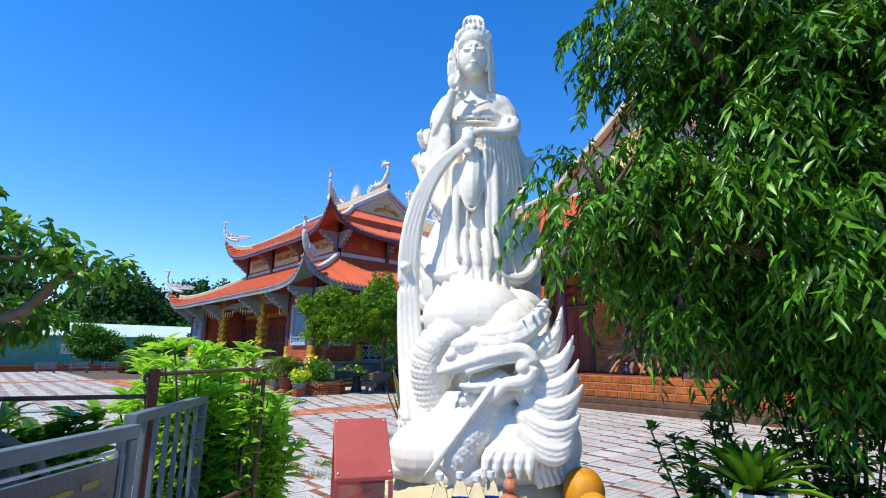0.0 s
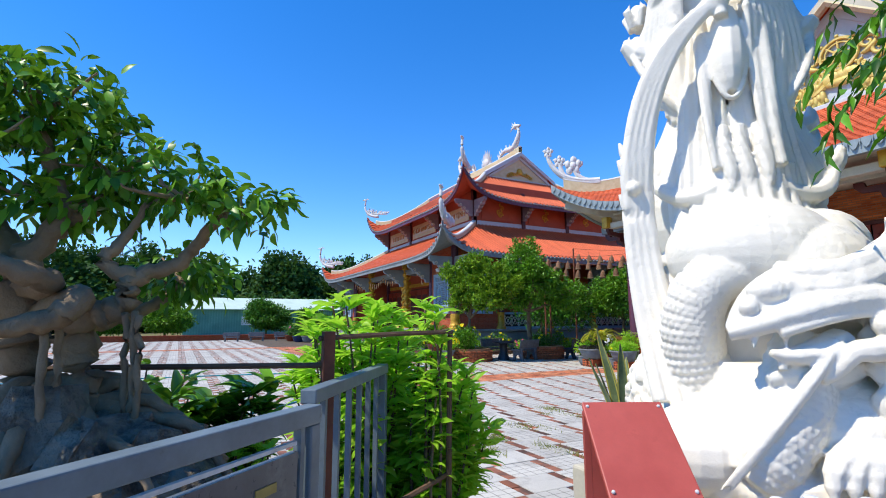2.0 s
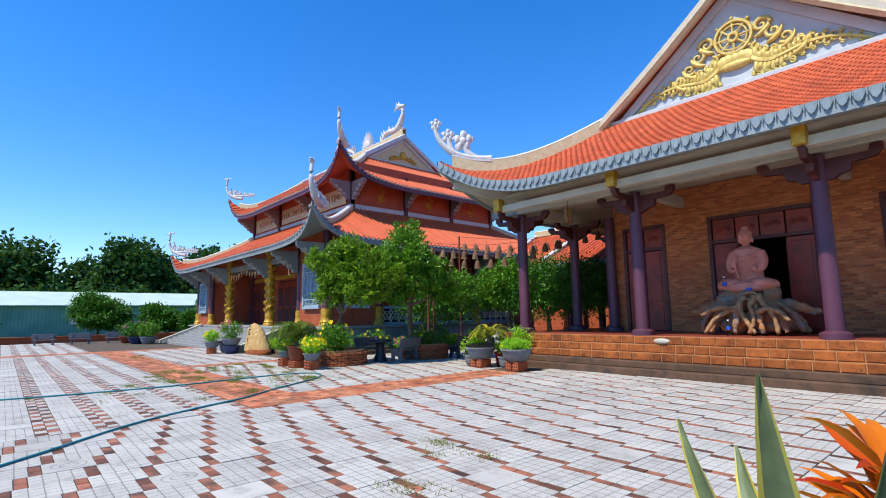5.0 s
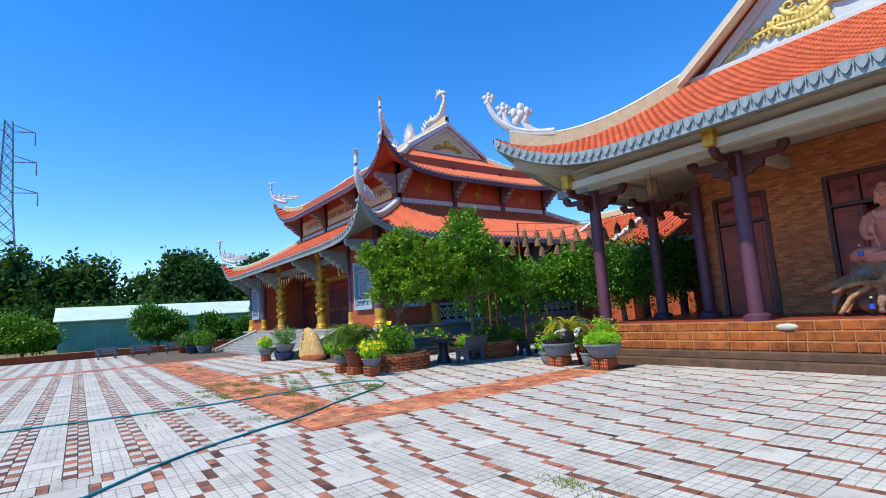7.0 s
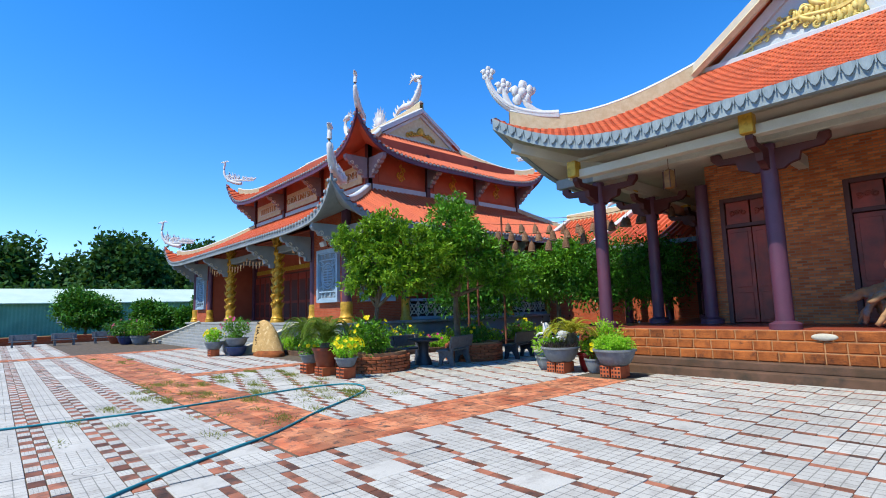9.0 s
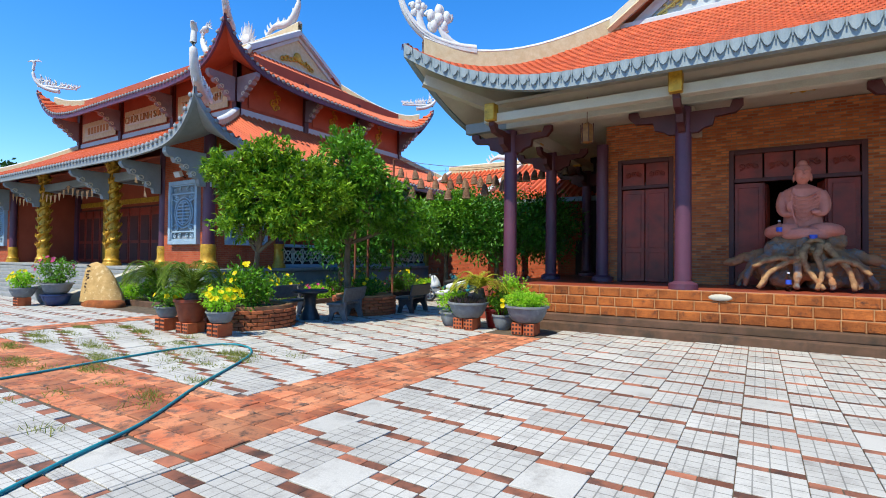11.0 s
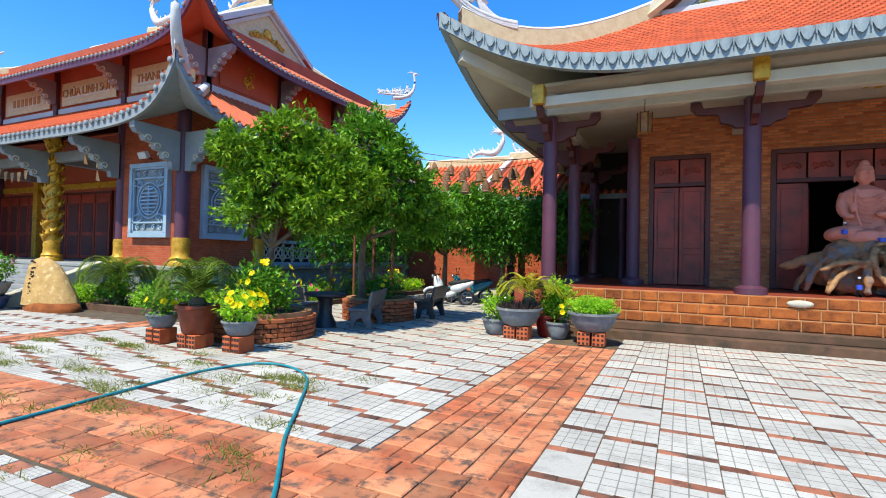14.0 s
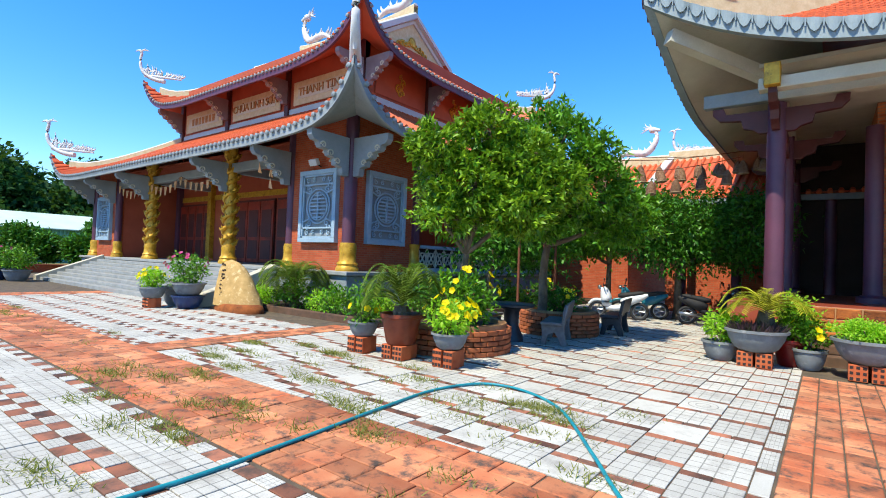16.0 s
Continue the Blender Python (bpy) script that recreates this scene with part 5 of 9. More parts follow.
def near(q, box):
    return box[0] < q[0] and q[1] < box[1] and box[2] < q[2] and q[3] < box[3]


NEAR_T, NEAR_P = (-12.5, -4.5, 5.0, 9.6), (-17.5, -12.4, 5.6, 13.1)
near_t = [q for q in tiles if near(q, NEAR_T) and q[1] - q[0] > 0.45 and q[3] - q[2] > 0.48][:300]
near_s = [q for q in strips if near(q, NEAR_T) and q[1] - q[0] > 0.18 and q[3] - q[2] > 0.1][:300]
near_p = [q for q in pavers if near(q, NEAR_P)][:300]
for name, items, skip, mt, gap, top, c, uv in (("tile_field", tiles, near_t, "white_tile", 0.006, 0.0, 0.004, True), ("strip_field", strips, near_s, "strip", 0.004, -0.003, 0.004, False), ("paver_field", pavers, near_p, "paver", 0.007, 0.002, 0.007, False)):
    sk_ = set(skip)
    ob = part(name, slab_mesh([q for q in items if q not in sk_], gap, top, c, uv), mt, paving, recalc=False)
    ob["kind"] = "stuff"


# ---- hose ----
HOSE = ((-8.6, -0.6), (-9.8, 1.0), (-11.2, 2.5), (-12.45, 3.75), (-13.25, 5.0), (-13.7, 5.85), (-14.5, 6.85), (-14.98, 7.55), (-15.7, 8.53), (-16.35, 8.95), (-16.9, 8.9), (-17.15, 8.2), (-17.08, 7.2), (-16.95, 6.1), (-16.87, 4.9), (-17.1, 3.0), (-17.4, 1.36), (-17.8, -2.0), (-18.3, -8.0))
pts = []
hv = [Vector((x, y, 0.018)) for x, y in HOSE]
for i in range(len(hv) - 1):
    a, b = hv[i], hv[i + 1]
    ta = (b - hv[max(0, i - 1)]) / 6
    tb = (hv[min(len(hv) - 1, i + 2)] - a) / 6
    pts += bez(a, a + ta, b - tb, b, 8)[:-1]
pts.append(hv[-1])
solid("garden_hose", G().tube(pts, 0.017, n=8), plain("teal hose", "1f8f9c", "187a88", 0.4, 6, 30, 0.05), "long teal garden hose lying across the paving", "hose", smooth=True)


# ---- foliage ----
LEAF_A = (np.array([(0, 0, 0), (0.4, -0.5, 0.07), (0.4, 0, 0.0), (0.4, 0.5, 0.07), (1, 0, -0.16)]), ((0, 1, 2), (0, 2, 3), (1, 4, 2), (2, 4, 3)))
LEAF_B = (np.array([(0, 0, 0), (0.22, -0.4, 0.05), (0.22, 0, 0.015), (0.22, 0.4, 0.05), (0.58, -0.46, 0.04), (0.58, 0, -0.01), (0.58, 0.46, 0.04), (0.85, -0.2, -0.07), (0.85, 0, -0.1), (0.85, 0.2, -0.07), (1.0, 0, -0.2)]),
          ((0, 1, 2), (0, 2, 3), (1, 4, 5, 2), (2, 5, 6, 3), (4, 7, 8, 5), (5, 8, 9, 6), (7, 10, 8), (8, 10, 9)))
BLADE = (np.array([(0, -0.5, 0), (0, 0.5, 0), (0.5, -0.4, 0.0), (0.5, 0.4, 0.0), (1, 0, -0.1)]), ((0, 1, 3, 2), (2, 3, 4)))


def unit(a):
    return a / np.maximum(1e-9, np.linalg.norm(a, axis=1, keepdims=True))


def leaves(P, D, L, W, template, r, lift=0.6):
    """A mesh of many leaves: places P, directions D, lengths and widths."""
    T, F = template
    n = len(P)
    D = unit(np.asarray(D, float))
    ref = np.tile((0.0, 0.0, 1.0), (n, 1)) + r.normal(0, lift, (n, 3))
    S = unit(np.cross(D, ref))
    N = np.cross(S, D)
    L, W = np.broadcast_to(L, (n,))[:, None, None], np.broadcast_to(W, (n,))[:, None, None]
    V = P[:, None, :] + D[:, None, :] * (T[None, :, 0:1] * L) + S[:, None, :] * (T[None, :, 1:2] * W) + N[:, None, :] * (T[None, :, 2:3] * L)
    k = len(T)
    lens = np.array([len(f) for f in F])
    loops = np.concatenate([np.array(f) for f in F])
    me = bpy.data.meshes.new("leaves")
    me.vertices.add(n * k)
    me.vertices.foreach_set("co", V.astype(np.float32).ravel())
    idx = (loops[None, :] + (np.arange(n) * k)[:, None]).ravel()
    me.loops.add(len(idx))
    me.loops.foreach_set("vertex_index", idx.astype(np.int32))
    me.polygons.add(n * len(F))
    starts = (np.concatenate(([0], np.cumsum(lens)[:-1]))[None, :] + (np.arange(n) * lens.sum())[:, None]).ravel()
    me.polygons.foreach_set("loop_start", starts.astype(np.int32))
    me.update(calc_edges=True)
    me.validate()
    return me


def clumps(lobes, n_clump, per, size, r, shell=0.55, droop=0.0, spread=0.16):
    """Leaf places and directions, in clumps over ellipsoid lobes (x, y, z, rx, ry, rz)."""
    lobes = np.asarray(lobes, float)
    vol = lobes[:, 3] * lobes[:, 4] + lobes[:, 3] * lobes[:, 5]
    pick = r.choice(len(lobes), n_clump, p=vol / vol.sum())
    d = unit(r.normal(0, 1, (n_clump, 3)))
    rad = shell + (1.06 - shell) * r.random(n_clump) ** 0.6
    rad *= 0.86 + 0.22 * np.sin(d[:, 0] * 5 + pick) * np.sin(d[:, 2] * 6 + 1.7 * pick)
    C = lobes[pick, :3] + d * lobes[pick, 3:] * rad[:, None]
    out = unit(d + np.array((0, 0, 0.25)))
    P = np.repeat(C, per, axis=0)
    O = np.repeat(out, per, axis=0)
    D = unit(O * 0.7 + r.normal(0, 0.75, P.shape) + np.array((0, 0, -droop)))
    P = P + r.normal(0, spread, P.shape) * size
    return C, P, D


LEAF = {
    "dark": leafy("dark glossy leaf", "1f4c12", "4c8a24", 0.42, 0.15),
    "mid": leafy("green leaf", "2a6012", "72a82a", 0.38, 0.16, 0.4),
    "fresh": leafy("fresh green leaf", "86c82a", "c4ea54", 0.38, 0.58, 0.5),
    "weeping": leafy("glossy drooping leaf", "10380a", "5e9a22", 0.34, 0.1),
    "lime": leafy("yellow-green leaf", "2c6410", "94b82e", 0.4, 0.2, 0.4),
    "wood": leafy("distant foliage", "1a3c1c", "356428", 0.75, 0.12),
    "yellow": leafy("yellowing leaf", "b9b32a", "d9c03a", 0.5),
    "grass": leafy("weed", "6a7230", "969250", 0.6),
}
BARK = plain("grey-brown bark", "7d6c58", "5c4c3c", 0.9, 6, 35, 0.9, 0.02)
PALE_BARK = plain("pale smooth bark", "9a8468", "7d6850", 0.85, 5, 30, 0.7, 0.015)


def limb_g(base, tips, r0, r=None, kink=0.15):
    """Tapered limbs from one base to several tips."""
    g = G()
    for tip, r1 in tips:
        b, t = Vector(base), Vector(tip)
        m1 = b.lerp(t, 0.35) + Vector(r.normal(0, kink, 3))
        m2 = b.lerp(t, 0.7) + Vector(r.normal(0, kink, 3))
        p = bez(b, m1, m2, t, 8)
        g.tube(p, [r0 + (r1 - r0) * i / 8 for i in range(9)], n=8)
    return g


def tree(name, label, base, fork, lobes, leaf, n_clump, per, L, W, r0, seed, droop=0.1, template=LEAF_A, bark=None, shell=0.55, spread=1.6):
    r = np.random.default_rng(seed)
    ob = thing(name, label, "tree", base)
    b = Vector(base)
    f = Vector(fork)
    p = bez(b, b.lerp(f, 0.3) + Vector(r.normal(0, 0.06, 3)), b.lerp(f, 0.7) + Vector(r.normal(0, 0.06, 3)), f, 10)
    trunk = part("trunk", G().lathe([(r0 * 1.5, -0.08), (r0 * 1.15, 0.08)], b, 10).tube(p, [r0 * (1.15 - 0.4 * i / 10) for i in range(11)], n=10), bark or BARK, ob, smooth=True)
    C, P, D = clumps(lobes, n_clump, per, L, r, shell, droop, spread)
    for lo in lobes:
        c = Vector(lo[:3])
        tips = [(c + Vector((lo[3] * x, lo[4] * y, lo[5] * z)) * 0.75, r0 * 0.12) for x, y, z in r.uniform(-0.8, 0.8, (4, 3))]
        part("limb", limb_g(f, [(c, r0 * 0.35)], r0 * 0.6, r), bark or BARK, ob, smooth=True)
        part("limb", limb_g(c, tips, r0 * 0.3, r, 0.06), bark or BARK, ob, smooth=True)
    k = len(P)
    me = leaves(P, D, L * r.uniform(0.7, 1.2, k), W * r.uniform(0.75, 1.2, k), template, r)
    part("crown", me, LEAF[leaf], ob)
    return ob


# woods behind the shed
r = np.random.default_rng(11)
lobes = []
for i in range(95):
    y = -48 + 130 * r.random()
    x = -100 - 26 * r.random()
    h = r.uniform(12.0, 16.5)
    w = r.uniform(3.2, 5.0)
    lobes += [(x, y, h * 0.42, w, w, h * 0.42), (x + r.normal(0, 1), y + r.normal(0, 1.2), h * 0.72, w * 0.62, w * 0.7, h * 0.27), (x + r.normal(0, 0.6), y + r.normal(0, 1), h * 0.93, w * 0.26, w * 0.3, h * 0.13)]
for i in range(40):
    x, y, h = -120 + 120 * r.random(), 70 + 30 * r.random(), r.uniform(7, 10)
    lobes += [(x, y, h * 0.5, 4, 4, h * 0.5)]
for i in range(60):
    lobes.append((-97 + r.normal(0, 1.5), -45 + 2.0 * i, 3.0, 2.4, 2.6, 3.0))
LEAF_Q = (np.array([(0, 0, 0), (0.45, -0.5, 0.06), (1, 0, -0.1), (0.45, 0.5, 0.06)]), ((0, 1, 2, 3),))
C, P, D = clumps(lobes, 34000, 9, 1.0, r, 0.7, 0.0, 0.6)
solid("far_woods", leaves(P, D, r.uniform(0.5, 1.15, len(P)), r.uniform(0.4, 0.85, len(P)), LEAF_Q, r), LEAF["wood"], "dense green woods along the horizon", "woods", "stuff")

# the big drooping tree beside the white statue
def weeping_tree(base, fork, lobes, n_sprig, per, seed):
    """A trunk with limbs and hanging sprigs, each a bent twig with leaves to both sides."""
    r = np.random.default_rng(seed)
    ob = thing("weeping_tree", "leafy tree with drooping glossy green leaves beside the white statue", "tree", base)
    b, f = Vector(base), Vector(fork)
    p = bez(b, b.lerp(f, 0.3) + Vector(r.normal(0, 0.06, 3)), b.lerp(f, 0.7) + Vector(r.normal(0, 0.06, 3)), f, 10)
    part("trunk", G().tube(p, [0.13 - 0.005 * i for i in range(11)], n=10), BARK, ob, smooth=True)
    for lo in lobes:
        c = Vector(lo[:3])
        tips = [(c + Vector((lo[3] * x, lo[4] * y, lo[5] * z)) * 0.8, 0.008) for x, y, z in r.uniform(-0.85, 0.85, (7, 3))]
        part("limb", limb_g(f, [(c, 0.03)], 0.06, r), BARK, ob, smooth=True)
        part("limb", limb_g(c, tips, 0.026, r, 0.06), BARK, ob, smooth=True)
    L = np.asarray(lobes, float)
    area = L[:, 3] * L[:, 4] + L[:, 3] * L[:, 5]
    # boughs first, then sprigs round each bough, so that the crown falls into tufts with gaps
    nb = n_sprig // 11
    pick = r.choice(len(L), nb, p=area / area.sum())
    d = unit(r.normal(0, 1, (nb, 3)))
    rad = 0.35 + 0.68 * r.random(nb) ** 0.5
    bough = L[pick, :3] + d * L[pick, 3:] * rad[:, None]
    B = np.repeat(bough, 11, axis=0)
    O = np.repeat(d, 11, axis=0)
    n = len(B)
    start = B + r.normal(0, 0.085, (n, 3))
    out = unit(O * np.array((0.8, 0.8, 0.2)) + r.normal(0, 0.45, (n, 3)))
    span = r.uniform(0.16, 0.34, n)
    P, D = [], []
    for j in range(per):
        t = (j + 0.6) / per
        pos = start + out * (span * t * 0.75)[:, None] + np.array((0, 0, -1.0)) * (span * (0.15 * t + 0.75 * t * t))[:, None]
        tan = unit(out * 0.75 + np.array((0, 0, -1.0)) * (0.15 + 1.5 * t))
        lat = unit(np.cross(tan, np.array((0, 0, 1.0)) + r.normal(0, 0.25, (n, 3))))
        P.append(pos)
        D.append(unit(tan * 0.55 + lat * ((-1) ** j * 0.75) + np.array((0, 0, -0.55)) + r.normal(0, 0.22, (n, 3))))
    P, D = np.concatenate(P), np.concatenate(D)
    k = len(P)
    part("crown", leaves(P, D, 0.104 * r.uniform(0.65, 1.25, k), 0.025 * r.uniform(0.75, 1.25, k), LEAF_A, r, 0.8), LEAF["weeping"], ob)


weeping_tree((0.05, 4.5, -0.09), (-0.1, 4.3, 2.0),
             ((-1.35, 2.95, 2.5, 0.4, 0.4, 0.5), (-0.95, 3.15, 3.75, 0.6, 0.5, 0.4), (-0.5, 3.6, 2.95, 0.75, 0.7, 0.85), (-0.25, 3.9, 2.42, 0.95, 0.9, 0.8), (-0.2, 3.8, 4.0, 1.1, 1.0, 0.9), (0.6, 4.3, 3.15, 1.3, 1.2, 1.4), (-0.9, 3.2, 2.45, 0.55, 0.45, 0.55), (0.75, 3.9, 1.9, 0.7, 0.6, 0.5), (-0.45, 3.95, 1.8, 0.6, 0.6, 0.4), (-1.0, 3.95, 2.0, 0.5, 0.5, 0.4)),
             6400, 15, 21)

# courtyard trees
tree("courtyard_tree", "small yellow-green courtyard tree in a round brick planter", (-18.75, 10.75, 0.4), (-18.65, 10.9, 1.7),
     ((-18.6, 10.8, 3.0, 0.85, 0.85, 0.6), (-18.0, 11.5, 3.35, 0.9, 0.9, 0.65), (-18.9, 10.6, 2.3, 0.6, 0.6, 0.4), (-17.9, 11.3, 2.5, 0.8, 0.8, 0.5), (-18.95, 10.3, 3.55, 0.55, 0.55, 0.4), (-18.2, 10.9, 3.9, 0.6, 0.6, 0.45), (-17.4, 11.9, 3.0, 0.6, 0.6, 0.4), (-19.35, 10.9, 2.8, 0.5, 0.5, 0.3)), "lime", 1150, 13, 0.155, 0.06, 0.075, 22, droop=-0.05, spread=0.34)
tree("courtyard_tree", "taller dark green courtyard tree behind the stone bench", (-18.6, 13.9, 0.4), (-18.4, 13.7, 2.0),
     ((-18.0, 13.2, 4.0, 0.95, 0.95, 0.85), (-17.6, 13.5, 3.1, 1.15, 1.15, 0.75), (-18.9, 13.9, 3.5, 1.1, 1.1, 0.85), (-17.2, 14.8, 2.6, 0.95, 0.95, 0.6), (-18.2, 12.8, 2.5, 0.8, 0.8, 0.5), (-18.4, 13.6, 4.75, 0.6, 0.6, 0.5), (-17.1, 13.0, 3.7, 0.55, 0.55, 0.45)), "mid", 1450, 13, 0.155, 0.06, 0.1, 23, droop=-0.05, spread=0.34)
tree("courtyard_tree", "dark bushy tree at the corner of the side hall", (-17.3, 20.8, -0.09), (-17.2, 20.6, 1.6),
     ((-17.6, 20.0, 2.7, 1.5, 1.4, 1.1), (-16.4, 20.8, 2.9, 1.3, 1.3, 1.2), (-18.3, 21.0, 3.2, 1.4, 1.4, 1.0), (-15.6, 21.6, 2.8, 1.1, 1.1, 1.2), (-15.2, 20.4, 2.9, 0.9, 0.9, 0.9)), "dark", 2400, 9, 0.16, 0.07, 0.12, 24, droop=0.2)
tree("courtyard_tree", "dense dark tree between the temple bed and the side hall", (-19.3, 20.4, -0.09), (-19.3, 20.3, 1.7),
     ((-19.4, 19.8, 2.9, 1.2, 1.2, 0.95), (-18.4, 19.6, 3.25, 1.1, 1.1, 0.8), (-20.4, 20.6, 2.7, 1.1, 1.1, 0.9), (-19.0, 20.4, 3.7, 0.8, 0.8, 0.6)), "mid", 1500, 10, 0.18, 0.075, 0.1, 28, droop=0.1, spread=0.5)
tree("courtyard_tree", "leafy tree at the temple's side bed", (-22.3, 17.5, -0.09), (-22.2, 17.4, 1.3),
     ((-22.0, 17.3, 2.3, 1.2, 1.2, 0.9), (-21.2, 18.6, 2.4, 1.2, 1.2, 0.9)), "dark", 800, 8, 0.2, 0.08, 0.09, 25, droop=0.2)
for i, (x, y, s) in enumerate(((-56, -0.8, 1.0), (-56, 8.4, 1.1), (-57, -14, 1.0), (-56, 13.2, 0.82), (-54, 17.5, 1.0), (-55, -6, 0.9), (-50.5, 15, 0.6))):
    tree("yard_tree", "rounded dark green tree by the boundary wall", (x, y, -0.09), (x, y, 0.9 * s),
         ((x, y, 2.0 * s, 1.9 * s, 2.1 * s, 1.2 * s), (x + 0.3, y + 1.0, 1.7 * s, 1.4 * s, 1.4 * s, 0.9 * s), (x, y - 0.6, 2.9 * s, 1.1 * s, 1.2 * s, 0.7 * s)), "mid" if i in (0, 5) else "dark", 1500, 8, 0.26, 0.13, 0.12, 30 + i, shell=0.6, spread=0.6)


# ---- the white statue ----
SX, SY = Vector((0.6774, 0.7356, 0)), Vector((-0.7356, 0.6774, 0))      # its right and back, seen from the gate
ST = Matrix(((SX.x, SY.x, 0, 0), (SX.y, SY.y, 0, 0), (0, 0, 1, 0), (0, 0, 0, 1)))


def guanyin():
    """A robed standing figure on a dragon, all one carved body."""
    g = G()
    r = random.Random(4)
    # slim body under the robe
    g.lathe([(0.3, 1.95), (0.3, 2.2), (0.27, 2.5), (0.24, 2.8), (0.235, 3.05), (0.25, 3.3), (0.25, 3.48), (0.2, 3.58), (0.12, 3.64), (0.085, 3.68), (0.082, 3.78)], (0.485, 3.74, 0), 28, 1.0, 0.66)
    for s in (-1, 1):
        g.tube(bez((0.485 + s * 0.08, 3.72, 3.62), (0.485 + s * 0.17, 3.73, 3.62), (0.485 + s * 0.25, 3.73, 3.56), (0.485 + s * 0.275, 3.72, 3.4), 8), [0.08, 0.09, 0.1, 0.105, 0.105, 0.1, 0.1, 0.095, 0.09], n=12)
    # long straight folds down the front
    for k in range(15):
        u = -1 + 2 * k / 14
        sway = r.uniform(-0.02, 0.02)
        pts = [(0.48 + u * (0.17 + 0.1 * t) + sway * math.sin(3 * t), 3.57 - 0.06 * (1 - u * u) - 0.05 * t, 3.18 - 1.0 * t) for t in (i / 10 for i in range(11))]
        g.tube(pts, [0.014 + 0.012 * i / 10 for i in range(11)], n=6)
    # an oval apron with a rim, and two bands that hang beside it
    g.tube(bez((0.46, 3.5, 3.12), (0.45, 3.46, 2.95), (0.44, 3.44, 2.8), (0.44, 3.43, 2.66), 8), [0.05, 0.065, 0.075, 0.08, 0.082, 0.08, 0.07, 0.055, 0.03], n=10, flat=1.0)
    g.tube(bez((0.36, 3.46, 3.0), (0.35, 3.4, 2.5), (0.53, 3.4, 2.5), (0.53, 3.46, 3.0), 14), 0.014, n=6)
    for x in (0.33, 0.56, 0.61):
        g.tube(bez((x, 3.5, 3.15), (x + 0.01, 3.45, 2.8), (x - 0.01, 3.43, 2.6), (x + 0.02, 3.42, 2.28), 10), 0.021, n=7, flat=1.5)
    # a bodice band and a jewelled collar
    for z, w in ((3.4, 0.14), (3.36, 0.145)):
        g.tube(bez((0.485 - w, 3.6, z + 0.03), (0.485 - w * 0.5, 3.53, z), (0.485 + w * 0.5, 3.53, z), (0.485 + w, 3.6, z + 0.03), 10), 0.014, n=6)
    for k in range(9):
        g.ball((0.4 + 0.021 * k, 3.57 - 0.012 * (4 - abs(k - 4)) / 2, 3.55 - 0.012 * (4 - abs(k - 4))), 0.014, 8, 5)
    g.ball((0.485, 3.54, 3.44), 0.028, 10, 6, (1.4, 0.6, 1))
    # hem: broad drapes that swing out to both sides and curl up at their ends
    for s, ex, ez in ((-1, 0.08, 2.38), (1, 0.94, 2.36)):
        for k in range(9):
            q = k / 8
            top = (0.485 + s * (0.2 - 0.12 * q), 3.66 - 0.1 * q, 2.9 - 0.05 * q)
            end = (ex + (0.485 + s * 0.05 - ex) * q ** 1.2, 3.7 - 0.24 * q, ez - 0.19 * math.sin(math.pi * (0.12 + 0.6 * q)) + 0.02 * (k % 2))
            mid = (0.485 + s * (0.24 - 0.1 * q), 3.66 - 0.16 * q, 2.55)
            g.tube(bez(top, mid, (end[0] * 0.7 + mid[0] * 0.3, end[1], end[2] + 0.08), end, 9), [0.03, 0.034, 0.038, 0.042, 0.046, 0.05, 0.052, 0.052, 0.048, 0.034], n=8)
        lip = bez((ex, 3.7, ez), (ex + s * -0.06, 3.56, ez - 0.25), (0.485 + s * 0.2, 3.46, ez - 0.26), (0.485 + s * 0.06, 3.44, ez - 0.12), 14)
        g.tube(lip, [0.032 + 0.012 * math.sin(math.pi * i / 14) for i in range(15)], n=8)
        g.tube(bez((ex - s * 0.05, 3.7, ez - 0.04), (ex + s * 0.01, 3.69, ez - 0.02), (ex + s * 0.035, 3.68, ez + 0.02), (ex + s * 0.03, 3.67, ez + 0.07), 6), [0.07, 0.066, 0.06, 0.05, 0.04, 0.03, 0.012], n=8)
    for x in (0.4, 0.47, 0.55):
        g.tube(bez((x, 3.46, 2.5), (x - 0.03, 3.42, 2.35), (x + 0.03, 3.4, 2.25), (x, 3.4, 2.17), 8), [0.03, 0.032, 0.034, 0.036, 0.036, 0.034, 0.03, 0.024, 0.014], n=7)
    # lower skirt that narrows into the wave
    for k in range(11):
        u = -1 + 2 * k / 10
        g.tube([(0.49 + u * 0.3, 3.6 - 0.16 * (1 - u * u), 2.3), (0.49 + u * 0.27, 3.57 - 0.17 * (1 - u * u), 2.12), (0.49 + u * 0.3, 3.52 - 0.18 * (1 - u * u), 1.95)], [0.036, 0.04, 0.045], n=7)
    # head: a long oval face, lowered lids, brows that run into the nose, small mouth, long ears
    g.ball((0.47, 3.64, 3.95), 0.112, 24, 18, (0.98, 1.05, 1.48))
    g.ball((0.47, 3.6, 3.845), 0.07, 14, 10, (1.0, 0.9, 0.9))
    g.tube([(0.468, 3.527, 4.02), (0.468, 3.515, 3.96), (0.468, 3.508, 3.925)], [0.009, 0.013, 0.018], n=7)
    g.ball((0.468, 3.53, 3.868), 0.024, 10, 6, (1.2, 0.5, 0.35))
    g.ball((0.468, 3.534, 3.85), 0.021, 10, 6, (1.0, 0.5, 0.4))
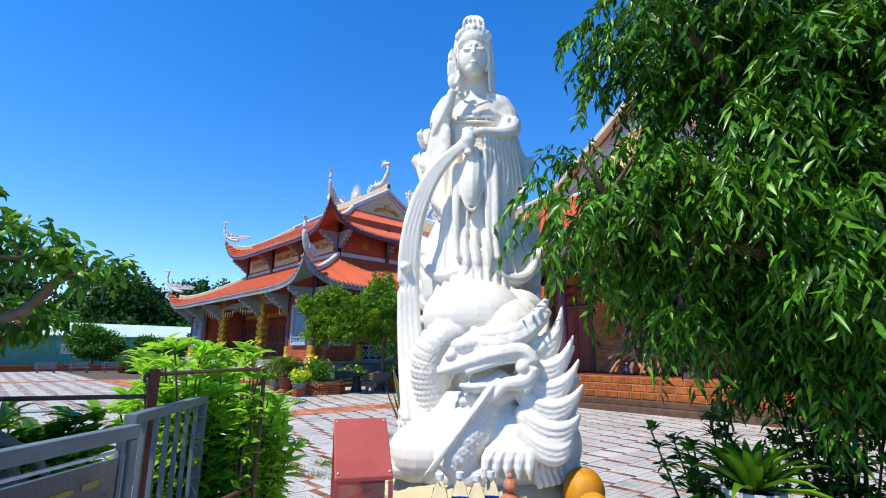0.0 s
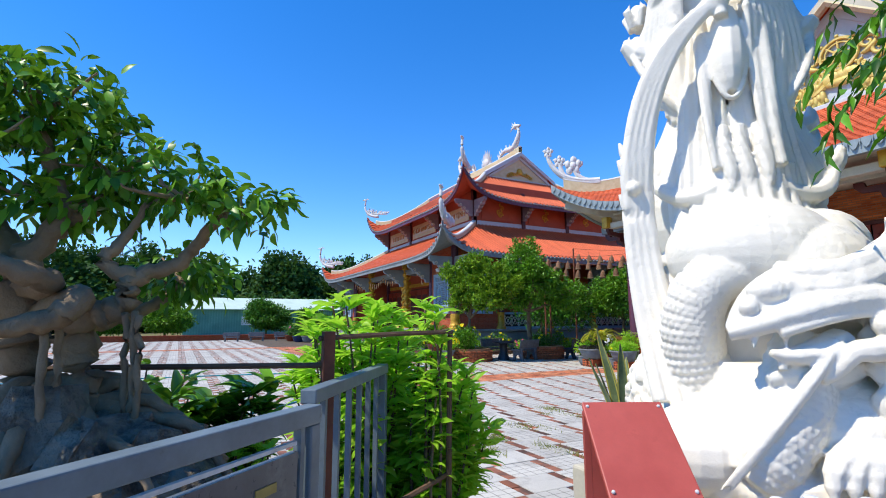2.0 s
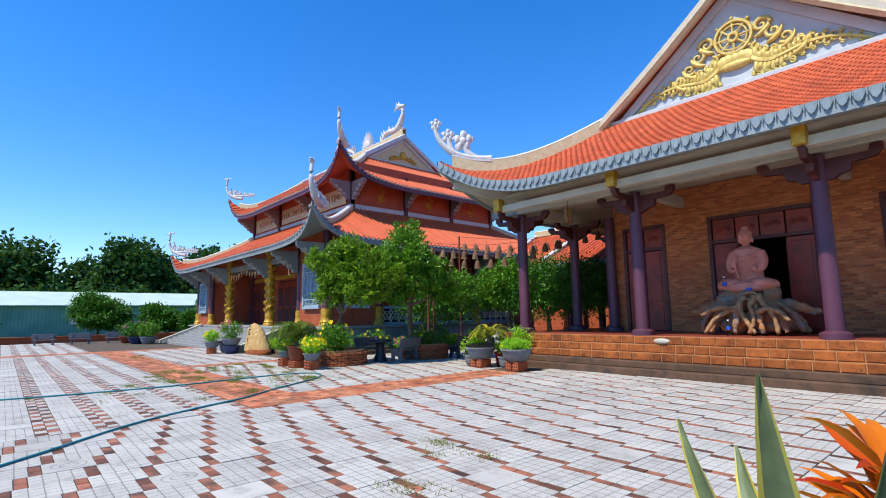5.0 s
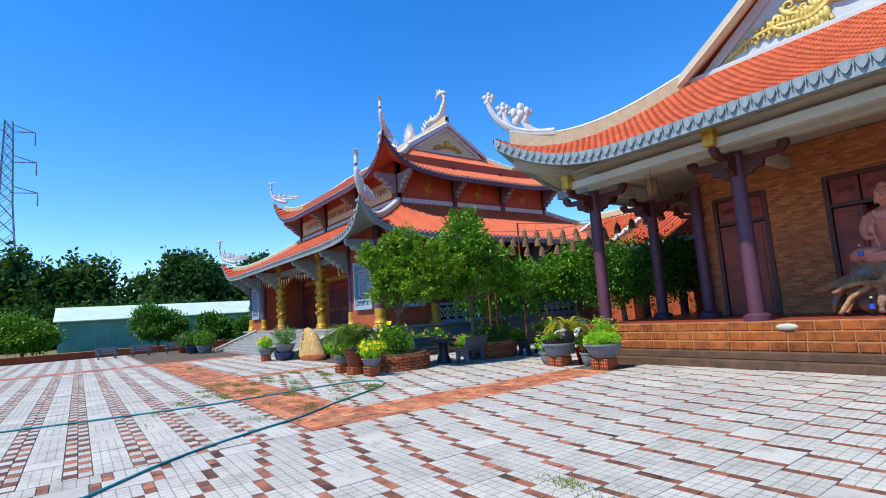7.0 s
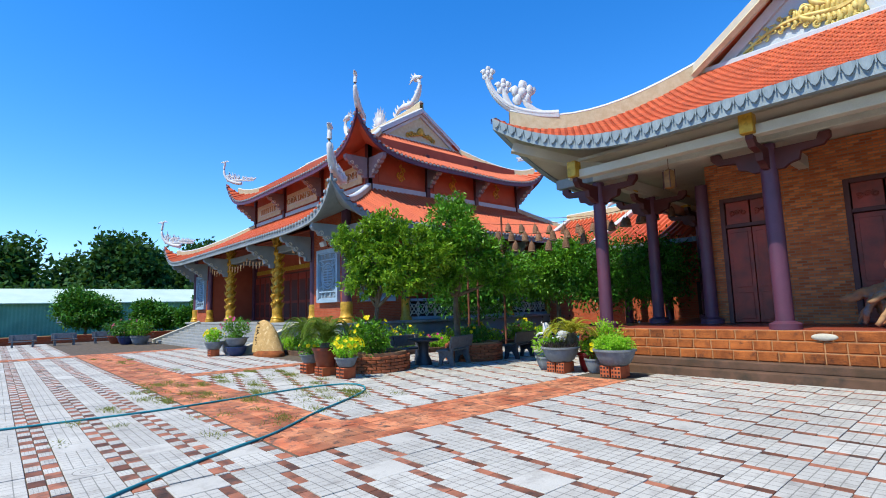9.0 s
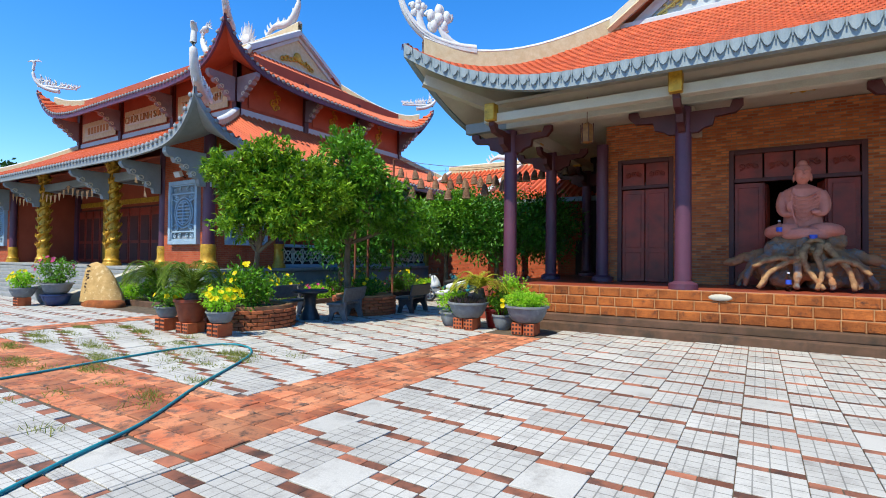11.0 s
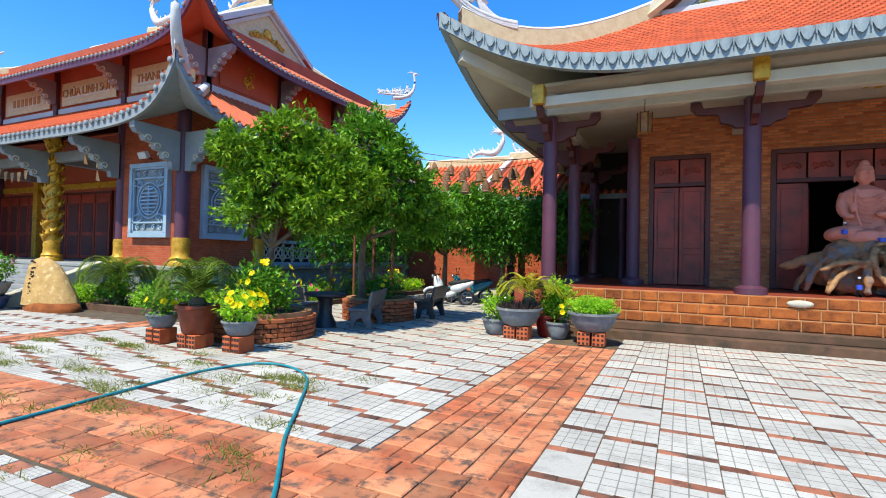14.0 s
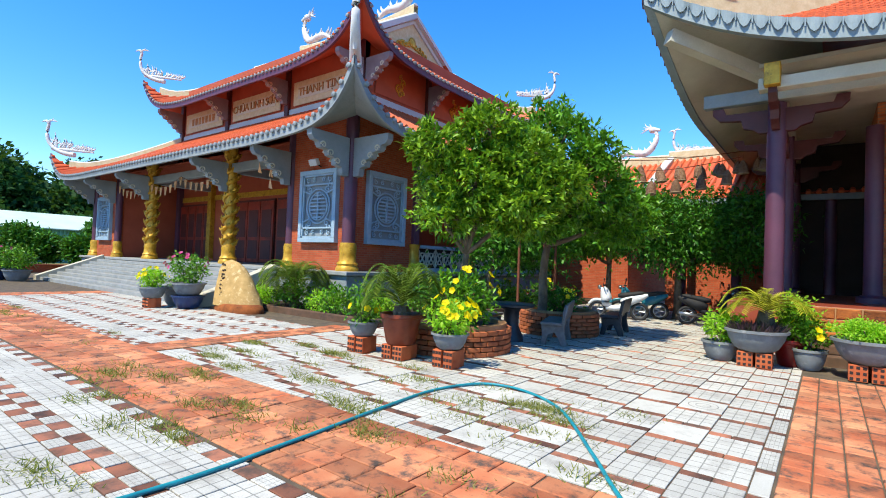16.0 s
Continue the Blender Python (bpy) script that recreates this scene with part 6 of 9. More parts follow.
    for s in (-1, 1):
        g.ball((0.468 + s * 0.047, 3.538, 3.985), 0.028, 10, 6, (1.15, 0.4, 0.5))
        g.tube(bez((0.468 + s * 0.012, 3.522, 4.01), (0.468 + s * 0.035, 3.518, 4.04), (0.468 + s * 0.07, 3.53, 4.04), (0.468 + s * 0.092, 3.56, 4.005), 6), 0.007, n=5)
        g.tube(bez((0.468 + s * 0.02, 3.524, 3.98), (0.468 + s * 0.045, 3.52, 3.968), (0.468 + s * 0.065, 3.53, 3.972), (0.468 + s * 0.08, 3.548, 3.982), 6), 0.0055, n=5)
        g.ball((0.468 + s * 0.112, 3.65, 3.92), 0.036, 8, 8, (0.5, 0.7, 2.0))
    for k in range(13):
        a = math.pi * (k / 12)
        g.ball((0.47 + 0.112 * math.cos(a), 3.575 + 0.008 * abs(k - 6), 4.055 + 0.06 * math.sin(a)), 0.026, 9, 6)
    g.ball((0.472, 3.68, 4.12), 0.142, 18, 12, (1.0, 0.95, 0.9))
    for k in range(9):
        a = math.pi * (0.08 + 0.84 * k / 8)
        g.ball((0.472 + 0.125 * math.cos(a), 3.57 + 0.01 * abs(k - 4), 4.12 + 0.075 * math.sin(a)), 0.03, 9, 6, (1, 0.8, 1.25))
    g.ball((0.474, 3.67, 4.235), 0.098, 16, 10, (1, 1, 0.98))
    for k in range(5):
        g.tube(bez((0.474 + 0.04 * (k - 2), 3.58, 4.19), (0.474 + 0.045 * (k - 2), 3.56, 4.25), (0.474 + 0.03 * (k - 2), 3.58, 4.3), (0.474 + 0.012 * (k - 2), 3.62, 4.33), 5), 0.014, n=5)
    g.tube(bez((0.48, 3.75, 4.2), (0.485, 3.84, 4.0), (0.485, 3.86, 3.7), (0.485, 3.9, 3.3), 10), [0.1, 0.13, 0.15, 0.155, 0.16, 0.165, 0.17, 0.18, 0.2, 0.21, 0.22], n=14, flat=1.05)
    for s in (-1, 1):
        g.tube(bez((0.472 + s * 0.125, 3.66, 4.14), (0.472 + s * 0.155, 3.68, 4.0), (0.472 + s * 0.15, 3.68, 3.85), (0.476 + s * 0.155, 3.67, 3.6), 8), 0.026, n=7)
        g.tube(bez((0.472 + s * 0.115, 3.61, 4.09), (0.472 + s * 0.128, 3.63, 3.98), (0.472 + s * 0.128, 3.64, 3.85), (0.476 + s * 0.13, 3.62, 3.66), 8), 0.016, n=6)
    # raised right hand: palm out, fingers up, wrist in the sleeve
    g.tube(bez((0.2, 3.68, 3.3), (0.2, 3.6, 3.36), (0.28, 3.53, 3.46), (0.305, 3.5, 3.6), 8), [0.075, 0.072, 0.068, 0.062, 0.055, 0.048, 0.042, 0.038, 0.036], n=10)
    g.ball((0.305, 3.49, 3.68), 0.05, 12, 8, (0.85, 0.5, 1.5))
    for k in range(4):
        g.tube(bez((0.278 + 0.018 * k, 3.485, 3.72), (0.272 + 0.019 * k, 3.475, 3.8), (0.272 + 0.017 * k, 3.475, 3.88), (0.288 + 0.008 * k, 3.485, 3.945 - 0.02 * abs(k - 1)), 5), [0.016, 0.016, 0.015, 0.014, 0.012, 0.008], n=6)
    g.tube(bez((0.33, 3.48, 3.64), (0.36, 3.46, 3.68), (0.36, 3.46, 3.72), (0.34, 3.46, 3.75), 4), [0.02, 0.018, 0.015, 0.012, 0.008], n=6)
    # wide sleeves: fans of folds from the forearm down to a swinging edge with an upturned point
    for s, tip, low in ((-1, (0.04, 3.72, 3.1), (0.27, 3.58, 2.62)), (1, (0.91, 3.72, 3.1), (0.68, 3.56, 2.6))):
        for k in range(10):
            q = k / 9
            top = Vector((0.485 + s * (0.285 - 0.05 * q), 3.7 - 0.12 * q, 3.5 - 0.1 * q))
            end = Vector(tip).lerp(Vector(low), q ** 0.9) - Vector((0, 0, 0.13 * math.sin(math.pi * q * 0.8)))
            mid = Vector((0.485 + s * (0.31 - 0.07 * q), 3.69 - 0.13 * q, 3.16))
            g.tube(bez(top, mid, mid.lerp(end, 0.5) - Vector((0, 0, 0.04)), end, 9), [0.034, 0.036, 0.038, 0.04, 0.042, 0.042, 0.042, 0.04, 0.034, 0.022], n=8)
        t0 = Vector(tip)
        g.tube([t0 + Vector((-s * 0.1, 0, -0.06)), t0 + Vector((-s * 0.03, 0, -0.03)), t0 + Vector((s * 0.02, 0, 0.03)), t0 + Vector((s * 0.025, 0, 0.06))], [0.075, 0.066, 0.045, 0.012], n=9)
        g.tube(bez(tip, (tip[0] - s * 0.02, 3.6, 2.88), (low[0] + s * 0.1, 3.54, 2.7), low, 10), 0.022, n=6)
    # left forearm across the waist, fingers that hold the vase
    g.tube(bez((0.77, 3.68, 3.42), (0.77, 3.6, 3.26), (0.64, 3.5, 3.24), (0.5, 3.43, 3.23), 10), [0.08, 0.08, 0.078, 0.075, 0.07, 0.066, 0.06, 0.054, 0.05, 0.045, 0.04], n=12)
    g.ball((0.47, 3.42, 3.22), 0.05, 10, 8, (1.3, 0.7, 0.8))
    for k in range(4):
        g.tube([(0.45 - 0.008 * k, 3.4, 3.245 - 0.022 * k), (0.4 - 0.008 * k, 3.385, 3.235 - 0.024 * k), (0.37, 3.39, 3.22 - 0.026 * k)], [0.016, 0.014, 0.009], n=6)
    # cloth that falls from the forearms in narrow folds
    for k in range(9):
        q = k / 8
        a = Vector((0.77 - 0.24 * q, 3.6 - 0.16 * q, 3.24 + 0.02 * q))
        g.tube(bez(a, a + Vector((0.02, -0.02, -0.12)), a + Vector((0.01 + 0.05 * (1 - q), 0.0, -0.3)), a + Vector((0.02 + 0.06 * (1 - q), 0.03, -0.58 + 0.06 * (k % 2))), 8), [0.022, 0.024, 0.024, 0.023, 0.022, 0.02, 0.018, 0.014, 0.008], n=6)
    for k in range(8):
        q = k / 7
        a = Vector((0.22 + 0.05 * q, 3.66 - 0.1 * q, 3.56 - 0.06 * q))
        g.tube(bez(a, a + Vector((-0.05 * (1 - q), -0.02, -0.16)), a + Vector((-0.09 * (1 - q), 0, -0.34)), a + Vector((-0.13 * (1 - q), 0.02, -0.56 - 0.1 * q)), 8), [0.02, 0.024, 0.026, 0.026, 0.024, 0.022, 0.02, 0.016, 0.01], n=6)
    # a scarf from the hand down to the poured water
    for o in (0.0, 0.035):
        g.tube(bez((0.44, 3.4, 3.2 - o), (0.34, 3.4, 3.12 - o), (0.24, 3.42, 3.0 - o), (0.15, 3.44, 2.86 - o), 8), 0.024, n=6)
    # lotus stalk with two buds at the shoulder's height
    for x, z in ((0.1, 3.36), (0.09, 3.16)):
        g.ball((x, 3.84, z), 0.055, 10, 8, (0.9, 0.9, 1.5))
        for k in range(5):
            a = 2 * math.pi * k / 5
            g.tube([(x + 0.03 * math.cos(a), 3.84 + 0.03 * math.sin(a), z - 0.07), (x + 0.075 * math.cos(a), 3.84 + 0.075 * math.sin(a), z + 0.02), (x + 0.05 * math.cos(a), 3.84 + 0.05 * math.sin(a), z + 0.08)], [0.03, 0.026, 0.006], n=5)
    # poured water: a fluted ribbon from the vase to the rock
    g.lathe([(0.02, 0.1), (0.05, 0.05), (0.055, 0.0), (0.03, -0.06), (0.035, -0.1)], (0.42, 3.4, 3.14), 12)
    for off in (-0.045, -0.015, 0.015, 0.045):
        pts = bez((0.4 + off * 0.4, 3.4, 3.12), (0.12 + off, 3.42, 2.95), (0.0 + off, 3.42, 2.6), (0.0 + off, 3.48, 2.2), 12)[:-1] + bez((0.0 + off, 3.48, 2.2), (0.0 + off, 3.5, 1.9), (0.02 + off * 1.2, 3.46, 1.6), (0.12 + off * 2.2, 3.3, 1.22), 12)
        g.tube(pts, [0.026 + 0.008 * min(1, i / 12) for i in range(len(pts))], n=7)
    g.ball((-0.02, 3.44, 2.22), 0.035, 8, 6)
    # smooth wave under the hem
    g.ball((0.46, 3.46, 1.88), 0.35, 28, 18, (1.02, 0.85, 0.72))
    g.ball((0.76, 3.5, 1.9), 0.2, 20, 12, (1.0, 0.9, 0.9))
    g.ball((0.62, 3.4, 1.82), 0.28, 20, 12, (1.1, 0.85, 0.7))

    def scaled(path, radii, rows=12, size=0.02):
        """A round body with staggered scales on the side that faces the gate."""
        g.tube(path, radii, n=14)
        for i in range(len(path) - 1):
            p, q = Vector(path[i]), Vector(path[i + 1])
            ax = (q - p).normalized()
            u = ax.cross(Vector((0, -1, 0))).normalized()
            w = u.cross(ax)
            if w.y > 0:
                w = -w
            for h in (0.0, 0.5):
                c, rad = p.lerp(q, h), radii[i] * (1 - h) + radii[i + 1] * h
                for j in range(rows):
                    an = math.pi * (0.06 + 0.88 * (j + h) / rows)
                    g.ball(c + (u * math.cos(an) + w * math.sin(an)) * rad, size, 8, 5, (1, 0.8, 1))

    # coils of the body: one beside the poured water, one under the jaw
    scaled(bez((0.4, 3.3, 1.78), (0.2, 3.26, 1.8), (0.1, 3.32, 1.6), (0.22, 3.4, 1.3), 13), [0.08, 0.085, 0.09, 0.095, 0.1, 0.105, 0.11, 0.112, 0.115, 0.12, 0.12, 0.12, 0.12, 0.12])
    scaled(bez((0.52, 3.12, 1.48), (0.44, 3.06, 1.3), (0.4, 3.02, 1.15), (0.28, 3.06, 1.0), 11), [0.1, 0.11, 0.115, 0.12, 0.12, 0.125, 0.125, 0.125, 0.12, 0.12, 0.11, 0.1])
    # head: skull, snout with a hooked tip, curled lip, eye under a heavy brow
    g.ball((0.66, 3.22, 1.66), 0.2, 18, 12, (1.1, 0.9, 0.75))
    g.tube(bez((0.7, 3.16, 1.66), (0.52, 3.06, 1.72), (0.38, 3.0, 1.68), (0.24, 2.98, 1.53), 10), [0.13, 0.13, 0.125, 0.12, 0.115, 0.11, 0.1, 0.09, 0.075, 0.055, 0.03], n=12)
    g.ball((0.36, 2.95, 1.68), 0.06, 12, 8, (1.2, 0.8, 0.8))
    g.ball((0.29, 2.93, 1.62), 0.035, 10, 6)
    lip = bez((0.22, 2.95, 1.53), (0.36, 2.9, 1.56), (0.5, 2.92, 1.64), (0.68, 2.95, 1.65), 9)[:-1] + bez((0.68, 2.95, 1.65), (0.8, 2.96, 1.64), (0.78, 2.94, 1.46), (0.64, 2.92, 1.47), 8)[:-1] + bez((0.64, 2.92, 1.47), (0.56, 2.92, 1.48), (0.58, 2.93, 1.4), (0.5, 2.95, 1.37), 6)
    g.tube(lip, [0.026 + 0.026 * math.sin(math.pi * min(1.0, (i + 2) / len(lip))) for i in range(len(lip))], n=9)
    g.tube([tuple(Vector(p) + Vector((0.01, -0.015, -0.045))) for p in lip[3:17]], 0.022, n=7)
    g.ball((0.7, 2.93, 1.56), 0.045, 12, 8)
    g.ball((0.56, 2.97, 1.73), 0.04, 12, 8)
    for dz, rad in ((0.0, 0.05), (0.055, 0.036)):
        g.tube(bez((0.42, 3.02, 1.72 + dz), (0.48, 2.93, 1.66 + dz), (0.72, 2.97, 1.66 + dz), (0.88, 3.08, 1.9 + dz), 12), [rad * (0.7 + 0.5 * math.sin(math.pi * i / 12) + 0.1 * (i % 2)) for i in range(13)], n=9)
    g.ball((0.42, 2.96, 1.69), 0.035, 10, 6)
    # lower jaw, fangs, the long whisker
    g.tube(bez((0.66, 3.1, 1.44), (0.52, 3.02, 1.36), (0.42, 2.98, 1.4), (0.34, 2.97, 1.36), 8), [0.09, 0.085, 0.08, 0.07, 0.06, 0.055, 0.045, 0.035, 0.02], n=10)
    g.tube(bez((0.6, 3.02, 1.5), (0.5, 2.96, 1.46), (0.42, 2.93, 1.43), (0.34, 2.92, 1.46), 6), [0.05, 0.05, 0.045, 0.04, 0.035, 0.025, 0.012], n=8, flat=1.3)
    for x, z, d in ((0.4, 1.54, -0.07), (0.3, 1.52, -0.05), (0.46, 1.42, 0.06), (0.38, 1.4, 0.05)):
        g.tube([(x, 2.93, z), (x - 0.01, 2.92, z + d)], [0.018, 0.004], n=6)
    for k in range(2):
        g.tube(bez((0.56, 2.94, 1.5), (0.45, 2.9, 1.36), (0.33, 2.9, 1.2), (0.15 + 0.03 * k, 2.93, 0.98), 8), [0.024, 0.026, 0.026, 0.025, 0.022, 0.02, 0.016, 0.012, 0.006], n=6)
    # ear and horn
    g.tube(bez((0.72, 3.1, 1.64), (0.8, 3.02, 1.62), (0.85, 3.02, 1.68), (0.86, 3.06, 1.76), 6), [0.03, 0.05, 0.055, 0.05, 0.04, 0.025, 0.008], n=8)
    # mane in broad swept tufts, each of three strands
    for z, ex, ez, y, big in ((1.78, 0.98, 1.92, 3.1, 1.25), (1.66, 1.03, 1.74, 3.06, 1.0), (1.55, 1.05, 1.6, 3.03, 1.0), (1.45, 1.06, 1.46, 3.0, 1.0), (1.34, 1.03, 1.3, 2.98, 1.1), (1.24, 0.98, 1.2, 2.96, 1.0), (1.8, 0.92, 1.98, 3.28, 1.1), (1.62, 1.08, 1.68, 3.24, 1.0), (1.46, 1.1, 1.5, 3.22, 1.0), (1.3, 1.08, 1.34, 3.2, 1.0)):
        for j in range(3):
            o = 0.036 * (j - 1) * big
            p = bez((0.68, y, z - 0.02 + o * 0.4), (0.78, y - 0.06, z - 0.16 + o), (0.92, y - 0.07, z - 0.2 + o), (ex, y, ez + o * 0.2), 9)
            g.tube(p, [big * q for q in (0.034, 0.038, 0.04, 0.041, 0.04, 0.037, 0.033, 0.026, 0.018, 0.006)], n=7)
    # shoulder, rump, claws and rolling surf
    for c, rad, sq in (((0.68, 3.14, 1.13), 0.24, (1.2, 0.85, 0.95)), ((0.94, 3.26, 1.1), 0.2, (0.8, 1, 1.0)), ((0.14, 3.2, 1.05), 0.22, (1.0, 1, 0.85)), ((0.22, 3.6, 1.6), 0.2, (0.9, 1.0, 1.9)), ((0.5, 3.64, 1.45), 0.38, (1.0, 0.8, 1.0)), ((0.75, 3.6, 1.5), 0.3, (0.9, 1, 1.3))):
        g.ball(c, rad, 18, 12, sq)
    for k in range(5):
        x = 0.5 + 0.06 * k
        g.tube(bez((0.62 + 0.03 * k, 2.98, 1.14), (x, 2.92, 1.12), (x - 0.03, 2.9, 1.06), (x - 0.02, 2.89, 0.97), 5), [0.05, 0.046, 0.042, 0.036, 0.026, 0.008], n=7)
    for k in range(8):
        x = 0.74 + 0.04 * k
        g.tube(bez((x, 2.98 + 0.03 * k, 1.12), (x + 0.03, 2.93 + 0.03 * k, 1.08), (x, 2.93 + 0.03 * k, 1.0), (x + 0.05, 2.95 + 0.03 * k, 0.92), 5), 0.024, n=6)
    for k in range(26):
        x = -0.02 + 1.04 * k / 25
        g.ball((x, 2.98 + 0.14 * abs(k - 12.5) / 12.5, 0.95 + 0.03 * r.random()), 0.05 + 0.03 * r.random(), 9, 6, (1.1, 0.8, 0.8))
    for k in range(22):
        a = 2 * math.pi * k / 22
        g.ball((0.5 + 0.5 * math.cos(a), 3.58 + 0.52 * math.sin(a), 1.0 + 0.05 * r.random()), 0.08 + 0.03 * r.random(), 10, 8, (1, 1, 0.9))
    g.lathe([(0.62, 0.9), (0.6, 0.98), (0.5, 1.15), (0.4, 1.4)], (0.5, 3.58, 0), 24)
    # flame scrolls and tail fins behind, rough lumps low at the back
    for k in range(9):
        z = 2.62 - 0.11 * k
        g.tube(bez((0.85, 3.95, z), (0.98, 4.0, z), (1.02, 4.02, z + 0.08), (1.0, 4.02, z + 0.16), 6), [0.08, 0.075, 0.07, 0.06, 0.045, 0.03, 0.008], n=8)
        if k > 4:
            continue
        g.tube(bez((0.2, 3.95, z - 0.2), (0.08, 4.05, z - 0.14), (0.02, 4.1, z - 0.05), (-0.02 - 0.015 * (k % 2), 4.08, z + 0.06), 6), [0.09, 0.085, 0.075, 0.06, 0.045, 0.03, 0.008], n=8)
    g.ball((0.4, 3.95, 2.2), 0.3, 16, 10, (1.1, 0.7, 1.4))
    g.ball((0.1, 3.86, 1.12), 0.2, 14, 10, (0.8, 1.5, 1.4))
    for k in range(330):
        a, e = r.uniform(1.6, 4.4), r.uniform(-0.9, 0.95)
        c = math.sqrt(1 - e * e)
        g.ball((0.1 + 0.16 * c * math.cos(a), 3.86 + 0.3 * c * math.sin(a), 1.12 + 0.28 * e), 0.018 + 0.016 * r.random(), 7, 5)
    return G().add([ST @ Vector(p) for p in g.v], g.f)


k = Nodes("white carved stone")
vv = k.coords()
zz = k.n("ShaderNodeSeparateXYZ", Vector=vv).outputs[2]
c = k.mix(k.ramp(k.noise(vv, 4, 6), 0.35, 0.7), lin("e6e1d4"), lin("d8d3c6"))
c = k.mix(k.ramp(k.noise(vv, 9, 8, 0.7), 0.58, 0.8), c, lin("b3b0a6"))
vo = k.n("ShaderNodeTexVoronoi", Vector=vv, Scale=26.0)
scales = k.math("MULTIPLY", k.math("SUBTRACT", 0.6, vo.outputs["Distance"]), k.math("MULTIPLY", k.math("LESS_THAN", zz, 1.95), k.math("GREATER_THAN", k.noise(vv, 2.4, 2), 0.5)))
M["statue"] = k.done(c, 0.45, k.math("ADD", k.math("MULTIPLY", scales, 0.45), k.math("MULTIPLY", k.noise(vv, 55, 5), 0.25)), 0.6, 0.012, spec=0.35)
statue = solid("statue", guanyin(), "statue", "tall white carved statue of a robed deity standing on a dragon", "statue", smooth=True)
rm = statue.modifiers.new("carve", "REMESH")
rm.mode, rm.voxel_size, rm.use_smooth_shade = "VOXEL", 0.0075, True


def at_statue(x, y, z=0.0):
    return ST @ Vector((x, y, z))


plinth = thing("plinth", "tiered round stone plinth under the white statue", "plinth", at_statue(0.5, 3.58, 0))
c0 = at_statue(0.5, 3.58, 0)
part("drum", G().lathe([(0.74, -0.09), (0.74, 0.7), (0.7, 0.74)], c0, 36), "pale_paint", plinth, smooth=40)
part("moulding", G().lathe([(0.72, 0.742), (0.74, 0.77), (0.74, 0.83), (0.68, 0.86), (0.66, 0.9), (0.62, 0.92)], c0, 36), "ridge", plinth, smooth=40)

ledge = thing("altar_table", "low stone offering table in front of the statue", "table", at_statue(0.45, 2.75, 0))
turn_st = math.atan2(SX.y, SX.x)
mt = Matrix.Translation(at_statue(0.45, 2.68, 0)) @ Matrix.Rotation(turn_st, 4, "Z")
part("tabletop", G().box(-0.62, 0.7, -0.15, 0.15, 0.68, 0.74, mt), "pale_paint", ledge, bevel=0.01)
for x in (-0.55, 0.62):
    part("leg", G().box(x - 0.05, x + 0.05, -0.1, 0.1, -0.09, 0.678, mt), "pale_paint", ledge, bevel=0.01)

# bottles of water
clear = Nodes("clear plastic")
clear.bsdf.inputs["Transmission Weight"].default_value = 1.0
clear.bsdf.inputs["IOR"].default_value = 1.15
clear.done((0.93, 0.96, 0.98, 1), 0.08)
label_blue = plain("blue bottle label", "2b4fc0", "3a62d0", 0.4, 8, 40, 0.05)
cap_white = plain("white cap", "dfe3e8", "d0d6de", 0.4, 8, 40, 0.05)


def bottle(at, name="water_bottle", label="clear plastic water bottle with a blue label on the offering table"):
    b = thing(name, label, "bottle", at, "water bottles")
    body = part("body", G().lathe([(0.0378, 0), (0.04185, 0.0135), (0.04185, 0.081), (0.0378, 0.1013), (0.04185, 0.1215), (0.04185, 0.2025), (0.0324, 0.243), (0.0162, 0.27), (0.0162, 0.2862)], at, 16), clear.m, b, smooth=40)
    part("label", G().lathe([(0.04293, 0.1148), (0.04293, 0.189)], at, 16, cap=False), label_blue, b, smooth=True)
    part("cap", G().lathe([(0.02025, 0.2862), (0.02025, 0.3105), (0.0162, 0.3132)], at, 12), cap_white, b, smooth=40)
    return b


b0 = bottle(at_statue(0.235, 2.64, 0.742))
for x, y in ((0.335, 2.68), (0.415, 2.62), (0.49, 2.7)):
    copy_thing(b0, Matrix.Translation(at_statue(x, y, 0.742)))

fig = G()
fo = at_statue(0.575, 2.6, 0.742)
fig.lathe([(0.06, 0), (0.066, 0.03), (0.06, 0.12), (0.046, 0.18), (0.052, 0.21), (0.022, 0.235)], fo, 14)
fig.ball(fo + Vector((0, 0, 0.27)), 0.035, 12, 8)
fig.ball(fo + Vector((0, 0, 0.31)), 0.016, 8, 6)
for s in (-1, 1):
    fig.tube([fo + SX * (0.04 * s) + Vector((0, 0, 0.2)), fo + SX * (0.055 * s) - SY * 0.03 + Vector((0, 0, 0.13)), fo - SY * 0.055 + Vector((0, 0, 0.15))], 0.014, n=6)
solid("figurine", fig, plain("painted clay", "b5694a", "c98a5c", 0.5, 20, 60, 0.1), "small painted clay figurine on the offering table", "figurine", smooth=True)

# ripe coconuts stacked by the plinth
def coconut(at, s):
    return solid("coconut", G().ball(at, s, 18, 12, (0.92, 0.92, 1.05)), plain("ripe orange husk", "d99a1c", "c07c14", 0.55, 6, 30, 0.15, stain="7a4a1c", stain_at=(0.58, 0.68), stain_scale=7), "ripe orange-yellow coconut beside the plinth", "coconut", smooth=True, group="offered coconuts")


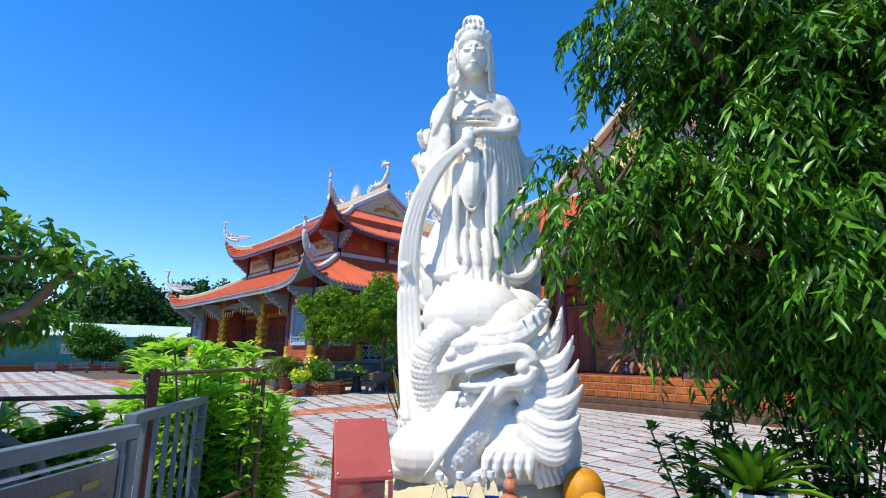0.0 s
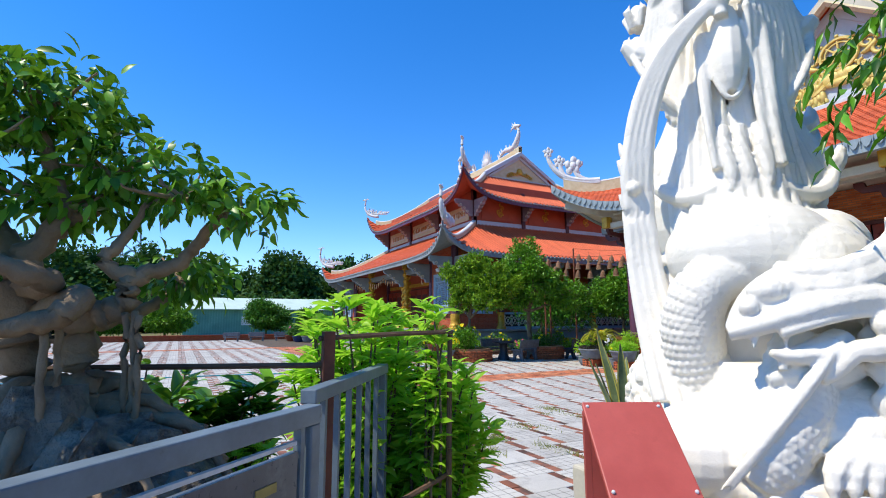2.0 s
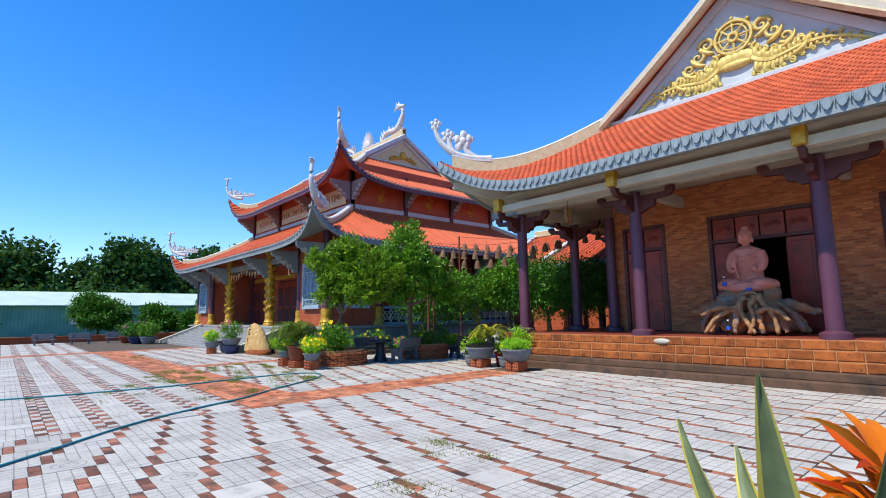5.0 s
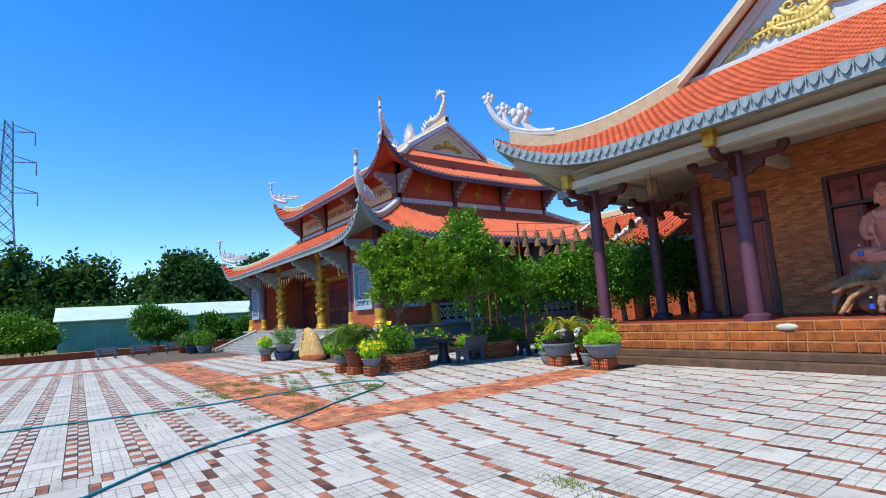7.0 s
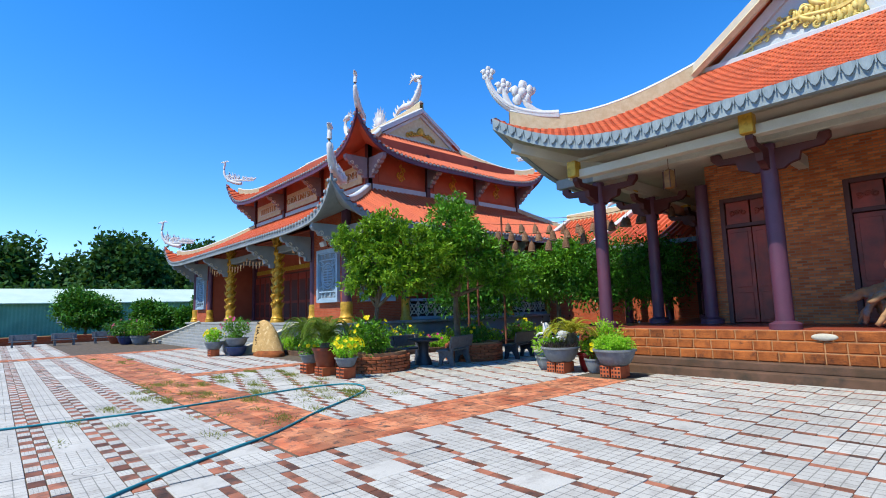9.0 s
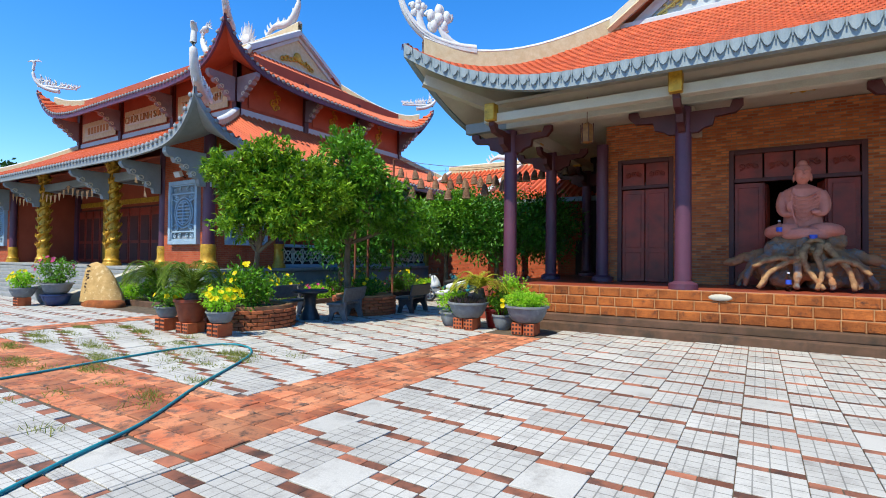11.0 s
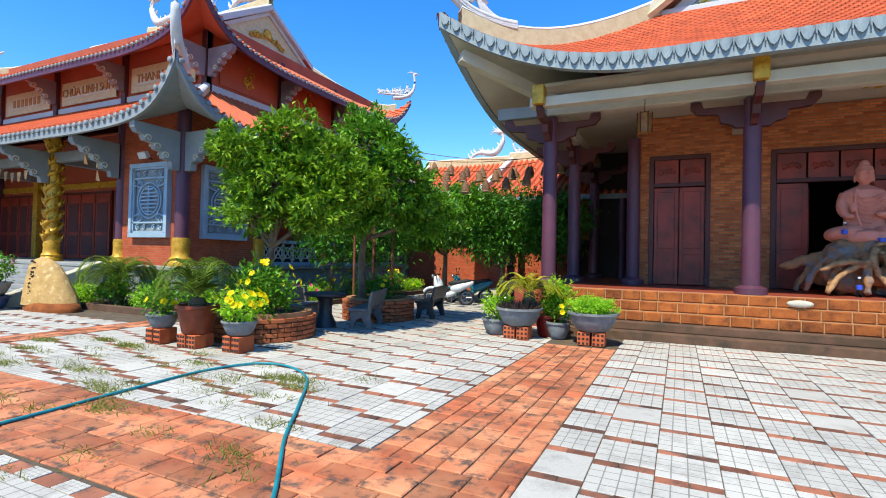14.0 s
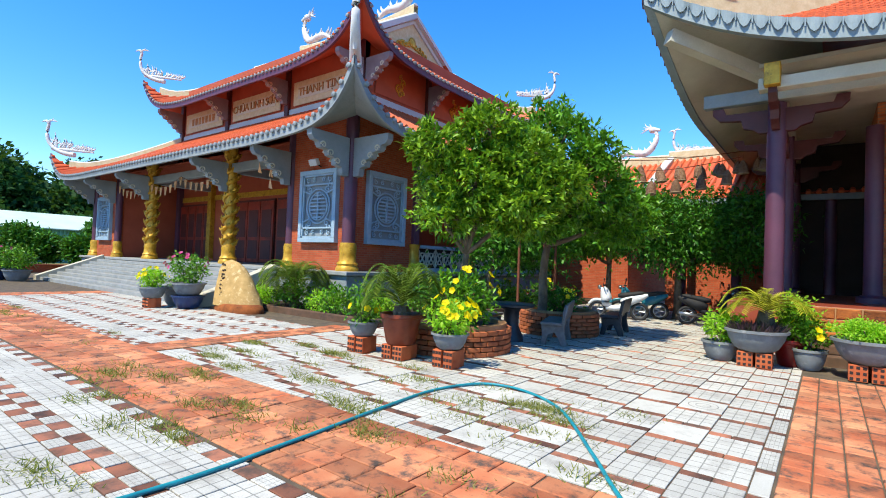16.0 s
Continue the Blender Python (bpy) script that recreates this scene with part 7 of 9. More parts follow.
co = at_statue(1.03, 2.98, 0.76)
coconut(co + Vector((0, 0, 0.13)), 0.125)
coconut(at_statue(1.0, 2.68, 0.86), 0.1)
stool = thing("stool", "plain concrete stool that holds the coconuts", "stool", co - Vector((0, 0, 0.76)))
part("seat", G().box(-0.16, 0.14, -0.42, 0.16, 0.7, 0.757, Matrix.Translation((co.x, co.y, 0)) @ Matrix.Rotation(turn_st, 4, "Z")), "pale_paint", stool, bevel=0.01)
for dx, dy in ((-0.11, -0.36), (0.09, -0.36), (-0.11, 0.1), (0.09, 0.1)):
    part("leg", G().box(dx - 0.03, dx + 0.03, dy - 0.03, dy + 0.03, -0.09, 0.698, Matrix.Translation((co.x, co.y, 0)) @ Matrix.Rotation(turn_st, 4, "Z")), "pale_paint", stool)

# red donation box with a sloping lid
RB = Matrix.Translation((-2.02, 1.66, 0)) @ Matrix.Rotation(math.atan2(0.23, 0.12), 4, "Z")
red_metal = plain("red painted metal", "b5554c", "a84a42", 0.5, 5, 40, 0.1, stain="8a3a34", stain_at=(0.6, 0.8), stain_scale=6)
glass = Nodes("clear glass")
glass.bsdf.inputs["Transmission Weight"].default_value = 1.0
glass.done((0.9, 0.95, 0.95, 1), 0.02)
box = thing("donation_box", "red metal donation box with a sloping lid and glass sides", "box", (-2.02, 1.66, 0))
w, d = 0.135, 0.13
lid = [(-w, -d, 1.05), (w, -d, 1.05), (w, d, 1.28), (-w, d, 1.28)]
part("lid", G().add([RB @ Vector(p) for p in lid] + [RB @ (Vector(p) + Vector((0, 0, 0.02))) for p in lid], [(3, 2, 1, 0), (4, 5, 6, 7), (0, 1, 5, 4), (1, 2, 6, 5), (2, 3, 7, 6), (3, 0, 4, 7)]), red_metal, box, bevel=0.004)
for sx in (-1, 1):
    for sy in (-1, 1):
        part("corner_post", G().box(*sorted((sx * w, sx * (w - 0.02))), *sorted((sy * d, sy * (d - 0.02))), -0.09, 1.045 if sy < 0 else 1.27, RB), red_metal, box)
        part("screw", G().ball(RB @ Vector((sx * (w - 0.015), sy * (d - 0.015), 1.165 + sy * 0.1 + 0.022)), 0.006, 8, 5), "white_orn", box)
part("tray", G().box(-w + 0.021, w - 0.021, -d + 0.021, d - 0.021, 0.8, 0.82, RB), red_metal, box)
for a in ((-w + 0.021, w - 0.021, -d + 0.002, -d + 0.006), (-w + 0.021, w - 0.021, d - 0.006, d - 0.002)):
    part("glass_pane", G().box(*a, 0.83, 1.04, RB), glass.m, box)
part("back_panel", G().box(-w + 0.021, w - 0.021, d - 0.02, d - 0.008, 0.4, 1.25, RB), red_metal, box)

# ---- name board in a grey metal frame, and the railing beside it ----
grey_metal = plain("blue-grey painted steel", "6d7b83", "5d6a72", 0.45, 6, 40, 0.12, stain="4d4a45", stain_at=(0.64, 0.78), stain_scale=9)
rust = plain("rusty steel", "7a4630", "5c3322", 0.8, 8, 50, 0.5)
A, B = Vector((-1.45, -0.52, 0)), Vector((-2.6, 0.79, 0))
ab = (B - A).normalized()
SBM = Matrix.Translation(A) @ Matrix.Rotation(math.atan2(ab.y, ab.x), 4, "Z")
LB = (B - A).length
board = thing("name_board", "dark stone name board with worn gold script, steel framed", "sign", A)
part("top_rail", G().box(0, LB, -0.03, 0.03, 1.24, 1.3, SBM), grey_metal, board, bevel=0.005)
part("bottom_rail", G().box(0, LB, -0.025, 0.025, 0.3, 0.35, SBM), grey_metal, board, bevel=0.005)
for x in (0.0, LB - 0.05):
    part("post", G().box(x, x + 0.05, -0.026, 0.026, -0.09, 1.238, SBM), grey_metal, board, bevel=0.005)
for x in (0.075, LB - 0.09):
    part("inner_bar", G().box(x, x + 0.02, -0.015, 0.015, 0.35, 1.238, SBM), grey_metal, board)
part("inner_bar", G().box(0.1, LB - 0.1, -0.008, 0.008, 1.19, 1.202, SBM), "white_orn", board)
slate = plain("dark grey slab", "4a4f55", "5d6268", 0.3, 3, 40, 0.1, stain="7d7f80", stain_at=(0.55, 0.8), stain_scale=5)
slab = part("slab", G().box(0.1, LB - 0.1, -0.012, 0.012, 0.36, 1.17, SBM), slate, board)
gold_worn = plain("worn gold leaf paint", "9a8a4c", "7d7040", 0.55, 12, 50, 0.1)
g = G()
rr = random.Random(8)
for row in range(7):
    x = 0.18
    while x < LB - 0.25:
        ln = rr.uniform(0.05, 0.16)
        z = 1.08 - 0.1 * row
        g.box(x, min(LB - 0.2, x + ln), -0.0165, -0.0125, z, z + rr.uniform(0.014, 0.034), SBM)
        x += ln + rr.uniform(0.02, 0.05)
part("script_bars", g, gold_worn, slab)["kind"] = "stuff"
g = G()
for q in range(7):
    c = SBM @ Vector((LB - 0.42 + 0.03 * q, -0.014, 1.0 - 0.06 * q))
    scroll(g, c, SBM.to_3x3() @ Vector((1, 0, 0)), 0.06, r=0.16, start=q * 0.2)
part("flourish", g, gold_worn, slab)

A2, B2 = Vector((-2.66, 0.78, 0)), Vector((-3.56, 1.4, 0))
ab2 = (B2 - A2).normalized()
GM = Matrix.Translation(A2) @ Matrix.Rotation(math.atan2(ab2.y, ab2.x), 4, "Z")
LG = (B2 - A2).length
gate = thing("railing", "grey steel railing with upright bars beside the name board", "railing", A2)
part("top_rail", G().box(0, LG, -0.03, 0.03, 1.29, 1.34, GM), grey_metal, gate, bevel=0.005)
part("bottom_rail", G().box(0.04, LG - 0.04, -0.02, 0.02, 0.25, 0.29, GM), grey_metal, gate, bevel=0.005)
for x in (0.0, LG - 0.05):
    part("post", G().box(x, x + 0.05, -0.025, 0.025, -0.09, 1.288, GM), grey_metal, gate, bevel=0.005)
for q in range(6):
    x = (q + 1) * LG / 7
    part("bar", G().box(x - 0.011, x + 0.011, -0.011, 0.011, 0.292, 1.288, GM), grey_metal, gate)

wood_rail = plain("weathered wooden rail", "6a5240", "4c3a2c", 0.85, 6, 30, 0.6, 0.01)
fence = thing("wooden_fence", "weathered wooden rail on rusty posts among the plants", "fence", (-3.13, 0.97, 0))
E_ = Vector((-3.37, 1.71, 0))
part("rail", G().tube([(-3.13, 0.93, 1.5), (-3.25, 1.35, 1.512), (-3.375, 1.74, 1.515)], 0.0135, n=6), wood_rail, fence)
part("rail", G().tube([(-3.14, 0.97, 1.38), (-3.5, 0.1, 1.38), (-4.0, -1.1, 1.37)], 0.014, n=6), wood_rail, fence)
part("post", G().box(-3.155, -3.105, 0.945, 0.995, -0.09, 1.53), rust, fence)
part("post", G().tube([(-3.4, 1.73, -0.09), (-3.385, 1.72, 0.8), (-3.39, 1.735, 1.5)], [0.02, 0.017, 0.014], n=9), wood_rail, fence)
part("brace", G().tube([(-3.15, 0.99, 0.62), (-3.4, 1.73, 0.75)], 0.014, n=6), wood_rail, fence)

# ---- the leafy shrubs inside the rail ----
def shrub(name, label, base, stems, leaf, L, W, seed, per=7, template=LEAF_B, bark=None, cat="shrub"):
    """Upright stems; leaves in whorls along and at the ends of the stems."""
    r = np.random.default_rng(seed)
    ob = thing(name, label, cat, base)
    P, D = [], []
    for tip in stems:
        b, t = Vector(base), Vector(tip)
        p = bez(b, b.lerp(t, 0.3) + Vector(r.normal(0, 0.04, 3)), b.lerp(t, 0.7) + Vector(r.normal(0, 0.05, 3)), t, 12)
        part("stem", G().tube(p, [0.013 * (1 - 0.6 * i / 12) for i in range(13)], n=6), bark or BARK, ob, smooth=True)
        for i in range(4, 13):
            q = np.array(p[i])
            n = per + 3 if i > 9 else per
            for _ in range(n):
                a = r.uniform(0, 2 * math.pi)
                up = r.uniform(-0.25, 0.5) if i < 11 else r.uniform(0.1, 1.0)
                P.append(q + r.normal(0, 0.012, 3))
                D.append((math.cos(a), math.sin(a), up))
    P, D = np.array(P), np.array(D)
    k = len(P)
    part("foliage", leaves(P, D, L * r.uniform(0.65, 1.15, k), W * r.uniform(0.7, 1.15, k), template, r, 0.35), LEAF[leaf], ob)
    return ob


r = np.random.default_rng(40)
st = [(-3.86 + dx, 1.44 + dy, 1.12 + 0.56 * h) for dx, dy, h in zip(r.uniform(-0.45, 0.42, 40), r.uniform(-0.45, 0.42, 40), r.uniform(0.0, 1.0, 40))]
shrub("shrub", "tall shrub with large fresh green leaves behind the rail", (-3.84, 1.44, -0.09), st, "fresh", 0.145, 0.045, 41, 10)
st = [(-3.64 + dx, 1.87 + dy, 0.92 + 0.36 * h) for dx, dy, h in zip(r.uniform(-0.36, 0.2, 34), r.uniform(-0.32, 0.2, 34), r.uniform(-0.6, 1.0, 34))]
shrub("shrub", "low spreading shrub with bright green leaves by the wooden post", (-3.7, 1.72, -0.09), st, "fresh", 0.145, 0.046, 42, 9)
st = [(-3.46, 1.7, 1.62), (-3.4, 1.64, 1.58), (-3.48, 1.62, 1.66), (-3.42, 1.7, 1.45)]
shrub("shrub", "climbing plant with fresh green leaves round the wooden post", (-3.47, 1.66, -0.09), st, "fresh", 0.13, 0.042, 43, 6)
st = [(-4.1 + dx, -0.1 + dy, 1.0 + 0.3 * h) for dx, dy, h in zip(r.uniform(-0.5, 0.5, 12), r.uniform(-0.5, 0.6, 12), r.uniform(0, 1, 12))]
shrub("shrub", "low dark green shrub behind the rock mound", (-4.1, 0.1, -0.09), st, "mid", 0.12, 0.055, 44, 5)
for i, (x, y, h) in enumerate(((-1.05, 3.75, 1.05), (-0.6, 4.25, 1.35), (0.0, 4.6, 1.5), (-0.1, 3.75, 1.15), (0.5, 4.2, 1.5), (0.95, 4.6, 1.7), (0.45, 3.55, 1.2), (1.2, 4.0, 1.6), (1.0, 3.4, 1.3))):
    h += 0.2
    st = [(x + dx, y + dy, h - 0.25 + 0.3 * q) for dx, dy, q in zip(r.uniform(-0.35, 0.35, 20), r.uniform(-0.35, 0.35, 20), r.uniform(-1, 1, 20))]
    shrub("shrub", "dark small-leaved shrub in the shade of the tree", (x, y, -0.09), st, "dark", 0.09, 0.036, 50 + i, 9)

# ---- bonsai on a rock mound ----
rock_mat = plain("rough grey rock", "96907f", "6a645a", 0.95, 5, 25, 1.0, 0.05, rand=0.2, stain="3f3a33", stain_at=(0.5, 0.66), stain_scale=5)
mound = thing("rock_mound", "mound of rough grey rocks overgrown by roots", "rock", (-3.5, 0.0, -0.09))
part("core", G().lathe([(0.8, -0.09), (0.86, 0.4), (0.7, 0.85), (0.3, 1.15), (0.02, 1.2)], (-3.5, -0.05, 0), 18), rock_mat, mound)
rr = random.Random(12)
for k in range(88):
    a, q = rr.uniform(0, 6.28), rr.random() ** 0.7
    rad = 0.82 * q
    size = rr.uniform(0.1, 0.2)
    g = G().ball((-3.5 + rad * math.cos(a), -0.05 + 1.05 * rad * math.sin(a), 1.22 - 0.72 * q * q - 0.05 * rr.random()), size, 8, 6, (1, rr.uniform(0.6, 1), rr.uniform(0.55, 0.95)), Euler((rr.uniform(-0.6, 0.6), rr.uniform(-0.6, 0.6), rr.uniform(0, 6.28))))
    g.v = [(x + rr.uniform(-0.2, 0.2) * size, y + rr.uniform(-0.2, 0.2) * size, z + rr.uniform(-0.2, 0.2) * size) for x, y, z in g.v]
    part("rock", g, rock_mat, mound)

bons = thing("bonsai", "old bonsai with gnarled pale limbs and drooping leaf pads", "bonsai", (-3.45, -0.05, 1.15))
r = np.random.default_rng(60)


def gnarl(name, pts, r0, r1, bark=PALE_BARK, n=8, parent=None):
    """A knotty limb that bends through a few joints."""
    pts = [Vector(p) for p in pts]
    ends = [pts[0] * 2 - pts[1]] + pts + [pts[-1] * 2 - pts[-2]]
    path = []
    for i in range(1, len(ends) - 2):
        p0, p1, p2, p3 = ends[i - 1:i + 3]
        for j in range(6):
            t = j / 6
            path.append(0.5 * (2 * p1 + (p2 - p0) * t + (2 * p0 - 5 * p1 + 4 * p2 - p3) * t * t + (3 * p1 - p0 - 3 * p2 + p3) * t ** 3) + Vector(r.normal(0, 0.1 * r1 + 0.003, 3)))
    path.append(pts[-1])
    m = len(path) - 1
    part(name, G().tube(path, [(r0 + (r1 - r0) * i / m) * (1 + float(r.normal(0, 0.09))) for i in range(m + 1)], n=n), bark, parent or bons, smooth=True)


gnarl("trunk", ((-3.5, -0.16, 1.1), (-3.48, -0.16, 1.3), (-3.46, -0.2, 1.55), (-3.42, -0.22, 1.85)), 0.11, 0.07, n=12)
gnarl("trunk", ((-3.42, 0.0, 1.1), (-3.4, 0.02, 1.35), (-3.4, -0.02, 1.55), (-3.36, 0.06, 1.61), (-3.34, 0.14, 1.63)), 0.085, 0.05, n=10)
gnarl("limb", ((-3.35, 0.1, 1.62), (-3.34, 0.16, 1.66), (-3.34, 0.16, 1.73), (-3.35, 0.22, 1.78), (-3.35, 0.36, 1.84), (-3.33, 0.43, 1.95), (-3.2, 0.52, 2.06)), 0.05, 0.022)
gnarl("limb", ((-3.35, 0.19, 1.76), (-3.33, 0.07, 1.82), (-3.34, 0.13, 1.91), (-3.36, 0.22, 2.1)), 0.034, 0.018)
gnarl("limb", ((-3.42, -0.14, 1.6), (-3.2, 0.02, 1.67), (-3.13, 0.0, 1.62), (-3.11, -0.07, 1.57), (-3.08, -0.3, 1.56), (-3.15, -0.5, 1.7)), 0.055, 0.026)
gnarl("limb", ((-3.44, -0.2, 1.72), (-3.25, -0.08, 1.72), (-3.12, -0.15, 1.76), (-3.15, -0.4, 1.85), (-3.25, -0.5, 2.1)), 0.055, 0.024)
gnarl("limb", ((-3.42, -0.22, 1.82), (-3.38, -0.1, 1.98), (-3.42, -0.12, 2.15), (-3.35, -0.2, 2.4)), 0.055, 0.02)
gnarl("limb", ((-3.44, -0.22, 1.8), (-3.55, -0.35, 2.0), (-3.52, -0.48, 2.2), (-3.56, -0.5, 2.4)), 0.055, 0.02)
gnarl("limb", ((-3.4, 0.0, 1.55), (-3.58, 0.14, 1.6), (-3.68, 0.3, 1.68), (-3.7, 0.35, 1.76)), 0.04, 0.018)
gnarl("limb", ((-3.4, -0.12, 1.98), (-3.45, 0.0, 2.05), (-3.5, 0.05, 2.15), (-3.5, 0.1, 2.25)), 0.035, 0.016)
for x, y, z0, z1 in ((-3.2, -0.03, 1.6, 1.1), (-3.13, -0.06, 1.55, 0.95), (-3.3, 0.17, 1.62, 1.2), (-3.28, 0.2, 1.62, 1.15), (-3.25, 0.22, 1.6, 1.1)):
    gnarl("aerial_root", ((x, y, z0), (x + 0.01, y + 0.01, (z0 + z1) / 2), (x - 0.01, y + 0.02, z1)), 0.014, 0.016, n=6)
PADS = ((-3.12, 0.58, 2.06, 0.17, 0.2, 0.12), (-3.25, 0.32, 2.16, 0.26, 0.24, 0.14), (-3.35, -0.2, 2.5, 0.32, 0.32, 0.2), (-3.5, 0.05, 2.28, 0.3, 0.25, 0.16), (-3.3, -0.48, 2.2, 0.32, 0.35, 0.2), (-3.55, -0.5, 2.45, 0.3, 0.3, 0.2), (-3.2, -0.55, 1.86, 0.28, 0.3, 0.16), (-3.72, 0.38, 1.82, 0.25, 0.25, 0.13), (-3.45, -0.1, 2.1, 0.25, 0.3, 0.12))
for p in PADS:
    c = Vector(p[:3])
    tips = [(c + Vector((p[3] * x, p[4] * y, p[5] * z)), 0.004) for x, y, z in r.uniform(-0.85, 0.85, (8, 3))]
    part("twig", limb_g(c - Vector((0, 0, 0.06)), tips, 0.012, r, 0.03), PALE_BARK, bons, smooth=True)["kind"] = "stuff"
C, P, D = clumps(PADS, 470, 8, 0.1, r, 0.3, 0.9, 0.3)
part("foliage", leaves(P, D, 0.082 * r.uniform(0.7, 1.2, len(P)), 0.034 * r.uniform(0.8, 1.2, len(P)), LEAF_B, r), LEAF["mid"], bons)
for k in range(20):
    a = 2 * math.pi * k / 20 + float(r.normal(0, 0.1))
    q = float(r.uniform(0.5, 0.86))
    x, y = math.cos(a), math.sin(a)
    gnarl("root", [(-3.47 + x * q * t, -0.06 + y * q * t, 1.3 - 0.72 * (q * t) ** 2 + 0.06 * math.sin(7 * t + k)) for t in (0.12, 0.4, 0.7, 1.0)], 0.034 if k % 3 else 0.05, 0.012, n=7)

st = [(-3.74 + dx, 0.6 + dy, 0.98 + 0.36 * h) for dx, dy, h in zip(r.uniform(-0.3, 0.12, 13), r.uniform(-0.3, 0.25, 13), r.uniform(0, 1, 13))]
shrub("shrub", "shrub with broad drooping leaves beside the rock mound", (-3.76, 0.58, -0.09), st, "mid", 0.19, 0.075, 61, 5)
st = [(-3.66 + dx, 0.6 + dy, 0.75 + 0.33 * h) for dx, dy, h in zip(r.uniform(-0.22, 0.2, 22), r.uniform(-0.25, 0.25, 22), r.uniform(0, 1, 22))]
shrub("shrub", "low bright small-leaved shrub under the broad-leaved one", (-3.66, 0.62, -0.09), st, "fresh", 0.07, 0.04, 62, 9)


# ---- annex roofs behind ----
def annex(name, label, x0, x1, yw, depth, ze, zr):
    ob = thing(name, label, "building", ((x0 + x1) / 2, yw + depth / 2, 0))
    part("wall", G().box(x0, x1, yw, yw + 0.3, -0.09, ze), "temple_brick", ob)
    for x in (x0, x1 - 0.3):
        part("side_wall", G().box(x, x + 0.3, yw + 0.302, yw + depth - 0.302, -0.09, ze), "temple_brick", ob)
    part("back_wall", G().box(x0, x1, yw + depth - 0.3, yw + depth, -0.09, ze), "temple_brick", ob)
    ym = yw + depth / 2
    for s, ya in ((1, yw - 1.3), (-1, yw + depth + 1.3)):
        sl = part("roof_slope", G().grid([[(x0 - 0.8 + (x1 - x0 + 1.6) * i / 10, ya + (ym - ya) * j / 6, ze - 0.1 + (zr - ze + 0.1) * (j / 6) * (0.85 + 0.15 * j / 6)) for j in range(7)] for i in range(11)]), "roof_tile", ob, smooth=True)
        if s == 1:
            for k in range(int((x1 - x0 + 1.6) / 0.27)):
                x = x0 - 0.7 + 0.27 * k
                part("roof_rib", G().tube([(x, ya + (ym - ya) * j / 6, ze - 0.08 + (zr - ze + 0.1) * (j / 6) * (0.85 + 0.15 * j / 6)) for j in range(7)], 0.075, n=6), "roof_tile", sl, smooth=40, recalc=False)
            part("fascia", G().box(x0 - 0.8, x1 + 0.8, ya + 0.0, ya + 0.1, ze - 0.3, ze - 0.12), "grey_paint", ob)
    ridge_band([Vector((x0 - 0.8 + (x1 - x0 + 1.6) * i / 8, ym, zr)) for i in range(9)], 0.3, 0.35, ob, "ridge", "main_ridge")
    for x in (x0 - 0.7, x1 + 0.7):
        for s in (-1, 1):
            ridge_band([Vector((x, ym + s * (depth / 2 + 1.2) * t, zr - (zr - ze) * t)) for t in (i / 6 for i in range(7))], 0.26, 0.14, ob, "ridge", "rake_ridge")
    return ob


an1 = annex("annex", "low brick annex with an orange tiled roof", -18.4, -12.9, 24.0, 7.0, 4.2, 6.5)
phoenix(an1, (-18.9, 27.5, 6.8), Vector((-1, 0, 0)), 1.1)
an2 = annex("annex", "low annex beside the temple with a dragon on its ridge", -24.3, -20.6, 26.5, 7.0, 4.4, 6.9)
ridge_dragon(an2, (-20.6, 30.0, 7.2), Vector((1, 0, 0)), 1.1)
# no opening is cut: a flat dark slab paints the shaded entrance
part("doorway", G().box(-15.2, -14.0, 23.95, 23.996, -0.05, 2.4), "dark", an1)
for x in (-17.6, -15.9, -13.4):
    part("column", G().lathe([(0.2, 0), (0.16, 0.1), (0.15, 4.2)], (x, 22.9, -0.05), 14), "mauve", an1, smooth=40)

# ---- hanging bell-shaped planters on wires ----
husk = plain("dry coir and bark", "6d4a34", "8d7058", 0.95, 12, 40, 0.9, 0.02, rand=0.3)
pl = thing("hanging_planter", "dry bell-shaped coir planter hanging from a wire", "planter", (0, 0, 0), "hanging planters")
part("bell", G().lathe([(0.17, -0.2), (0.2, -0.16), (0.18, 0.02), (0.13, 0.2), (0.05, 0.33), (0.015, 0.36)], (0, 0, 0), 12), husk, pl, smooth=40)
part("rim", G().lathe([(0.2, -0.22), (0.22, -0.2), (0.2, -0.17)], (0, 0, 0), 12), PALE_BARK, pl)
part("hanger", G().tube([(0, 0, 0.36), (0, 0, 0.62)], 0.008, n=4), rust, pl)
rp = random.Random(2)
first = True
wires = thing("planter_wires", "thin wires strung beside the side hall", "wire", (-18, 18, 4.5))
for (x0, y0, z0), (x1, y1, z1), n in (((-20.6, 16.4, 4.3), (-14.6, 19.2, 4.35), 13), ((-20.2, 18.0, 4.65), (-14.4, 21.0, 4.75), 12), ((-19.5, 15.8, 3.85), (-15.2, 17.6, 3.8), 8)):
    a, b = Vector((x0, y0, z0)), Vector((x1, y1, z1))
    part("wire", G().tube([a.lerp(b, i / 12) + Vector((0, 0, 0.6 - 0.35 * math.sin(math.pi * i / 12))) for i in range(13)], 0.01, n=4), rust, wires)
    for i in range(n):
        t = (i + 0.5) / n
        p = a.lerp(b, t) + Vector((0, 0, -0.35 * math.sin(math.pi * t)))
        m = Matrix.Translation(p + Vector((0, 0, 0.12))) @ Matrix.Rotation(rp.uniform(0, 6), 4, "Z") @ Matrix.Rotation(rp.uniform(-0.12, 0.12), 4, "X") @ Matrix.Scale(0.8, 4)
        if first:
            pl.matrix_basis = m
            first = False
        else:
            copy_thing(pl, m)
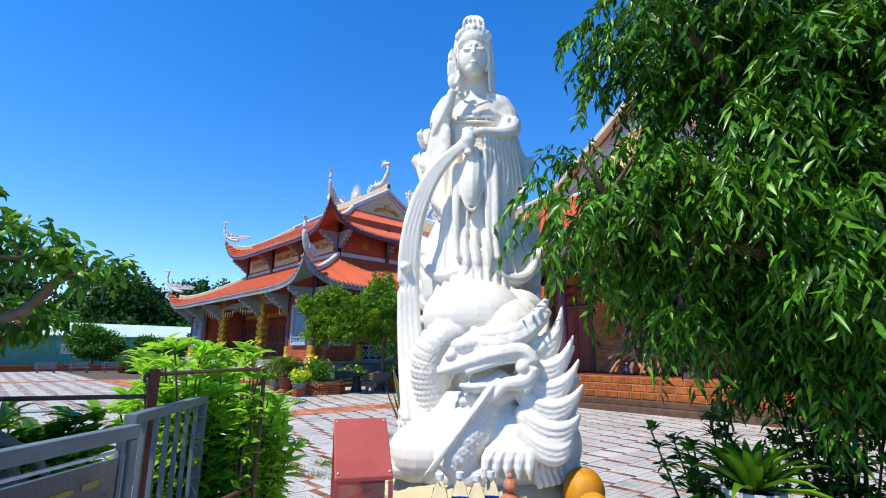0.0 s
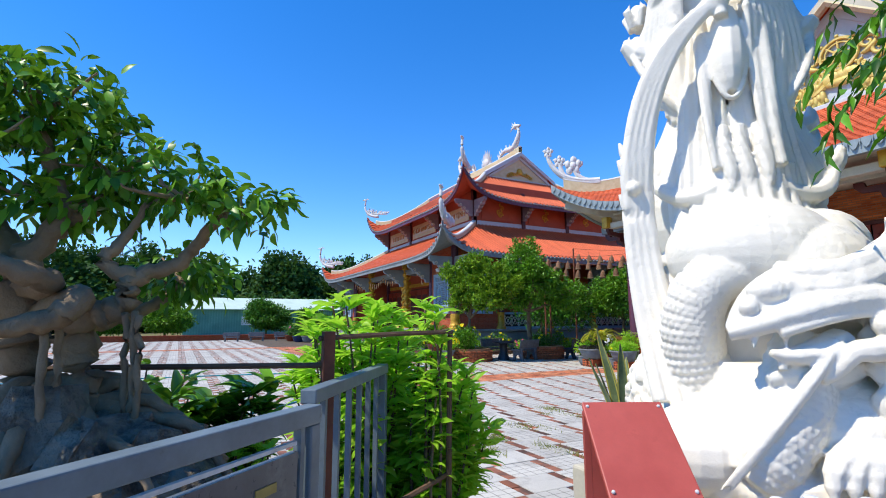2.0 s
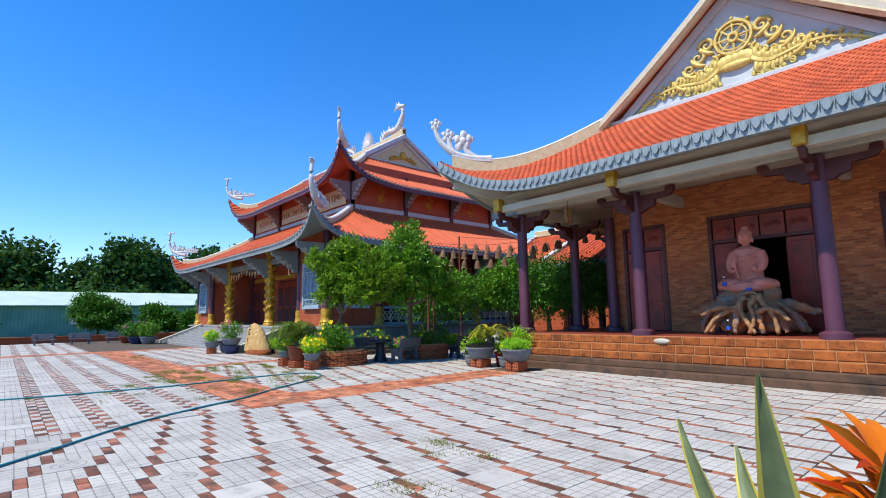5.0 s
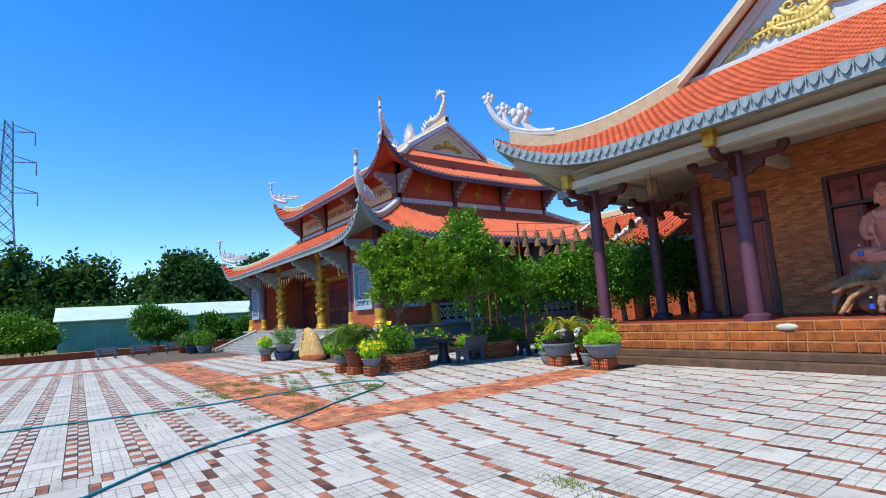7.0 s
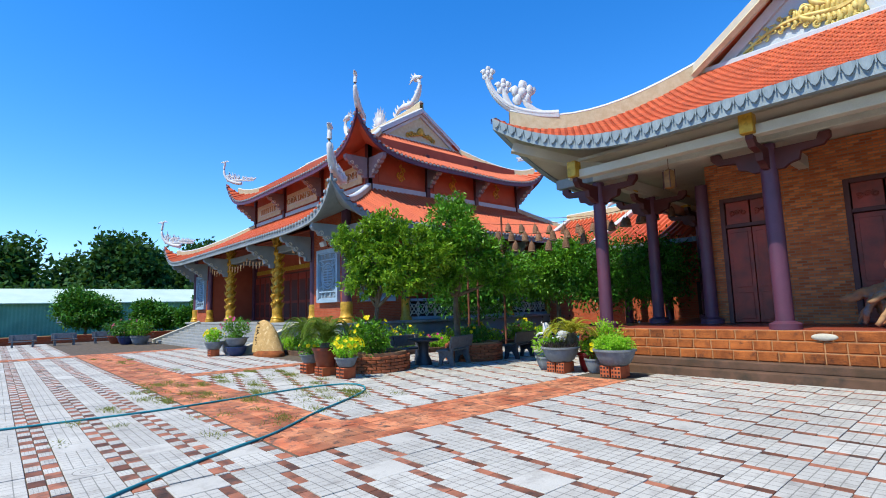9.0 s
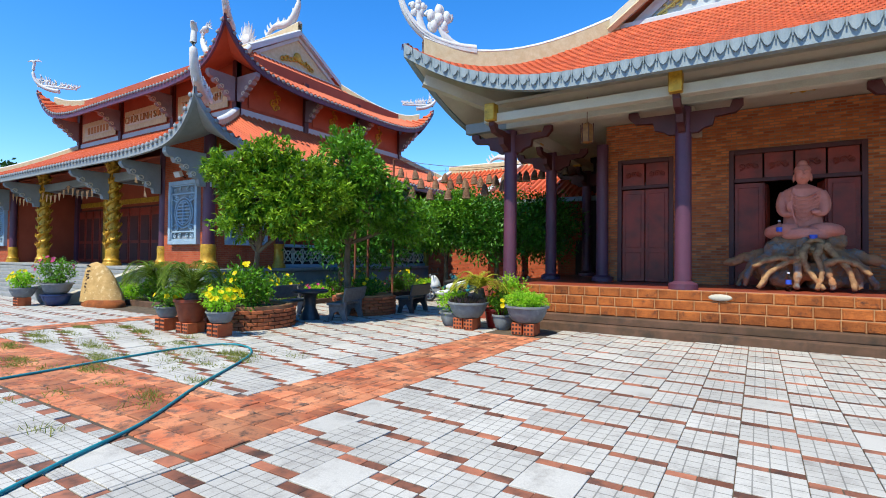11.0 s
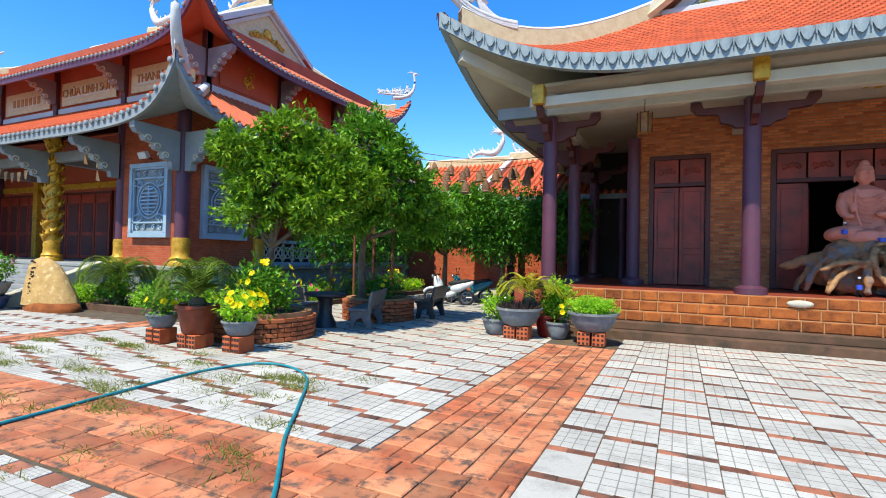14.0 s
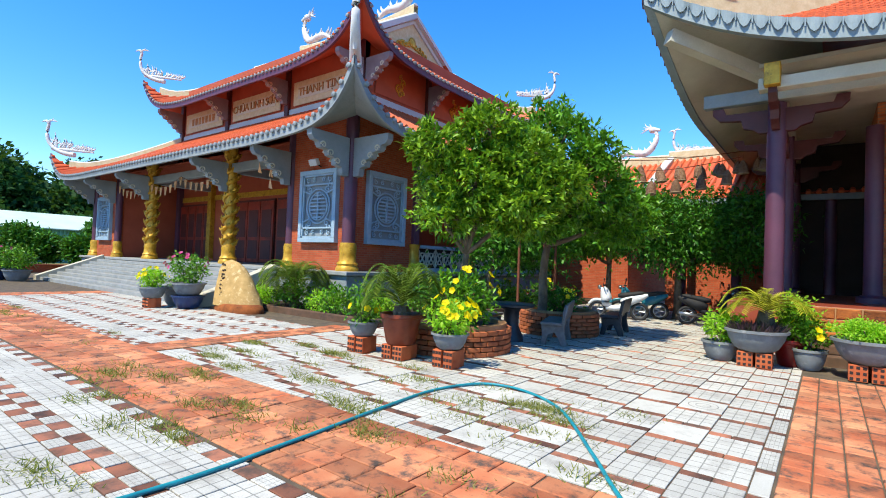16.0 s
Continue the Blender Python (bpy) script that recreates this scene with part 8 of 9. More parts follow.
for x, y, z in ((-20.6, 16.4, 4.9), (-20.2, 18.0, 5.25), (-19.5, 15.8, 4.45)):
    part("pole", G().tube([(x, y, -0.09), (x, y, z)], 0.04, n=8), rust, wires)

# ---- seated terracotta statue on a driftwood root ----
def seated():
    g = G()
    o = Vector((-7.9, 17.1, 0))
    p = lambda x, y, z: o + Vector((x, y, z))
    g.lathe([(0.36, 2.25), (0.42, 2.45), (0.4, 2.75), (0.42, 3.0), (0.45, 3.2), (0.4, 3.38), (0.2, 3.48), (0.11, 3.52), (0.1, 3.6)], (o.x, o.y, 0), 24, 1.0, 0.65)
    g.ball(p(0, -0.06, 3.75), 0.2, 18, 14, (0.88, 0.95, 1.15))
    g.tube([p(0, -0.25, 3.8), p(0, -0.275, 3.73)], [0.014, 0.03], n=6)
    g.ball(p(0, -0.235, 3.65), 0.04, 10, 6, (1.3, 0.6, 0.5))
    for s in (-1, 1):
        g.tube(bez(p(0.03 * s, -0.25, 3.83), p(0.06 * s, -0.255, 3.87), p(0.12 * s, -0.235, 3.86), p(0.15 * s, -0.19, 3.82), 5), 0.014, n=5)
    g.ball(p(0, 0.0, 3.88), 0.195, 16, 10, (0.97, 1, 0.75))
    g.ball(p(0, 0.0, 4.03), 0.11, 12, 8)
    for s in (-1, 1):
        g.ball(p(0.185 * s, 0, 3.68), 0.055, 8, 8, (0.5, 0.7, 1.9))
        g.tube(bez(p(0.36 * s, 0, 3.3), p(0.5 * s, -0.05, 3.0), p(0.46 * s, -0.2, 2.65), p(0.26 * s, -0.34, 2.75), 10), [0.13, 0.135, 0.14, 0.14, 0.135, 0.125, 0.11, 0.095, 0.08, 0.07, 0.06], n=12)
        g.tube(bez(p(0.15 * s, -0.3, 2.35), p(0.5 * s, -0.5, 2.35), p(0.75 * s, -0.35, 2.3), p(0.68 * s, -0.05, 2.28), 10), [0.13, 0.15, 0.165, 0.17, 0.17, 0.165, 0.16, 0.155, 0.15, 0.14, 0.13], n=12)
    g.tube(bez(p(-0.68, -0.15, 2.25), p(-0.3, -0.6, 2.2), p(0.3, -0.6, 2.2), p(0.68, -0.15, 2.25), 12), 0.13, n=12)
    g.ball(p(-0.3, -0.34, 2.95), 0.08, 10, 8, (0.7, 0.6, 1.5))
    g.ball(p(0.25, -0.36, 2.78), 0.09, 10, 8, (1.2, 0.8, 0.8))
    g.ball(p(0, -0.5, 2.32), 0.14, 12, 8, (2.2, 0.8, 0.5))
    for k in range(7):
        g.tube(bez(p(-0.3 + 0.02 * k, -0.26, 3.3 - 0.09 * k), p(-0.12, -0.36, 3.1 - 0.1 * k), p(0.12, -0.36, 3.1 - 0.1 * k), p(0.32, -0.25, 3.32 - 0.09 * k), 10), 0.018, n=6)
    g.tube(bez(p(-0.2, -0.2, 3.42), p(-0.28, -0.36, 3.1), p(-0.25, -0.38, 2.8), p(-0.15, -0.38, 2.5), 8), 0.03, n=6)
    return G().add([o + Vector((0, 0, 2.12)) + (Vector(v) - o - Vector((0, 0, 2.12))) * 0.88 for v in g.v], g.f)


st2 = solid("seated_statue", seated(), plain("salmon terracotta", "dc8a76", "cc7862", 0.6, 4, 50, 0.15), "seated salmon-pink terracotta deity on a driftwood root", "statue", smooth=True)
rm = st2.modifiers.new("carve", "REMESH")
rm.mode, rm.voxel_size, rm.use_smooth_shade = "VOXEL", 0.016, True
drift = plain("weathered driftwood", "b0784c", "7a6450", 0.8, 3, 18, 0.9, 0.03, stain="70777a", stain_at=(0.52, 0.64), stain_scale=3)
bleached = plain("bleached wood", "b08a60", "7c5a3c", 0.8, 8, 30, 0.7, stain="8a4f2a", stain_at=(0.55, 0.66), stain_scale=5)
rootob = thing("driftwood_root", "gnarled driftwood root used as a statue's seat", "root", (-7.9, 16.9, PZ))
rr = random.Random(14)
g = G()
for k in range(18):
    g.ball((-7.9 + rr.uniform(-0.55, 0.55), 16.95 + rr.uniform(-0.25, 0.25), 1.85 + rr.uniform(-0.35, 0.2)), rr.uniform(0.16, 0.3), 10, 8, (1.1, 1, 0.9))
for k in range(26):
    g.ball((-7.9 + rr.uniform(-0.85, 0.85), 16.9 + rr.uniform(-0.3, 0.25), PZ + 0.15 + rr.uniform(0.0, 0.6)), rr.uniform(0.14, 0.26), 10, 8, (1.2, 0.9, 0.9))
for k in range(8):
    a = math.pi * (1.02 + 1.0 * k / 7) + rr.uniform(-0.1, 0.1)
    e = Vector((-7.9 + 1.25 * math.cos(a), 16.95 + 0.75 * math.sin(a), PZ + 0.07))
    g.tube(bez((-7.9 + 0.35 * math.cos(a), 16.95 + 0.3 * math.sin(a), 1.85), (-7.9 + 0.7 * math.cos(a), 16.95 + 0.5 * math.sin(a), 1.85), (e.x - 0.1 * math.cos(a), e.y, 1.4 + rr.uniform(-0.2, 0.25)), e, 10), [0.13, 0.12, 0.11, 0.1, 0.09, 0.085, 0.08, 0.075, 0.07, 0.065, 0.06], n=9)
for sx in (-1, 1):
    g.tube(bez((-7.9 + 0.4 * sx, 17.0, 1.7), (-7.9 + 0.9 * sx, 17.0, 1.9), (-7.9 + 1.2 * sx, 16.95, 1.6), (-7.9 + 1.55 * sx, 16.95, 1.55), 8), [0.16, 0.15, 0.14, 0.13, 0.12, 0.11, 0.1, 0.08, 0.05], n=9)
bodyr = part("root_body", g, drift, rootob, smooth=True)
rm = bodyr.modifiers.new("weld", "REMESH")
rm.mode, rm.voxel_size, rm.use_smooth_shade = "VOXEL", 0.03, True
txr = bpy.data.textures.new("gnarls", "CLOUDS")
txr.noise_scale, txr.noise_depth = 0.14, 3
dm = bodyr.modifiers.new("gnarls", "DISPLACE")
dm.texture, dm.strength, dm.texture_coords = txr, 0.12, "GLOBAL"
part("knot_hole", G().tube([(-7.72 + 0.15 * math.cos(a), 16.5, 1.98 + 0.1 * math.sin(a)) for a in (2 * math.pi * i / 16 for i in range(17))], 0.045, n=7, up=(0, 1, 0)), bleached, rootob, smooth=True)
for pts in (((-7.62, 16.5, 1.98), (-7.7, 16.36, 1.7), (-7.62, 16.3, 1.4), (-7.72, 16.15, PZ + 0.06)), ((-7.86, 16.5, 1.95), (-7.95, 16.35, 1.75), (-7.86, 16.3, 1.45), (-7.6, 16.2, PZ + 0.06)), ((-7.9, 16.42, 1.72), (-8.2, 16.3, 1.62), (-8.5, 16.2, 1.4), (-8.75, 16.1, PZ + 0.06)),
            ((-8.0, 16.4, 1.6), (-8.3, 16.25, 1.7), (-8.6, 16.2, 1.62), (-8.85, 16.2, 1.5)), ((-7.55, 16.5, 2.0), (-7.4, 16.4, 1.75), (-7.2, 16.3, 1.5), (-7.1, 16.2, PZ + 0.06)), ((-7.6, 16.4, 1.55), (-7.35, 16.3, 1.65), (-7.05, 16.3, 1.55), (-6.85, 16.2, 1.35))):
    gnarl("bleached_root", pts, 0.08, 0.045, bleached, 10, rootob)
solid("offering_cup", G().lathe([(0.05, 0), (0.07, 0.03), (0.075, 0.09), (0.07, 0.09), (0.045, 0.02)], (-7.75, 16.52, 2.1), 14), label_blue, "small blue and white cup at the statue's feet", "cup", smooth=40)
for x, y, z in ((-8.35, 16.6, 2.12), (-8.2, 16.2, PZ + 0.002)):
    copy_thing(b0, Matrix.Translation((x, y, z)) @ Matrix.Scale(1.3, 4))["label"] = "clear plastic water bottle set by the seated statue"
solid("stone_plaque", G().ball((-9.4, 14.99, 0.86), 0.2, 16, 8, (1.1, 0.22, 0.36)), "pale_paint", "small pale oval stone plaque set in the step", "plaque", smooth=True)

# lamps under the porch
star = thing("ceiling_lamp", "gold star-shaped lamp under the porch ceiling", "lamp", (-7.95, 16.0, 5.3))
part("stem", G().tube([(-7.95, 16.0, 5.6), (-7.95, 16.0, 5.3)], 0.015, n=6), "gold", star)
part("hub", G().ball((-7.95, 16.0, 5.22), 0.1, 12, 8), "gold", star, smooth=True)
for i in range(8):
    a = math.pi * i / 4
    part("ray", G().tube([(-7.95, 16.0, 5.22), (-7.95 + 0.3 * math.cos(a), 16.0 + 0.3 * math.sin(a), 5.2)], [0.05, 0.012], n=6), "gold", star, smooth=40)
lan = thing("lantern", "carved wooden lantern hanging under the porch eave", "lantern", (-12.2, 15.2, 4.6))
part("body", G().lathe([(0.1, -0.22), (0.13, -0.2), (0.15, 0), (0.13, 0.2), (0.05, 0.25)], (-12.2, 15.2, 4.62), 6), plain("carved lantern wood", "9a6a34", "7a4f26", 0.6, 8, 40, 0.3), lan)
part("cord", G().tube([(-12.2, 15.2, 4.86), (-12.2, 15.2, 5.5)], 0.008, n=4), rust, lan)
for i in range(6):
    a = math.pi * i / 3
    part("frame_bar", G().tube([(-12.2 + 0.15 * math.cos(a), 15.2 + 0.15 * math.sin(a), 4.4), (-12.2 + 0.15 * math.cos(a), 15.2 + 0.15 * math.sin(a), 4.85)], 0.012, n=4), "maroon", lan)

# floodlights and prayer flags on the temple
fl = thing("floodlight", "small white floodlight over a temple window", "lamp", (-26.3, front - 0.1, 4.55))
part("housing", G().box(-26.48, -26.12, front - 0.36, front - 0.22, 4.42, 4.62, Matrix.Translation((-26.3, front - 0.28, 4.5)) @ Matrix.Rotation(radians(25), 4, "X") @ Matrix.Translation((26.3, -front + 0.28, -4.5))), "white_orn", fl, bevel=0.01)
part("arm", G().tube([(-26.3, front - 0.02, 4.42), (-26.3, front - 0.25, 4.5)], 0.02, n=6), "dark", fl)
copy_thing(fl, Matrix.Translation((-44.1, front - 0.1, 4.55)))
pale_cloth = plain("pale flag cloth", "d9b58a", "c98a5a", 0.8, 9, 30, 0.1, rand=0.3)
for i in range(22):
    t = i / 21
    x = TX - 6.9 + 9.8 * t
    z = 4.85 - 0.35 * math.sin(math.pi * ((t * 3) % 1.0)) - 0.1
    g = G().add([(x - 0.14, front - 0.12, z), (x + 0.14, front - 0.12, z), (x + 0.13, front - 0.16, z - 0.36), (x - 0.13, front - 0.09, z - 0.36)], [(0, 1, 2, 3)])
    fo_ = solid("prayer_flag", g, pale_cloth, "small faded prayer flag strung across the temple porch", "flag", group="prayer flags", recalc=False)
    sd = fo_.modifiers.new("cloth", "SOLIDIFY")
    sd.thickness = 0.008
gt = G().tube([(TX - 7.2 + 10.3 * i / 60, front - 0.125, 4.76 - 0.35 * math.sin(math.pi * ((i / 60 * 3) % 1.0))) for i in range(61)], 0.01, n=4)
solid("flag_cord", gt, rust, "thin cord that carries the prayer flags", "cord")
for x, z in ((TX + 5.6, 4.5), (TX + 6.3, 4.3), (TX + 6.3, 3.9)):
    g = G().add([(x - 0.14, front - 0.1, z), (x + 0.1, front - 0.1, z - 0.06), (x, front - 0.14, z + 0.34)], [(0, 1, 2)])
    pn = solid("pennant", g, pale_cloth, "small orange pennant hanging in the temple porch", "flag", group="pennants", recalc=False)
    pn.modifiers.new("cloth", "SOLIDIFY").thickness = 0.008
    part("cord", G().tube([(x, front - 0.13, z + 0.32), (x, front - 0.1, 5.0)], 0.006, n=4), rust, pn)


# ---- pots, planters and plants of the courtyard ----
clay = plain("hollow red brick", "b8562f", "c46a3f", 0.85, 6, 50, 0.5, rand=0.12)
pot_grey = plain("grey cement pot", "83888a", "6d7274", 0.8, 4, 50, 0.3, stain="a7aaa8", stain_at=(0.55, 0.8), stain_scale=5)
pot_red = plain("glazed brown clay pot", "8a3f26", "6d2f1e", 0.4, 5, 40, 0.2, stain="a8603c", stain_at=(0.6, 0.75), stain_scale=5)
pot_blue = plain("blue glazed pot", "27406e", "1d3158", 0.3, 6, 40, 0.15)
soil = plain("potting soil", "3a2c20", "2a2018", 0.95, 10, 50, 0.8)
flower_y = leafy("yellow petal", "e6c80a", "f2dc1e", 0.5, 0.3)
flower_p = leafy("magenta petal", "b02a6a", "d0488a", 0.5, 0.3)
croton_m = leafy("croton leaf", "c2280e", "e88a18", 0.35, 0.3)
purple_m = leafy("dark purple blade", "3a2a30", "56404a", 0.4, 0.2)
cycad_g = leafy("olive green frond", "43601e", "7d9038", 0.45, 0.3)
cycad_y = leafy("yellow-green frond", "9aa02a", "b8b03c", 0.45, 0.3)


def brick_stand(x, y, size=0.5, h=0.25):
    """A stand of hollow bricks: solid blocks, the shade of their end holes painted as dark squares."""
    ob = thing("brick_stand", "stand of red hollow bricks under a plant pot", "stand", (x, y, 0), "brick stands")
    s = size / 2
    for a, b in ((-s, -0.02), (0.02, s)):
        part("hollow_brick", G().box(x + a, x + b, y - s, y + s * 0.1, 0.003, h), clay, ob, bevel=0.01)
        # dark squares laid on the face for the shade inside the holes
        hl = G()
        for i in range(3):
            for j in range(3):
                cx, cz = x + a + (b - a) * (i + 0.5) / 3, h * (j + 0.5) / 3
                hl.box(cx - 0.022, cx + 0.022, y - s - 0.003, y - s + 0.001, cz - 0.022, cz + 0.022)
        part("brick_hole", hl, "dark", ob)["kind"] = "stuff"
    part("hollow_brick", G().box(x - s * 0.8, x + s * 0.8, y + s * 0.14, y + s, 0.003, h), clay, ob, bevel=0.01)
    return ob


def pot(x, y, z, r, h, material, label, flare=1.0, kind="bowl"):
    ob = thing("plant_pot", label, "plant pot", (x, y, z))
    if kind == "bowl":
        prof = [(r * 0.55, 0), (r * 0.72, h * 0.15), (r * 0.9, h * 0.55), (r * 0.97, h * 0.86), (r * 1.06, h * 0.88), (r * 1.06, h), (r * 0.96, h), (r * 0.9, h * 0.86)]
    else:
        prof = [(r * 0.62, 0), (r * 0.7, h * 0.06), (r * 0.95, h * 0.85), (r * 1.05, h * 0.88), (r * 1.05, h), (r * 0.92, h), (r * 0.88, h * 0.86)]
    part("vessel", G().lathe(prof, (x, y, z), 28), material, ob, smooth=40)
    part("soil", G().lathe([(r * 0.9, h * 0.84), (r * 0.5, h * 0.9), (0.01, h * 0.92)], (x, y, z), 20, cap=False), soil, ob, smooth=True)
    return ob


def bush(name, label, x, y, z, rx, rz, material, n, L, W, seed, flowers=None, nf=0, template=LEAF_A, stems=7):
    r = np.random.default_rng(seed)
    ob = thing(name, label, "plant", (x, y, z))
    for i in range(stems):
        a, q = 2 * math.pi * i / stems, 0.6
        part("stem", G().tube(bez((x, y, z), (x, y, z + rz * 0.6), (x + rx * q * math.cos(a), y + rx * q * math.sin(a), z + rz * 0.7), (x + rx * 0.75 * math.cos(a), y + rx * 0.75 * math.sin(a), z + rz * 1.2), 6), 0.008, n=5), BARK, ob)
    C, P, D = clumps(((x, y, z + rz, rx, rx, rz),), n, 6, L, r, 0.3, 0.0, 0.5)
    P[:, 2] = np.maximum(P[:, 2], z + 0.02)
    part("foliage", leaves(P, D, L * r.uniform(0.7, 1.2, len(P)), W * r.uniform(0.7, 1.2, len(P)), template, r), material, ob)
    if nf:
        g = G()
        fr = random.Random(seed)
        for _ in range(nf):
            a, e = fr.uniform(0, 6.28), fr.uniform(0.05, 1.0)
            c = Vector((x + rx * 1.15 * math.cos(a) * math.sqrt(1 - e * e * 0.8), y + rx * 1.15 * math.sin(a) * math.sqrt(1 - e * e * 0.8), z + rz + rz * 1.1 * e))
            turn = Vector((math.cos(a) + fr.uniform(-0.4, 0.4), math.sin(a) + fr.uniform(-0.4, 0.4), e + 0.1)).to_track_quat("Z", "Y")
            for q in range(5):
                b = 2 * math.pi * q / 5
                d1 = turn @ (Vector((math.cos(b), math.sin(b), 0.35)) * 0.062)
                d2 = turn @ (Vector((math.cos(b + 0.6), math.sin(b + 0.6), 0.45)) * 0.052)
                d0 = turn @ (Vector((math.cos(b - 0.6), math.sin(b - 0.6), 0.45)) * 0.052)
                g.add([c, c + d0, c + d1, c + d2], [(0, 1, 2), (0, 2, 3)])
        part("flowers", g, flowers, ob, recalc=False)["kind"] = "stuff"
    return ob


def cycad(name, label, x, y, z, n, L, material, seed, trunk=0.25, rise=0.9):
    """A rosette of arched fronds with narrow leaflets on a stout trunk."""
    r = np.random.default_rng(seed)
    ob = thing(name, label, "plant", (x, y, z))
    part("trunk", G().lathe([(0.13, 0), (0.15, trunk * 0.5), (0.1, trunk)], (x, y, z), 12), BARK, ob, smooth=40)
    for i in range(n):
        a = 2 * math.pi * i * 0.382 + r.normal(0, 0.1)
        up = rise * r.uniform(0.25, 1.1)
        d = Vector((math.cos(a), math.sin(a), 0))
        b = Vector((x, y, z + trunk))
        p = bez(b, b + d * L * 0.3 + Vector((0, 0, L * up * 0.7)), b + d * L * 0.75 + Vector((0, 0, L * up * 0.75)), b + d * L + Vector((0, 0, L * (up * 0.45 - 0.25))), 14)
        P, D = [], []
        side = d.cross(Vector((0, 0, 1)))
        for k in range(2, 15):
            t = (p[min(14, k + 1)] - p[k - 1]).normalized()
            for s in (-1, 1):
                for q in (0, 0.5):
                    P.append(tuple(p[k] + (p[min(14, k + 1)] - p[k]) * q))
                    D.append(tuple(side * s * 0.85 + t * 0.55 + Vector((0, 0, 0.15))))
        me = leaves(np.array(P), np.array(D), L * 0.22, 0.026, BLADE, r, 0.1)
        fr = part("frond", me, material, ob)
        part("midrib", G().tube(p, [0.009 * (1 - 0.7 * k / 14) for k in range(15)], n=5), material, fr)
    return ob


# pots before the round planter
for x, y, label in ((-19.6, 9.35, 1), (-18.8, 9.4, 2), (-17.87, 9.45, 3)):
    brick_stand(x, y, 0.42 if label == 2 else 0.36, 0.22 if label == 2 else 0.26)
pot(-19.6, 9.35, 0.264, 0.25, 0.24, pot_grey, "small grey cement pot on hollow bricks")
bush("potted_plant", "small leafy plant with a few yellow blooms", -19.6, 9.35, 0.46, 0.24, 0.2, LEAF["mid"], 60, 0.1, 0.045, 70, flower_y, 4)
pot(-18.8, 9.4, 0.224, 0.33, 0.48, pot_red, "large brown glazed clay pot on hollow bricks", kind="tall")
cycad("cycad", "young cycad with stiff green fronds in a clay pot", -18.8, 9.4, 0.64, 44, 0.62, cycad_g, 71, 0.18, 1.7)
pot(-17.87, 9.45, 0.264, 0.27, 0.24, pot_grey, "grey cement pot on hollow bricks beside the round planter")
bush("potted_plant", "bushy potted plant covered in yellow flowers", -17.87, 9.45, 0.47, 0.38, 0.26, LEAF["fresh"], 110, 0.09, 0.045, 72, flower_y, 26)


def ring_planter(x, y, r0, h, seed):
    ob = thing("brick_planter", "round planter of stacked red bricks", "planter", (x, y, 0), "round planters")
    rr = random.Random(seed)
    part("mortar_core", G().lathe([(r0 - 0.16, -0.05), (r0 - 0.03, -0.05), (r0 - 0.03, h), (r0 - 0.16, h), (r0 - 0.16, 0.2)], (x, y, 0), 32, cap=False), "mortar", ob, smooth=40)
    part("soil", G().lathe([(r0 - 0.14, h - 0.08), (0.01, h - 0.02)], (x, y, 0), 24, cap=False), soil, ob)
    rows = int(h / 0.085)
    nb = int(2 * math.pi * r0 / 0.24)
    w = 2 * math.pi * r0 / nb / 2 - 0.008
    me = G().chip(-w, w, -0.08, 0.03, -0.034, 0.034, 0.008).mesh("brick")
    me.materials.append(M["planter_brick"])
    for j in range(rows):
        for i in range(nb):
            a = 2 * math.pi * (i + 0.5 * (j % 2)) / nb
            b = new("brick", me)
            b.parent = ob
            b.matrix_parent_inverse = ob.matrix_basis.inverted()
            b.matrix_basis = pose(x + (r0 - 0.03) * math.cos(a), y + (r0 - 0.03) * math.sin(a), 0.045 + 0.085 * j, 0, 0, math.degrees(a) - 90) @ pose(0, rr.uniform(-0.008, 0.008), 0, 0, 0, rr.uniform(-2, 2) + 180)
    return ob


ring_planter(-18.85, 10.85, 1.0, 0.5, 1)
ring_planter(-18.4, 14.4, 0.85, 0.55, 2)
bush("flowering_shrub", "shrub with large yellow flowers in the round planter", -18.4, 10.5, 0.42, 0.55, 0.5, LEAF["mid"], 220, 0.12, 0.05, 73, flower_y, 16)
bush("flowering_shrub", "leafy shrub at the back of the round planter", -19.3, 11.0, 0.42, 0.5, 0.4, LEAF["dark"], 160, 0.12, 0.05, 74, flower_y, 5)
bush("flowering_shrub", "low leafy plants under the taller tree", -18.4, 14.4, 0.45, 0.6, 0.3, LEAF["dark"], 160, 0.12, 0.05, 75, flower_y, 6)

# stone bench and round table
granite = plain("dark terrazzo", "6e7072", "56585a", 0.5, 12, 90, 0.2)
granite_d = plain("black terrazzo", "2b2d31", "3a3c40", 0.4, 12, 90, 0.2)


